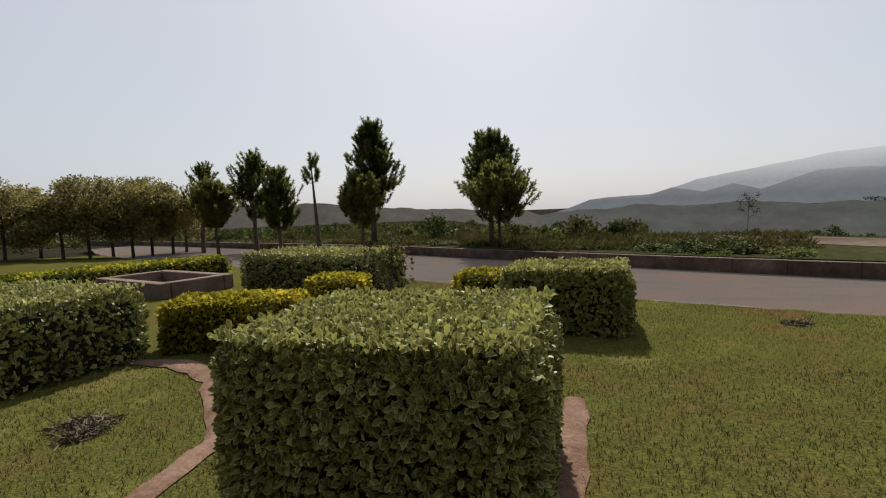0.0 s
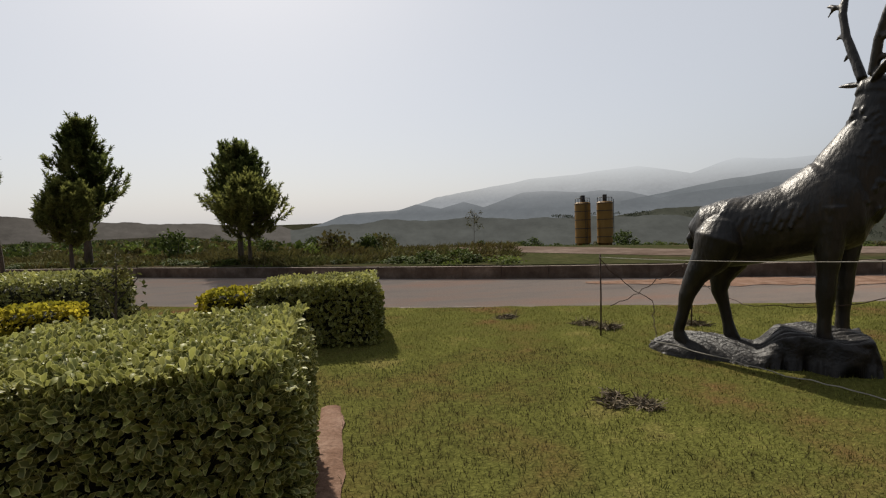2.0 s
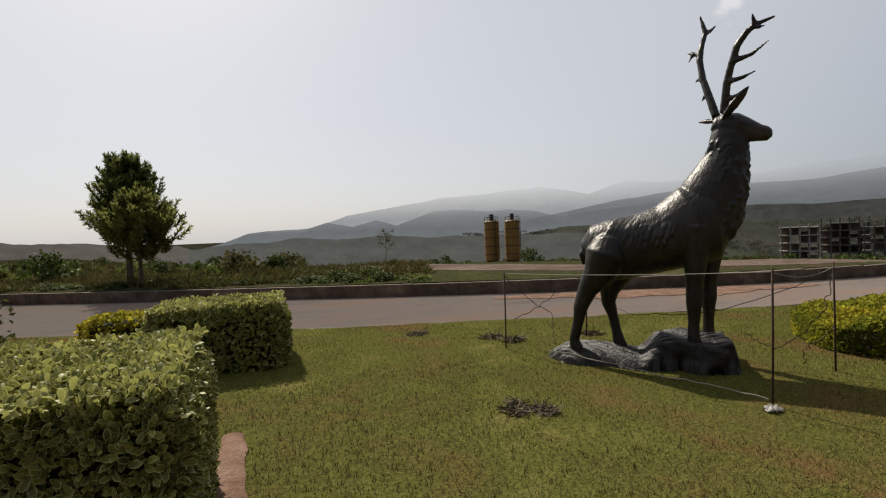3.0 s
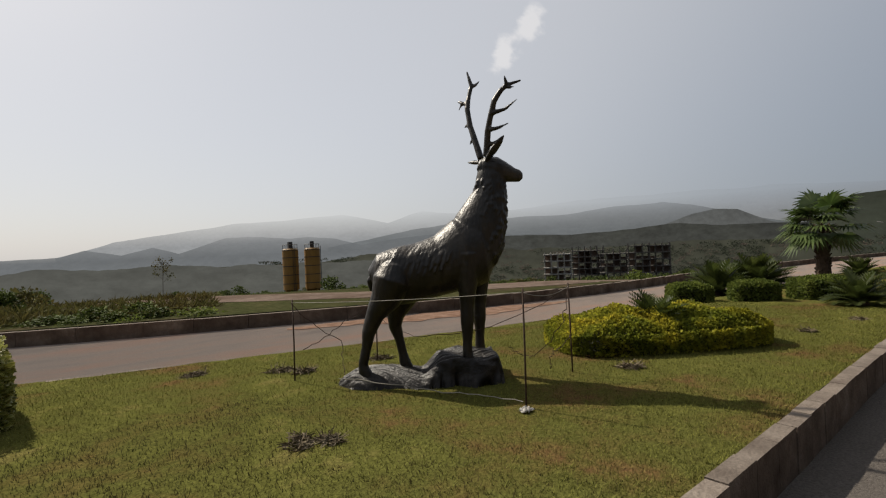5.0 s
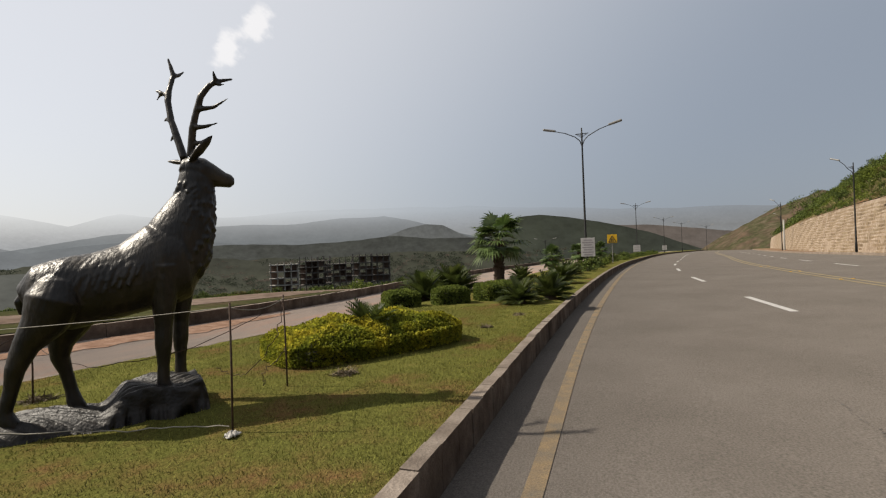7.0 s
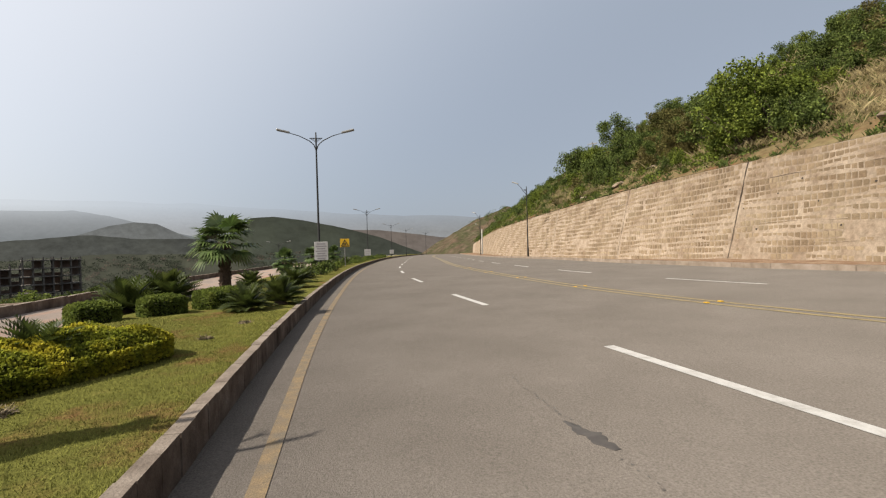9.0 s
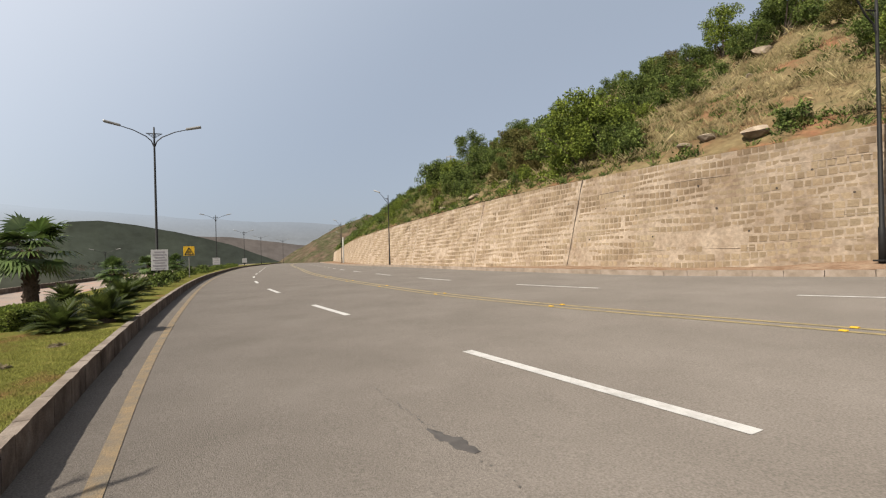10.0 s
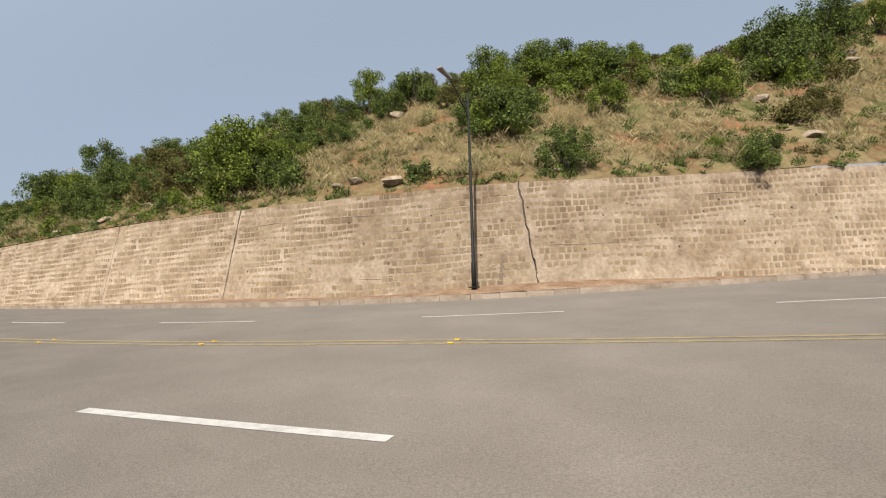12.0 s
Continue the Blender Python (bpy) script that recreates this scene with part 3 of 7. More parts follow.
def kerb_line(name, yf, zf, x0, x1, h, width, step, label, part_x, face=M_KERB):
    """A row of kerb stones: single stones on the stretch part_x, the rest in one mesh."""
    base = tagged(new(name), label, "kerb", kind="structure")
    stone = bpy.data.meshes.new("kerb_stone")
    bm = bmesh.new()
    box(bm, 0, 1, 0, 1, 0, 1)
    bm.to_mesh(stone)
    bm.free()
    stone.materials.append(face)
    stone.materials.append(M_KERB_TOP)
    # Upward faces take the painted sunlit colour, all others the face colour.
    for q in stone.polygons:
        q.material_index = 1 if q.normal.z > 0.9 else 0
    rest = bmesh.new()
    rng = random.Random(5)
    x = x0
    while x < x1:
        st = step * rng.uniform(0.85, 1.12)
        y0, y1 = float(yf(x)), float(yf(x + st))
        z0 = float(zf(x, y0))
        a = math.degrees(math.atan2(y1 - y0, st))
        sx, wd = math.hypot(st, y1 - y0) - 0.008, width + rng.uniform(-0.008, 0.008)
        m = pose(x, y0 + rng.uniform(-0.005, 0.005), z0 - 0.12, 0, 0, a) @ Matrix.Diagonal((sx, wd, h + 0.12 + rng.uniform(-0.006, 0.006), 1))
        if part_x[0] < x < part_x[1]:
            ob = new("kerb_stone", stone)
            ob.parent = base
            ob.matrix_basis = m
        else:
            box(rest, 0, 1, 0, 1, 0, 1, m=m)
        x += st
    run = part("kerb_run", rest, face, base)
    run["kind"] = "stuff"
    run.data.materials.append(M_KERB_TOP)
    # Same painted sunlit top on the joined stretch.
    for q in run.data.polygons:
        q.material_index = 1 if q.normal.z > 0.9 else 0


kerb_line("kerb_median", kerb_y, road_z, -20, 190, 0.30, 0.118, 0.36, "weathered concrete kerb between lawn and carriageway", (0.5, 40))
kerb_line("kerb_wall_side", lambda x: far_y(x) - 0.15, road_z, -16, 150, 0.17, 0.15, 0.9, "low pinkish concrete kerb below the retaining wall", (-8, 60), M_KERB_PALE)
kerb_line("kerb_service", lambda x: side_y(x) + 0.0, lambda x, y: side_z(x), -38, 150, 0.27, 0.15, 0.9, "weathered concrete kerb along the service road", (-24, 40))
kerb_line("kerb_lawn_edge", lambda x: near_y(x) - 0.06, lambda x, y: side_z(x), -24, 60, 0.05, 0.08, 0.9, "low concrete edging between lawn and service road", (-4, 12))


def stripe(name, yf, x0, x1, width, material, label, lift=0.006):
    xs = np.linspace(x0, x1, max(2, int((x1 - x0) / 0.5) + 2))
    ob = ribbon(name, xs, lambda x: yf(x) - width / 2, lambda x: yf(x) + width / 2, road_z, material, label, "road marking", 2, lift)
    return ob


stripe("edge_line", lambda x: kerb_y(x) - 0.555, -16, 150, 0.13, M_YELLOW, "worn yellow edge line painted beside the kerb")
stripe("centre_line", lambda x: mid_y(x) + 0.12, -16, 190, 0.11, M_YELLOW_MID, "double yellow centre line, near stripe")
stripe("centre_line", lambda x: mid_y(x) - 0.20, -16, 190, 0.11, M_YELLOW_MID, "double yellow centre line, far stripe")
for k in range(-1, 14):
    a = 2.21 + 8.9 * k
    o = stripe("lane_dash", lane_y, a, a + (3.78 if k < 1 else 3.0), 0.15, M_WHITE, "white broken lane line stroke on asphalt")
    o["group"] = "white lane strokes"
for k in range(-2, 14):
    a = 2.3 + 8.1 * k
    o = stripe("lane_dash", lane2_y, a, a + 3.4, 0.12, M_WHITE, "white broken lane line stroke on asphalt")
    o["group"] = "white lane strokes"
for k, a in enumerate((-4.6, 3.45, 8.5, 13.4, 18.6, 24, 30)):
    for s in (-0.2, 0.12):
        bm = bmesh.new()
        box(bm, -0.05, 0.05, -0.04, 0.04, 0, 0.018, 0.008)
        o = part("road_stud", bm, M_WARN, None)
        yy = float(mid_y(a)) + s
        o.matrix_basis = pose(a, yy, float(road_z(a, yy)) + 0.006)
        tagged(o, "yellow plastic road stud on the centre line", "road stud", "centre line studs")


def patch(name, pts, zf, material, label, category, lift=0.008, seed=1, rough=0.12):
    """An irregular flat patch lying on a surface, along a spine of (x, y, half width)."""
    rng = random.Random(seed)
    fine = []
    for (x0, y0, w0), (x1, y1, w1) in zip(pts, pts[1:]):
        for k in range(6):
            u = k / 6
            fine.append((x0 + (x1 - x0) * u, y0 + (y1 - y0) * u, w0 + (w1 - w0) * u))
    fine.append(pts[-1])
    V = []
    for i, (x, y, w) in enumerate(fine):
        xa, ya, _ = fine[max(i - 1, 0)]
        xb, yb, _ = fine[min(i + 1, len(fine) - 1)]
        n = Vector((-(yb - ya), xb - xa, 0)).normalized()
        for s in (-1, -0.5, 0, 0.5, 1):
            ww = w * (1 + rough * 2.2 * (math.sin(i * 0.9 + seed + (1 if s > 0 else 4)) * 0.6 + math.sin(i * 2.3 + seed * 2 + (2 if s > 0 else 0)) * 0.4 + rng.uniform(-0.3, 0.3)) * (abs(s) > 0.6))
            px, py = x + n.x * ww * s, y + n.y * ww * s
            V.append((px, py, float(zf(px, py)) + (lift if abs(s) < 1 else lift * 0.4)))
    ob = new(name, mesh_of(name, V, sheet(len(fine), 5), material, True))
    return tagged(ob, label, category, kind="structure")


SOIL_A = [(-0.38, 0.95, 0.05), (-0.42, 2.0, 0.10), (-0.42, 2.9, 0.10), (-0.44, 3.5, 0.06)]
SOIL_B = [(-2.15, 1.5, 0.06), (-2.3, 2.4, 0.08), (-3.1, 3.25, 0.12), (-3.8, 3.5, 0.12), (-4.4, 3.4, 0.06)]
patch("soil_strip", SOIL_A, lawn_z, M_SOIL, "bare reddish soil strip beside the hedge", "soil", 0.02, 2)
patch("soil_strip", SOIL_B, lawn_z, M_SOIL, "bare reddish soil strip between the hedges", "soil", 0.02, 3)
patch("oil_stain", [(3.75, -1.93, 0.015), (3.55, -1.95, 0.05), (3.35, -1.99, 0.075), (3.12, -2.01, 0.03)], road_z, M_OIL, "dark oil stain on the asphalt", "stain", 0.004, 4, 0.2)
for k in range(26):
    x = 2.55 + 0.085 * k if k < 6 else 3.75 + 0.075 * (k - 6)
    y = -1.98 + random.uniform(-0.025, 0.025)
    r = random.uniform(0.005, 0.014)
    o = patch("oil_drip", [(x, y, r * 0.4), (x + r, y, r), (x + 2 * r, y, r * 0.4)], road_z, M_OIL, "small dark oil drip on the asphalt", "stain", 0.004, k, 0.2)
    o["group"] = "oil drips"
patch("soil_wash", [(4.0, 9.30, 0.08), (5.6, 8.72, 0.45), (7.2, 8.20, 0.55), (8.8, 7.82, 0.45), (10.8, 7.55, 0.08)], lambda x, y: side_z(x) + 0.01 * fbm(x, y, 1.5, 8.0), M_SOIL, "red soil washed across the service road", "soil", 0.024, 9, 0.2)
patch("brick_track", [(40, 8.6, 0.9), (14, 9.6, 1.0), (7.6, 11.7, 1.0), (3.9, 15.6, 1.2), (-2.5, 26, 1.4), (-9, 40, 1.6), (-20, 60, 2)], lambda x, y: valley_z(x, y), M_TRACK, "pinkish brick-paved track along the verge", "track", 0.07, 7, 0.03)


# ---- retaining wall ----
def retaining_wall():
    base = tagged(new("wall_retaining"), "tall battered retaining wall of squared buff stone", "wall", kind="structure")
    LEAN = 0.14
    joints = [-30, -16, 4.55, 18.5, 29.9, 45, 70, 100, 150]
    slant = lambda x: 0.55 if 0 < x < 10 else (-0.68 if x < 25 else -1.0) if x > 10 else 0.0
    jag = lambda k, x: (0.022 * math.sin(k * 1.3 + x) + 0.02 * math.sin(k * 3.9 + x * 2)) * (1.0 if x < 10 else 0.3) + slant(x) * (k / 18 - 0.5)
    rng = random.Random(11)

    def frame_at(x):
        y = float(wall_y(x))
        d = Vector((1, float(wall_y(x + 0.1) - wall_y(x - 0.1)) / 0.2, 0)).normalized()
        return Vector((x, y, 0)), d, Vector((-d.y, d.x, 0))

    def at(x, z, out):
        p, d, n = frame_at(x)
        z0 = float(wall_z0(x))
        return p + n * (out - (z - z0) * LEAN) + Vector((0, 0, z))

    for a, b in zip(joints, joints[1:]):
        ga, gb = a + 0.03, b - 0.03
        n = max(2, int((gb - ga) / 0.7))
        bm = bmesh.new()
        cols = []
        for i in range(n + 1):
            x = ga + (gb - ga) * i / n
            z0, z1 = float(wall_z0(x)) - 0.5, float(wall_z1(x))
            col = [bm.verts.new(at(x + jag(k, a) * (1 - i / n) + jag(k, b) * (i / n), z0 + (z1 - z0) * k / 18, 0.015 * math.sin(x * 1.3 + k))) for k in range(19)]
            back = [bm.verts.new(at(x, z, -0.5)) for z in (z1 - 0.1, z0)]
            cols.append(col + back)
        for c0, c1 in zip(cols, cols[1:]):
            for k in range(21):
                bm.faces.new((c0[k], c1[k], c1[(k + 1) % 21], c0[(k + 1) % 21]))
        bm.faces.new(cols[0])
        bm.faces.new(cols[-1][::-1])
        part("wall_panel", bm, M_MORTAR, base, "mortared wall panel")
    for x in joints[1:-1]:
        bm = bmesh.new()
        z0, z1 = float(wall_z0(x)) - 0.5, float(wall_z1(x))
        prev = None
        for k in range(37):
            kk = k / 2
            jx = jag(kk, x) + (rng.uniform(-0.02, 0.02) if k % 2 else 0)
            hw = (0.011 + 0.016 * abs(math.sin(kk * 1.9 + x)) * (kk / 18)) * (1.0 if x < 20 else 0.6)
            z = z0 + (z1 - z0) * kk / 18
            pair = [bm.verts.new(at(x + jx - hw, z, 0.022)), bm.verts.new(at(x + jx + hw, z, 0.022))]
            if prev:
                bm.faces.new((prev[0], prev[1], pair[1], pair[0]))
            prev = pair
        part("open_joint", bm, M_GAP, base, "dark jagged open joint")
    # long mortar ledges between lifts
    for f in (0.17, 0.36, 0.58, 0.80):
        bm = bmesh.new()
        for a, b in zip(joints, joints[1:]):
            x = a + 0.2
            while x < b - 1:
                ln = rng.uniform(2, 6)
                e = min(x + ln, b - 0.2)
                if rng.random() < 0.7:
                    m = max(2, int((e - x) / 0.6))
                    rows = []
                    for i in range(m + 1):
                        xx = x + (e - x) * i / m
                        z = float(wall_z0(xx)) + f * float(wall_z1(xx) - wall_z0(xx)) + 0.03 * math.sin(xx * 1.7)
                        t = rng.uniform(0.012, 0.022)
                        rows.append([bm.verts.new(at(xx, z - t, 0.0)), bm.verts.new(at(xx, z - t * 0.9, 0.012)), bm.verts.new(at(xx, z + t * 0.6, 0.016)), bm.verts.new(at(xx, z + t, 0.0))])
                    for r0, r1 in zip(rows, rows[1:]):
                        for k in range(3):
                            bm.faces.new((r0[k], r1[k], r1[k + 1], r0[k + 1]))
                x = e + rng.uniform(0.1, 1.5)
        part("mortar_ledge", bm, M_MORTAR, base)["kind"] = "stuff"
    # damp streak under a drain, beside the lamp
    V, n = [], 14
    for k in range(n + 1):
        u = k / n
        x = 5.66 - 0.14 * u + 0.025 * math.sin(k * 2.1)
        z = float(wall_z0(x)) + 0.02 + 1.15 * u
        hw = (0.085 + 0.03 * math.sin(k * 1.7)) * (1 - 0.5 * u)
        V += [at(x - hw, z, 0.020), at(x + hw, z, 0.020)]
    part("damp_streak", mesh_of("damp_streak", np.array([tuple(v) for v in V]), sheet(n + 1, 2), M_DAMP), None, base, "dark damp streak below a drain")
    # drain holes
    for i in range(34):
        x = -8 + 0.9 * i + rng.uniform(-0.2, 0.2)
        f = (0.3, 0.52, 0.74, 0.63)[i % 4]
        z = float(wall_z0(x)) + f * float(wall_z1(x) - wall_z0(x))
        bm = bmesh.new()
        mid = bm.verts.new(at(x, z, 0.026))
        rim = [bm.verts.new(at(x + 0.035 * math.cos(a * 0.785), z + 0.035 * math.sin(a * 0.785), 0.026)) for a in range(8)]
        foot = [bm.verts.new(at(x + 0.035 * math.cos(a * 0.785), z + 0.035 * math.sin(a * 0.785), -0.02)) for a in range(8)]
        for a in range(8):
            bm.faces.new((mid, rim[a], rim[a - 1]))
            bm.faces.new((rim[a], foot[a], foot[a - 1], rim[a - 1]))
        part("drain_hole", bm, M_GAP, base, "small dark drain pipe end")
    # squared stones
    proto = bpy.data.meshes.new("stone")
    proto.from_pydata([(-0.5, 0, -0.5), (0.5, 0, -0.5), (0.5, 0, 0.5), (-0.5, 0, 0.5), (-0.44, 1, -0.42), (0.45, 1, -0.45), (0.42, 1, 0.43), (-0.46, 1, 0.44)], [],
                      [(4, 7, 6, 5), (0, 4, 5, 1), (1, 5, 6, 2), (2, 6, 7, 3), (3, 7, 4, 0)])
    proto.materials.append(M_STONE)
    V, F, singles = [], [], 0
    rows = 15
    for r in range(rows):
        x = -22 + rng.random()
        while x < 135:
            big = 1.0 if x < 60 else 1.8
            wd = rng.uniform(0.15, 0.28) * big
            xc = x + wd / 2
            x += wd + rng.uniform(0.03, 0.06)
            if any(abs(xc - j - slant(j) * ((r + 2) / (rows + 2) - 0.5)) < wd / 2 + 0.12 for j in joints):
                continue
            z0, z1 = float(wall_z0(xc)), float(wall_z1(xc))
            ht = (z1 - z0 + 0.05) / rows
            zc = z0 - 0.03 + (r + 0.5) * ht + 0.02 * math.sin(xc * 0.9 + r * 1.3)
            sm = fbm(np.float64(xc), np.float64(zc * 2), 2.2, 9.0)
            if sm > (0.95 if 4 < r < 14 else 0.30) - (0.40 if xc < 4.3 else 0.0) or rng.random() < 0.05:
                continue
            p, d, n = frame_at(xc)
            nn = (n + Vector((0, 0, LEAN))).normalized()
            up = d.cross(nn) * -1
            depth = rng.uniform(0.002, 0.008)
            m = Matrix((d * wd, nn * depth, Vector((0, 0, 1)).lerp(up, 0.0) * ht * rng.uniform(0.68, 0.84))).transposed().to_4x4()
            m.translation = at(xc, zc, 0.004)
            m = m @ Matrix.Rotation(rng.uniform(-0.04, 0.04), 4, "Y")
            if 4.9 < xc < 9.8 and singles < 290 and 2 <= r <= 13:
                ob = new("stone", proto)
                ob.parent = base
                ob.matrix_basis = m
                singles += 1
            else:
                o = len(V)
                V += [m @ v.co for v in proto.vertices]
                F += [[o + i for i in q.vertices] for q in proto.polygons]
    part("stonework", mesh_of("stonework", np.array(V), np.array(F), M_STONE_I), None, base)["kind"] = "stuff"


retaining_wall()


# ---- distance ----
def ridge(name, dist, az, el, material, label, rough=0.12, seed=0.0, low=-6.0):
    """A range of hills as a long slope rising to its crest."""
    a = np.arange(min(az), max(az), 0.15)
    o = np.argsort(az)
    crest = np.interp(a, np.array(az)[o], np.array(el)[o]) + rough * fbm(a * 1.0, a * 0.3, 2.2, seed, 5)
    V, rows = [], 7
    for k in range(rows):
        u = k / (rows - 1)
        d = dist * (0.8 + 0.2 * u) * (1 + 0.006 * fbm(a, a * 0 + k, 3.0, seed))
        e = low + (crest - low) * u
        V.append(np.stack([-np.sin(np.radians(a)) * d, np.cos(np.radians(a)) * d, 1.5 + d * np.tan(np.radians(e))], -1))
    P = np.stack(V, 1).reshape(-1, 3)
    tagged(new(name, mesh_of(name, P, sheet(len(a), rows), material, True)), label, "hills", kind="structure")


# Hill materials with their haze emitted by the surface itself.
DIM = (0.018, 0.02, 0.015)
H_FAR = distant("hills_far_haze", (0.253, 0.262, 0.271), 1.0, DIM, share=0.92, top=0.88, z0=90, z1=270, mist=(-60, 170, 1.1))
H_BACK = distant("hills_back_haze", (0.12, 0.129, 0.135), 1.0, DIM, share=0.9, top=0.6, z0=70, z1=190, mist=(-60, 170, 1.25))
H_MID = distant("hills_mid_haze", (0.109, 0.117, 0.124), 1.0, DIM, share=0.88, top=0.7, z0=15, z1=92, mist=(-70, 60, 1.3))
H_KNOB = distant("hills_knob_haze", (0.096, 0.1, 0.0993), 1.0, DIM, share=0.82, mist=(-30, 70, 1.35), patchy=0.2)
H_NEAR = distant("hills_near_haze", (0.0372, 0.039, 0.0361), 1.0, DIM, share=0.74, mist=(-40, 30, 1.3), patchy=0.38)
H_GREEN = distant("hill_green_haze", (0.0296, 0.0335, 0.027), 1.0, (0.016, 0.02, 0.01), share=0.68, mist=(-25, 25, 1.4), patchy=0.42)
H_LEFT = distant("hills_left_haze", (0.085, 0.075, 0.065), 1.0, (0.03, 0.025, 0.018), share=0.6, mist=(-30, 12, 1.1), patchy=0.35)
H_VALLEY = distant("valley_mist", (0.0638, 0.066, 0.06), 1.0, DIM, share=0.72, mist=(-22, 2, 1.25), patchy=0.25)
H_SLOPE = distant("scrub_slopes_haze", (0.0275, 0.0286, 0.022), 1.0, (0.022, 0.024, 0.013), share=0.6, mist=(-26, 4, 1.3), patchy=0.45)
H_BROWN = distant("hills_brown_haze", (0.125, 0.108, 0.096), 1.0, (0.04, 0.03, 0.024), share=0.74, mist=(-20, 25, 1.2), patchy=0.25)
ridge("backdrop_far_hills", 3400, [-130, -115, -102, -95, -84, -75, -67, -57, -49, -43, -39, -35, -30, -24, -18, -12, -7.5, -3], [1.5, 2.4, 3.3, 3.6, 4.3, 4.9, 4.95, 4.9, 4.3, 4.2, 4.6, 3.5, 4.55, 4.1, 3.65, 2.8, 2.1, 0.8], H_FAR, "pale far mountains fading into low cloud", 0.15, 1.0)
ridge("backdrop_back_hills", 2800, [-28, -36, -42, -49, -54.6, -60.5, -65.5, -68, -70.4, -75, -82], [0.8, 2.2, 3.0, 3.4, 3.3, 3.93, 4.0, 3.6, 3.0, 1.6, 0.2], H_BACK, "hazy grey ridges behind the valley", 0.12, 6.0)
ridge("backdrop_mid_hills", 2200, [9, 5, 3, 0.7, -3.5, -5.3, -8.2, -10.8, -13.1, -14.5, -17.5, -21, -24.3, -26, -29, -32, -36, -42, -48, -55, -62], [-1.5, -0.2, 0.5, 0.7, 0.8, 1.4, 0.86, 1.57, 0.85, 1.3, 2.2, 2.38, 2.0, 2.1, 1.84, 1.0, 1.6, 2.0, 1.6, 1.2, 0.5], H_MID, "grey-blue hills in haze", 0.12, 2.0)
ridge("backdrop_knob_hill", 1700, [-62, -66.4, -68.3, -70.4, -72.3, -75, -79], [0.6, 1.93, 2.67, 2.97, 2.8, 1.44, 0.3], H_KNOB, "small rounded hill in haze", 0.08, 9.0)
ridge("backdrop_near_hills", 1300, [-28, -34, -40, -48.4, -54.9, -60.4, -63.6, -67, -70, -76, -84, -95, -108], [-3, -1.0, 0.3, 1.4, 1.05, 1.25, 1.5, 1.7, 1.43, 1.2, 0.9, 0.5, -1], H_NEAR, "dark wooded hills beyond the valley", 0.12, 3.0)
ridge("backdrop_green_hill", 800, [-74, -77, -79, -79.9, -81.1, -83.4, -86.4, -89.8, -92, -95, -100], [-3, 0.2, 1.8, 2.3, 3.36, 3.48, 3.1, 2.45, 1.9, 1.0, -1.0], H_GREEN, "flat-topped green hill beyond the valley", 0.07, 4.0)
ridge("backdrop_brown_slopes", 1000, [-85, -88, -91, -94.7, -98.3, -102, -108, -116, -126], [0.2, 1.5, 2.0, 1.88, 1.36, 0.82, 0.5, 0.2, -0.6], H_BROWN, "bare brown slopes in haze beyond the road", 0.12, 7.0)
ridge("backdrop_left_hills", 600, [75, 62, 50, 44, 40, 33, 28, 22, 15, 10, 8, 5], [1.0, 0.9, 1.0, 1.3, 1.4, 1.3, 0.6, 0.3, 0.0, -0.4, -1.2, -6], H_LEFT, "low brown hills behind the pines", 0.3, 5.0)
# Low ridge added so its glow stands in for haze over far ground.
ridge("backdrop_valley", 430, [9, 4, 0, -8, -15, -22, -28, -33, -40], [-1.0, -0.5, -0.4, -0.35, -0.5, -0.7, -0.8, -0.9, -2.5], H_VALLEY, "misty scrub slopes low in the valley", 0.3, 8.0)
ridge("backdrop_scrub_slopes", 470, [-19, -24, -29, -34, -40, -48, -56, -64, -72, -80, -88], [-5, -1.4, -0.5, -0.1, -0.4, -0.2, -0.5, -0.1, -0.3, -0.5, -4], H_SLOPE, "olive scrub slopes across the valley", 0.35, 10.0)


# Scrub leaf colours with the haze's glow mixed in as emission.
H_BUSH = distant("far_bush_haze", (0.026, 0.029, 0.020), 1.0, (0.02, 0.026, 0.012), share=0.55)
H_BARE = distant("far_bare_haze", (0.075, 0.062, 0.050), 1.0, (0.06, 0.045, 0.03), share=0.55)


def slope_scrub(name, count, leaves, size, material, label, seed):
    """Scrub dotted over the slopes across the valley, too far to count."""
    rng = np.random.default_rng(seed)
    az, u = rng.uniform(-86, -21, count), rng.uniform(0.25, 1.0, count)
    keep = fbm(az, u * 14, 3.0, seed * 1.3) > -0.15
    az, u = az[keep], u[keep]
    d = 470 * (0.8 + 0.2 * u) - 4
    e = -6.0 + 5.6 * u
    c = np.stack([-np.sin(np.radians(az)) * d, np.cos(np.radians(az)) * d, 1.5 + d * np.tan(np.radians(e))], -1)
    k = np.repeat(np.arange(len(az)), leaves)
    n = rng.normal(0, 1, (len(k), 3))
    n /= np.linalg.norm(n, axis=1, keepdims=True)
    P = c[k] + n * (rng.uniform(0.5, 1.0, len(az))[k] * size * rng.uniform(0.4, 1.1, len(k)))[:, None] * np.array([2.2, 2.2, 0.6])
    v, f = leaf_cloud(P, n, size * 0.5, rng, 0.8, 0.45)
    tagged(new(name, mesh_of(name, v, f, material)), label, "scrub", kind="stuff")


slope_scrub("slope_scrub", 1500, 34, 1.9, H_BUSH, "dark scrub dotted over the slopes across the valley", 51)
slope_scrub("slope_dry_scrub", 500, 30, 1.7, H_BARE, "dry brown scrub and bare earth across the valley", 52)


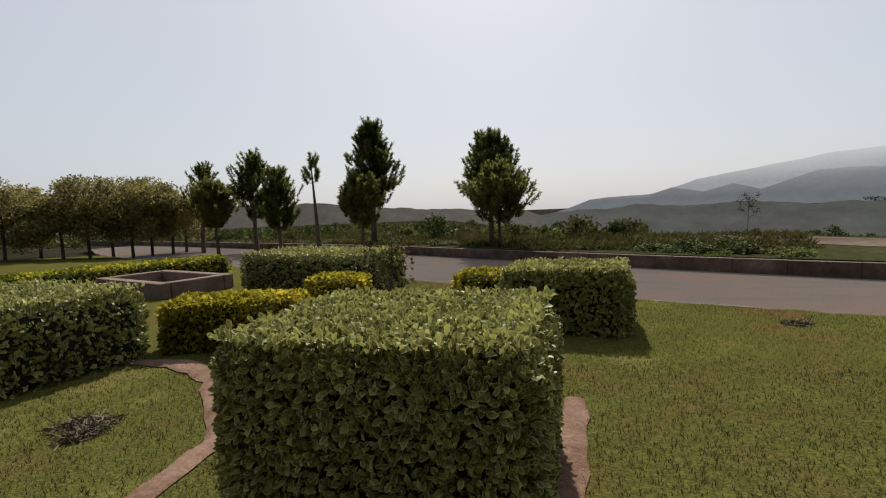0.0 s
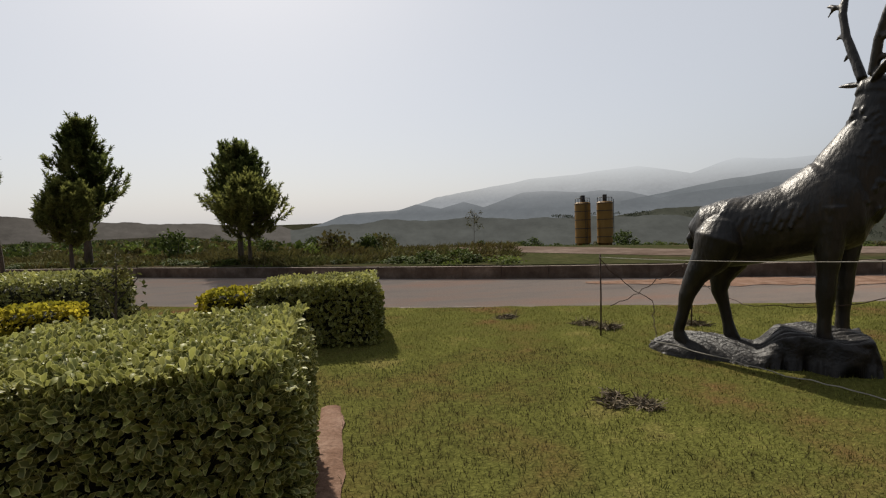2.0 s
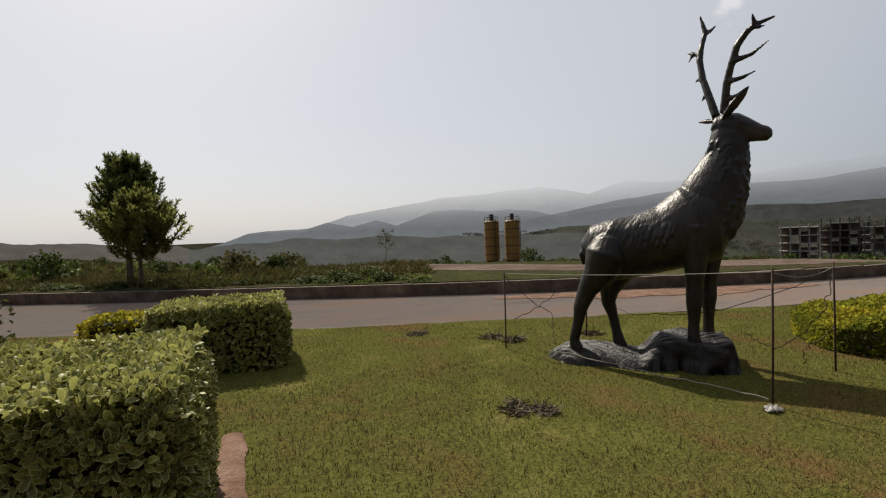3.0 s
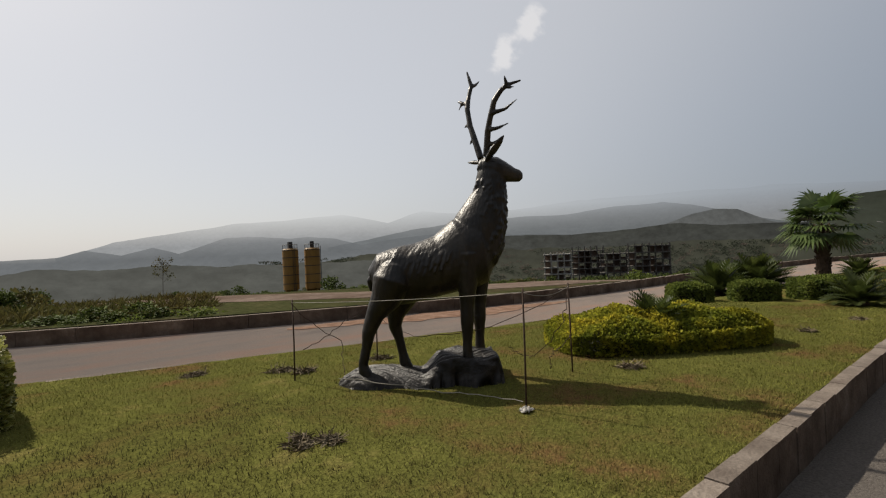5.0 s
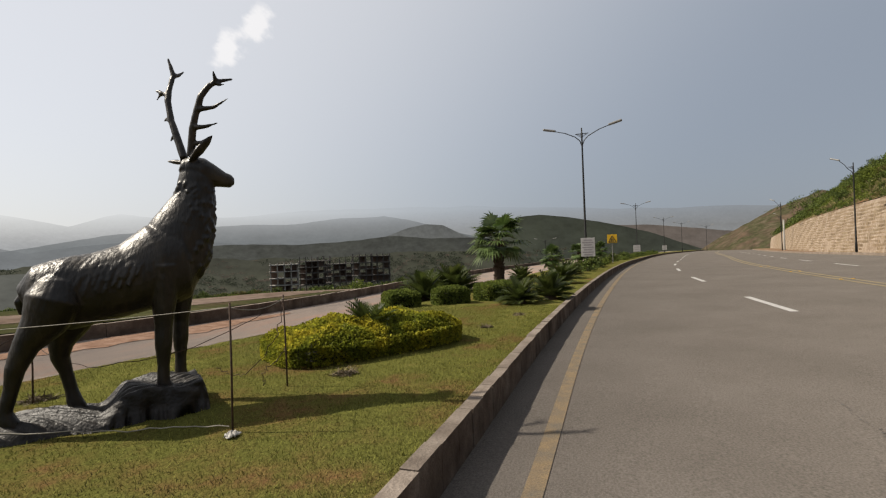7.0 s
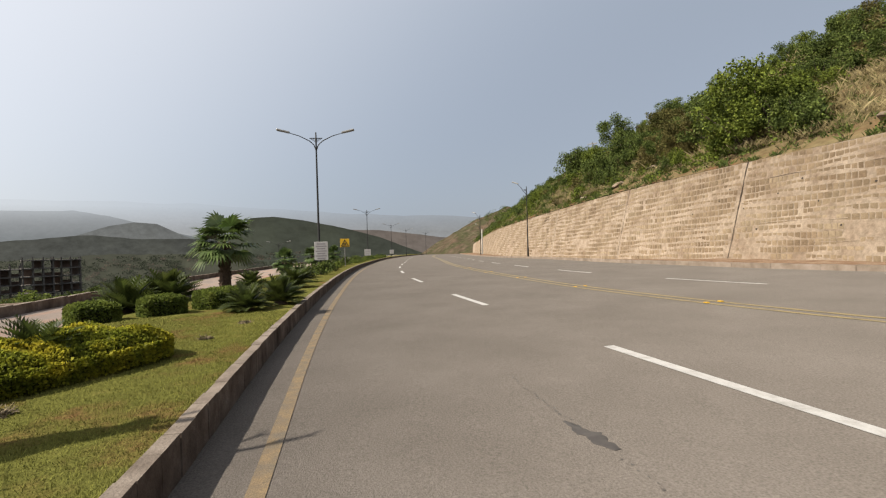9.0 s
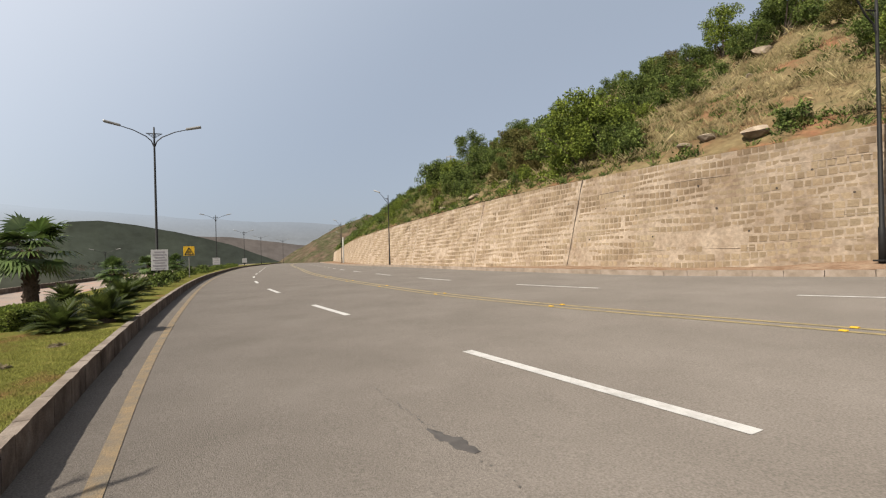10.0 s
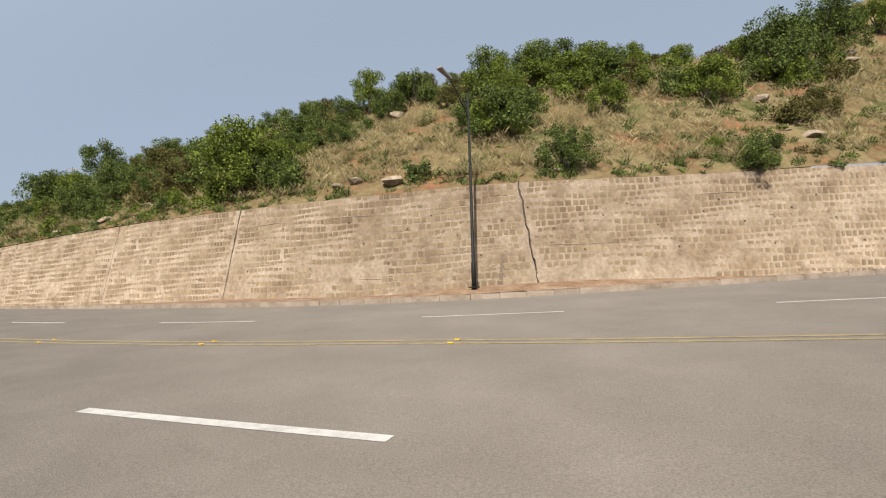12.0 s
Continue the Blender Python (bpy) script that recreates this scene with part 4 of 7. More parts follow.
def spur_hill():
    """A bare brown spur that closes the road's far bend."""
    g = np.linspace(-1, 1, 60)
    A, B = np.meshgrid(g, g, indexing="ij")
    x0, y0 = 183.0, -66.0
    X, Y = x0 + A * 60, y0 + B * 34
    r = np.sqrt(A**2 + B**2)
    Z = -4 + 19.5 * np.clip(1 - r, 0, 1) ** 0.8 * (1 + 0.12 * fbm(X, Y, 9, 3.3)) + 0.8 * fbm(X, Y, 5, 4.1)
    tagged(new("hill_spur", mesh_of("hill_spur", np.stack([X, Y, Z], -1).reshape(-1, 3), sheet(60, 60), M_SPUR, True)), "bare brown spur of the hill past the road bend", "hillside", kind="structure")


spur_hill()

HILL_SHRUBS = [(20.1, -19.6, 2.88, 2), (18.3, -19.9, 1.66, 1), (38.5, -22.7, 2.44, 4), (9.3, -18.9, 0.86, 1), (7.0, -22.9, 1.79, 0), (7.3, -26.9, 1.52, 2), (3.4, -20.8, 1.58, 4), (2.2, -26.9, 1.57, 0), (-2.7, -30.6, 2.3, 0), (-3.9, -24.2, 1.34, 4), (-7.4, -36.7, 2.81, 1), (6.5, -29.9, 1.88, 2), (3.3, -31.7, 1.96, 0), (38.1, -28.3, 2.92, 3), (27.9, -22.7, 2.46, 3), (16.9, -20.0, 1.07, 3), (63.5, -33.2, 3.42, 1), (1.1, -31.5, 1.51, 3), (-10.7, -39.3, 1.11, 3), (-6.2, -29.2, 1.22, 3), (14.3, -28.5, 1.99, 1), (18.9, -30.7, 2.14, 2), (20.1, -29.6, 1.57, 1), (22.4, -29.0, 1.73, 4), (21.7, -26.3, 1.95, 1), (11.2, -27.8, 1.46, 3), (9.6, -29.7, 2.1, 2), (6.7, -30.3, 2.1, 1), (4.7, -29.4, 2.3, 0), (2.7, -30.6, 1.92, 1), (1.1, -32.9, 1.36, 2), (-7.0, -34.7, 2.3, 1), (-10.5, -40.4, 2.5, 4), (-12.1, -41.6, 2.0, 1), (-14.9, -44.1, 2.2, 0), (44.2, -33.9, 2.26, 1), (57.8, -36.4, 3.4, 4), (63.1, -34.1, 3.0, 4), (32.6, -24.2, 2.01, 3), (27.2, -21.9, 1.8, 3), (17.4, -19.7, 1.35, 4), (19.9, -28.2, 1.21, 3), (15.3, -27.3, 1.52, 4), (12.8, -28.6, 1.12, 1), (-7.6, -31.0, 1.4, 3), (-10.2, -35.9, 1.15, 3), (6.5, -23.2, 2.3, 1), (8.4, -23.7, 1.54, 4), (24.9, -22.7, 2.6, 1), (18.9, -19.9, 2.4, 0), (36.5, -25.5, 2.2, 1), (41.5, -27.0, 2.4, 4), (48.0, -27.5, 2.3, 2), (52.0, -30.0, 2.4, 1)]
CLOUDS = [(-48.4, 17.5, -50.2, 24.5, 2.3), (-50.2, 20.5, -54.5, 26.8, 2.6)]


# ---- deer statue ----
def deer_statue():
    bm = bmesh.new()
    V = Vector
    # trunk: rump to chest; local x ahead, y away from the road, z up
    tube(bm, [(-0.44, 0, 1.24), (-0.36, 0, 1.27), (-0.18, 0, 1.26), (0.06, 0, 1.30), (0.29, 0, 1.36), (0.50, 0, 1.46), (0.66, 0, 1.50), (0.78, 0, 1.50)],
         [0.10, 0.22, 0.29, 0.285, 0.30, 0.36, 0.34, 0.16], 32, [(0.85, 1), (0.85, 1), (0.82, 1), (0.85, 1), (0.85, 1), (0.75, 1), (0.7, 1), (0.7, 1)])
    # neck with mane, then head
    tube(bm, [(0.50, 0, 1.40), (0.60, 0, 1.56), (0.66, 0, 1.74), (0.725, 0, 1.90), (0.775, 0, 2.06), (0.78, 0, 2.22), (0.77, 0, 2.33)],
         [0.28, 0.29, 0.265, 0.215, 0.165, 0.14, 0.10], 30, [(0.75, 1)] * 7)
    tube(bm, [(0.66, 0, 2.33), (0.72, 0, 2.31), (0.82, 0, 2.285), (0.92, 0, 2.245), (1.01, 0, 2.215), (1.07, 0, 2.205), (1.10, 0, 2.205)],
         [0.05, 0.105, 0.125, 0.10, 0.072, 0.062, 0.03], 14, [(0.8, 1)] * 7)
    for s in (-1, 1):
        y = s * 0.15
        # front leg
        x0 = 0.47 if s < 0 else 0.62
        tube(bm, [(x0 + 0.03, y * 0.9, 1.45), (x0 + 0.02, y, 1.15), (x0 + 0.01, y, 0.95), (x0 + 0.005, y, 0.80), (x0, y, 0.62), (x0 - 0.005, y, 0.50), (x0 + 0.01, y, 0.42), (x0 + 0.02, y, 0.36)],
             [0.15, 0.095, 0.068, 0.066, 0.046, 0.05, 0.06, 0.066], 12)
        # hind leg
        pts = [(-0.19, y * 0.45, 1.44), (-0.20, y * 0.8, 1.33), (-0.23, y, 1.22), (-0.30, y, 1.05), (-0.41, y, 0.90), (-0.475, y, 0.74), (-0.50, y, 0.60), (-0.54, y, 0.44), (-0.53, y, 0.38), (-0.50, y, 0.31)] if s < 0 else \
              [(-0.14, y * 0.45, 1.42), (-0.13, y * 0.8, 1.32), (-0.14, y, 1.20), (-0.17, y, 1.00), (-0.235, y, 0.85), (-0.24, y, 0.74), (-0.205, y, 0.62), (-0.175, y, 0.47), (-0.16, y, 0.39), (-0.13, y, 0.30)]
        tube(bm, pts, [0.05, 0.15, 0.19, 0.145, 0.088, 0.066, 0.048, 0.046, 0.056, 0.062], 22)
        # ear
        tube(bm, [(0.74, s * 0.07, 2.36), (0.80, s * 0.13, 2.44), (0.86, s * 0.17, 2.52), (0.90, s * 0.19, 2.57)] if s < 0 else [(0.70, s * 0.06, 2.36), (0.65, s * 0.14, 2.38), (0.58, s * 0.20, 2.39)],
             [0.03, 0.055, 0.045, 0.012] if s < 0 else [0.03, 0.05, 0.015], 8, [(1, 0.5)] * 4)
    # shaggy mane: short locks lying down the neck and chest
    rng = random.Random(9)
    neck = [(0.52, 1.42, 0.30), (0.60, 1.56, 0.285), (0.66, 1.74, 0.26), (0.725, 1.90, 0.21), (0.775, 2.06, 0.16), (0.78, 2.20, 0.135)]
    for i in range(330):
        u = rng.random() * 4.99
        k, w = int(u), u - int(u)
        cx, cz, r = (neck[k][q] * (1 - w) + neck[k + 1][q] * w for q in range(3))
        a = rng.uniform(0, 2 * math.pi)
        ln = rng.uniform(0.07, 0.13)
        p = lambda t, o: (cx + math.cos(a) * (r + o) * 0.97 - 0.25 * t, math.sin(a) * (r + o) * 0.74, cz - t)
        tube(bm, [p(0, -0.012), p(ln * 0.5, 0.012), p(ln, 0.006)], [0.016, 0.021, 0.006], 6)
    # long flat locks hanging from the spine over the flank
    for i in range(48):
        x = -0.10 + 0.0122 * i + rng.uniform(-0.006, 0.006)
        zc, r = 1.27 + 0.17 * max(0, x - 0.02), 0.287 + 0.13 * max(0, x - 0.22)
        for s in (-1, 1):
            end = rng.uniform(1.0, 1.75)
            tube(bm, [(x - 0.035 * q, s * math.sin(q * end / 5) * r * 0.86, zc + math.cos(q * end / 5) * (r + 0.004)) for q in range(6)], [0.008, 0.0095, 0.0095, 0.009, 0.008, 0.004], 6)
    # short tail
    tube(bm, [(-0.40, 0, 1.30), (-0.455, 0, 1.22), (-0.45, 0, 1.12)], [0.05, 0.04, 0.015], 8)
    # antlers: far one rises straight, near one sweeps ahead
    beams = [([(0.70, 0.06, 2.40), (0.648, 0.12, 2.617), (0.615, 0.16, 2.755), (0.596, 0.20, 2.938), (0.61, 0.22, 3.043), (0.652, 0.25, 3.20), (0.614, 0.27, 3.36)], [0.042, 0.038, 0.035, 0.034, 0.032, 0.028, 0.012],
              [((0.60, 0.21, 2.99), (0.55, 0.25, 3.02), (0.513, 0.28, 2.96)), ((0.65, 0.25, 3.19), (0.70, 0.29, 3.22), (0.745, 0.32, 3.268)), ((0.61, 0.17, 2.76), (0.58, 0.21, 2.775), (0.562, 0.24, 2.76)), ((0.65, 0.12, 2.61), (0.62, 0.16, 2.60), (0.605, 0.18, 2.57)), ((0.56, 0.24, 3.01), (0.53, 0.27, 3.04), (0.505, 0.29, 3.045))]),
             ([(0.74, -0.06, 2.40), (0.757, -0.12, 2.634), (0.779, -0.16, 2.745), (0.819, -0.21, 2.898), (0.876, -0.24, 2.98), (0.937, -0.26, 3.03), (1.072, -0.28, 3.065)], [0.042, 0.038, 0.035, 0.034, 0.031, 0.026, 0.013],
              [((0.937, -0.26, 3.02), (0.925, -0.28, 3.06), (0.912, -0.3, 3.11)), ((0.80, -0.19, 2.79), (0.916, -0.23, 2.812), (1.026, -0.3, 2.885)), ((0.775, -0.15, 2.64), (0.856, -0.2, 2.646), (0.938, -0.26, 2.67)), ((0.75, -0.09, 2.50), (0.828, -0.13, 2.52), (0.907, -0.2, 2.572)), ((0.93, -0.26, 3.02), (0.96, -0.28, 3.00), (1.0, -0.3, 3.0))])]
    for beam, rr, tines in beams:
        tube(bm, beam, [r * 0.85 for r in rr], 9)
        for t in tines:
            tube(bm, t, [0.025, 0.018, 0.007], 7)
    seat = pose(3.0, 3.85, 0, 0, 0, -39.7)
    statue = bm
    # plinth like a draped cloth: a flat pleated tail at the back, a block under the forefeet
    nu, nv = 150, 90
    U, W = np.meshgrid(np.linspace(0, 1, nu), np.linspace(-1, 1, nv), indexing="ij")
    block = np.clip((U - 0.50) / 0.14, 0, 1)
    block = block * block * (3 - 2 * block)
    half = 0.22 + 0.14 * np.sin(np.minimum(U * 2.0, 1.57)) - 0.04 * block + 0.025 * np.sin(19 * U + 2 * W)
    endcap = np.clip((1 - U) / 0.035, 0, 1) ** 0.5
    tail = np.clip(U / 0.10, 0, 1) ** 0.6
    PX, PY = -0.80 + 1.60 * U, W * half * (0.35 + 0.65 * tail) * (0.86 + 0.14 * endcap)
    side = np.clip((1 - np.abs(W)) / (0.55 - 0.42 * block), 0, 1)
    side = np.sqrt(1 - (1 - side) ** 2)
    top = 0.085 + 0.03 * np.sin(7 * U) * (1 - block) + (0.155 + 0.02 * np.sin(23 * U + 3 * W)) * block
    flow = PY * 38 + 9 * np.sin(2.6 * PX + 0.6) + 5 * U + 1.2 * fbm(PX, PY, 0.25, 6.0)
    pleat = np.abs(np.sin(flow)) * 0.030 + 0.014 * np.abs(np.sin(flow * 2.3 + 4 * PX)) + 0.012 * fbm(PX, PY, 0.09, 4.0)
    PZ = 0.21 + top * side * endcap * tail + pleat * (0.35 + 0.65 * side) * (1 - 0.3 * block) * endcap
    PY = PY + np.sign(W) * block * np.abs(W) ** 3 * (0.035 * np.abs(np.sin(40 * PZ + 11 * PX)) + 0.03 * fbm(PX, PZ, 0.06, 3.0))
    top_side = np.stack([PX, PY, PZ], -1).reshape(-1, 3)
    under = np.stack([PX, PY, 0 * PZ + 0.12], -1).reshape(-1, 3)
    F = sheet(nu, nv)
    rim = np.r_[np.arange(nv), np.arange(1, nu) * nv + nv - 1, (nu - 1) * nv + np.arange(nv - 2, -1, -1), np.arange(nu - 2, 0, -1) * nv]
    nxt = np.roll(rim, -1)
    skirt = np.stack([rim, rim + nu * nv, nxt + nu * nv, nxt], -1)
    rock = mesh_of("statue_plinth", np.r_[top_side, under], np.r_[F, F[:, ::-1] + nu * nv, skirt], M_PLINTH, True)
    base = new("statue_plinth", rock)
    base.matrix_basis = seat
    tagged(base, "dark plinth draped in folds under the stag statue", "plinth")
    bmesh.ops.recalc_face_normals(statue, faces=statue.faces)
    me = bpy.data.meshes.new("deer_statue")
    statue.to_mesh(me)
    statue.free()
    me.materials.append(M_BRONZE)
    ob = new("deer_statue", me)
    ob.matrix_basis = seat
    re = ob.modifiers.new("fuse", "REMESH")
    re.mode, re.voxel_size, re.use_smooth_shade = "VOXEL", 0.009, True
    sm = ob.modifiers.new("soften", "SMOOTH")
    sm.factor, sm.iterations = 0.5, 5
    for nm, size, strength in (("mane", 0.05, 0.004), ("folds", 0.16, 0.005)):
        tx = bpy.data.textures.new(nm, "CLOUDS")
        tx.noise_scale, tx.noise_depth = size, 2
        di = ob.modifiers.new(nm, "DISPLACE")
        di.texture, di.strength, di.mid_level = tx, strength, 0.5
    return tagged(ob, "large dark bronze standing stag statue with branching antlers", "statue")


deer_statue()


# ---- hedges ----
def box_points(n, lx, ly, h, rng, rounding=0.085):
    """Points with normals on the top and sides of a rounded box standing at z 0."""
    areas = np.array([lx * ly * 1.3, lx * h, lx * h, ly * h, ly * h])
    f = rng.choice(5, n, p=areas / areas.sum())
    a, b = rng.uniform(-0.5, 0.5, n), rng.uniform(0.02, 1, n)
    P, N = np.zeros((n, 3)), np.zeros((n, 3))
    for k in range(5):
        s = f == k
        if k == 0:
            P[s] = np.stack([a[s] * lx, rng.uniform(-0.5, 0.5, s.sum()) * ly, np.full(s.sum(), h)], -1)
            N[s] = (0, 0, 1)
        elif k < 3:
            q = -1 if k == 1 else 1
            P[s] = np.stack([a[s] * lx, np.full(s.sum(), q * ly / 2), b[s] * h], -1)
            N[s] = (0, q, 0)
        else:
            q = -1 if k == 3 else 1
            P[s] = np.stack([np.full(s.sum(), q * lx / 2), a[s] * ly, b[s] * h], -1)
            N[s] = (q, 0, 0)
    # soften the arrises and make the clipped faces uneven
    e = np.array([lx / 2, ly / 2, h])
    near = np.clip((np.abs(P) - (e - 1.9 * rounding)) / (1.9 * rounding), 0, 1)
    two = np.sort(near, 1)[:, 1]
    P *= 1 - (rounding * two[:, None] ** 1.5)
    wob = 0.025 * fbm(P[:, 0] * 3 + P[:, 2], P[:, 1] * 3 - P[:, 2], 0.5, lx + ly)
    P += N * (wob - rng.exponential(0.022, n).clip(0, 0.1))[:, None]
    P[:, 2] = np.maximum(P[:, 2], 0.02)
    return P, N


def hedge(name, x, y, lx, ly, h, rot, n, size, material, label, category="hedge", group="", broad=False, seed=1, rounding=0.085):
    rng = np.random.default_rng(seed)
    z = float(lawn_z(np.float64(x), np.float64(y))) - 0.02
    th = thing(name, pose(x, y, z, 0, 0, rot), label, category, group)
    P, N = box_points(n, lx, ly, h, rng, rounding)
    if broad:
        v, f, uv = broad_leaves(P, N, size, rng)
        me = mesh_of("foliage", v, f, material, False, uv)
    else:
        v, f = leaf_cloud(P, N, size, rng)
        me = mesh_of("foliage", v, f, material)
    part("foliage", me, None, th)
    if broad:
        # Paler leaves over the top face only.
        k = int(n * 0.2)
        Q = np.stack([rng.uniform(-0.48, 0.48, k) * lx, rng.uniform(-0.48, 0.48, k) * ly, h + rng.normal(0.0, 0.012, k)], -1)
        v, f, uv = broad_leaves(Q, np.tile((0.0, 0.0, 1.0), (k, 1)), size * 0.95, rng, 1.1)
        part("new_growth", mesh_of("new_growth", v, f, M_TOP_LEAF, False, uv), None, th, "pale yellow-green leaves on the clipped top")
    # Solid dark box behind the leaves, with the inner shade in its colour.
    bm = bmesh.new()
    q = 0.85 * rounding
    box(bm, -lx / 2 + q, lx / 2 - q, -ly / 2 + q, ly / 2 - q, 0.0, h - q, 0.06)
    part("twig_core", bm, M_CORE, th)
    return th


hedge("box_hedge", -1.12, 2.42, 1.33, 1.16, 0.78, 3, 27000, 0.043, M_VARIEG, "clipped variegated box-shaped hedge with cream-edged leaves", group="clipped hedges", broad=True, seed=2)
hedge("box_hedge", -0.68, 5.55, 1.24, 0.86, 0.63, 0, 9500, 0.05, M_VARIEG, "clipped green hedge block on the lawn", group="clipped hedges", broad=True, seed=3)
hedge("box_hedge", -4.6, 6.95, 2.6, 1.25, 0.70, -15, 9500, 0.05, M_VARIEG, "long clipped green hedge block near the service road", group="clipped hedges", broad=True, seed=4)
hedge("box_hedge", -5.3, 3.1, 2.0, 1.35, 0.66, -8, 9500, 0.05, M_VARIEG, "clipped green hedge block beside the soil strip", group="clipped hedges", broad=True, seed=5)
hedge("golden_hedge", -3.75, 4.2, 1.35, 0.6, 0.50, 24, 7000, 0.045, M_GOLD_TIP, "low golden-leaved hedge between the clipped blocks", group="golden hedges", seed=6)
hedge("golden_bush", -3.3, 5.35, 0.7, 0.5, 0.56, 10, 2600, 0.045, M_GOLD_TIP, "small golden-leaved bush behind the hedge", "bush", "golden hedges", seed=7)
hedge("golden_bush", -1.62, 5.85, 0.7, 0.5, 0.56, 0, 2600, 0.045, M_GOLD_TIP, "small golden-leaved bush beside the green hedge", "bush", "golden hedges", seed=8)
hedge("low_hedge", -10.0, 7.2, 5.2, 0.8, 0.38, 68, 8000, 0.06, M_GOLD, "long low yellow-green hedge behind the brick planter", group="golden hedges", seed=9)


def planter():
    z = float(lawn_z(np.float64(-8.0), np.float64(6.9)))
    th = thing("brick_planter", pose(-8.0, 7.0, z - 0.02, 0, 0, -14), "low rectangular trough planter of worn brick, empty inside", "planter")
    bm = bmesh.new()
    for x0, x1, y0, y1 in ((-1.15, 1.15, -0.65, -0.47), (-1.15, 1.15, 0.47, 0.65), (-1.15, -0.97, -0.46, 0.46), (0.97, 1.15, -0.46, 0.46)):
        box(bm, x0, x1, y0, y1, 0, 0.26, 0.02)
    part("trough_wall", bm, M_BRICK, th)
    bm = bmesh.new()
    box(bm, -0.96, 0.96, -0.46, 0.46, 0, 0.06)
    part("earth_fill", bm, M_SOIL, th, "dark bare earth")


planter()


def flower_bed():
    """A mounded bed of clipped golden shrubs, long side along the kerb."""
    rng = np.random.default_rng(21)
    z = 0.22
    th = thing("flower_bed", pose(6.08, 2.97, z, 0, 0, -33.5), "mounded bed of yellow-green clipped shrubs", "shrub bed")
    n = 30000
    a, b = rng.uniform(-1, 1, n), rng.uniform(-1, 1, n)
    keep = (np.abs(a) ** 4 + np.abs(b) ** 4) < 1
    a, b = a[keep], b[keep]
    shape = lambda a, b: 0.42 * (1 - np.maximum(np.abs(a) ** 3.5, np.abs(b) ** 3)).clip(0, 1) ** 0.5
    lump = lambda a, b: 1 + 0.24 * fbm(a * 1.45, b * 0.75, 0.22, 2.0)
    hh = shape(a, b) * lump(a, b)
    P = np.stack([a * 1.3, b * 0.72, hh * rng.uniform(0.75, 1.0, len(a)) ** 0.5], -1)
    N = np.stack([a**5, b**5, 0.7 + 0 * a], -1)
    v, f = leaf_cloud(P, N, 0.036, rng, 0.7)
    part("foliage", mesh_of("foliage", v, f, M_GOLD), None, th)
    m = 11000
    side = rng.uniform(0, 2 * math.pi, m)
    ca, sa = np.cos(side), np.sin(side)
    k = (np.abs(ca) ** 4 + np.abs(sa) ** 4) ** -0.25
    P = np.stack([ca * k * 1.3, sa * k * 0.72, rng.uniform(0.02, 0.24, m)], -1)
    v, f = leaf_cloud(P, np.stack([ca, sa, 0 * ca + 0.3], -1), 0.036, rng, 0.7)
    part("skirt_foliage", mesh_of("skirt_foliage", v, f, M_GOLD), None, th, "loose yellow-green leaves round the foot")
    # Dark mound under the leaves, again with shade as its colour.
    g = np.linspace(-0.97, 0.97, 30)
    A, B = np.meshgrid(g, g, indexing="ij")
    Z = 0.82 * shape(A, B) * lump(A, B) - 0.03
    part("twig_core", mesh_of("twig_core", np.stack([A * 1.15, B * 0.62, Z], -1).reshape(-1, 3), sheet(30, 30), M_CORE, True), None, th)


flower_bed()


# ---- cycads and palms ----
def cycad_mesh(seed, n=60, L=0.56, lift=1.3):
    rng = np.random.default_rng(seed)
    V, F = [], []
    for i in range(n):
        az, el0 = rng.uniform(0, 2 * math.pi), rng.uniform(0.22, 1.15) * lift
        ln = L * rng.uniform(0.75, 1.1)
        prev, el = np.array([0, 0, 0.12]), el0
        for k in range(13):
            d = np.array([math.cos(az) * math.cos(el), math.sin(az) * math.cos(el), math.sin(el)])
            s = np.array([-math.sin(az), math.cos(az), 0])
            p = prev + d * ln / 13
            wl = 0.16 * math.sin(math.pi * (k + 1.5) / 15) * L / 0.75
            up = np.cross(s, d) * -1
            for q in (-1, 1):
                o = len(V)
                tip = p + s * q * wl + d * wl * 0.7 + up * wl * 0.35
                V += [prev, p, tip, prev * 0.4 + tip * 0.6 - d * 0.012]
                F.append((o, o + 1, o + 2, o + 3))
            prev = p
            el -= 0.035 + 0.035 * rng.random()
    return mesh_of("fronds", np.array(V), np.array(F), M_CYCAD)


def cycad(x, y, scale, seed, label, z=None):
    z = float(lawn_z(np.float64(x), np.float64(y))) if z is None else z
    th = thing("cycad", pose(x, y, z - 0.10 * scale, 0, 0, seed * 40) @ Matrix.Diagonal((scale, scale, scale, 1)), label, "cycad", "cycads")
    part("fronds", cycad_mesh(seed), None, th)
    bm = bmesh.new()
    tube(bm, [(0, 0, -0.05), (0, 0, 0.1), (0, 0, 0.2)], [0.13, 0.14, 0.07], 9)
    part("stump", bm, M_FIBRE, th, "brown fibrous stump")


for i, (x, y, s, zz) in enumerate(((6.02, 2.93, 0.86, 0.40), (11.4, 1.75, 1.1, None), (12.3, 1.15, 1.3, None), (13.6, 4.9, 1.75, None), (14.8, 4.4, 1.8, None), (16.2, 4.6, 1.6, None), (15.4, 5.6, 1.6, None),
                                   (18.6, 2.8, 1.2, None), (17.6, 1.3, 1.35, None), (20.5, 1.2, 1.2, None), (24.0, 1.3, 1.2, None), (33, 0.4, 1.3, None), (39, -0.3, 1.3, None), (46, -1.0, 1.3, None))):
    cycad(x, y, s, 30 + i, "dark green cycad with arching feathery fronds", zz)


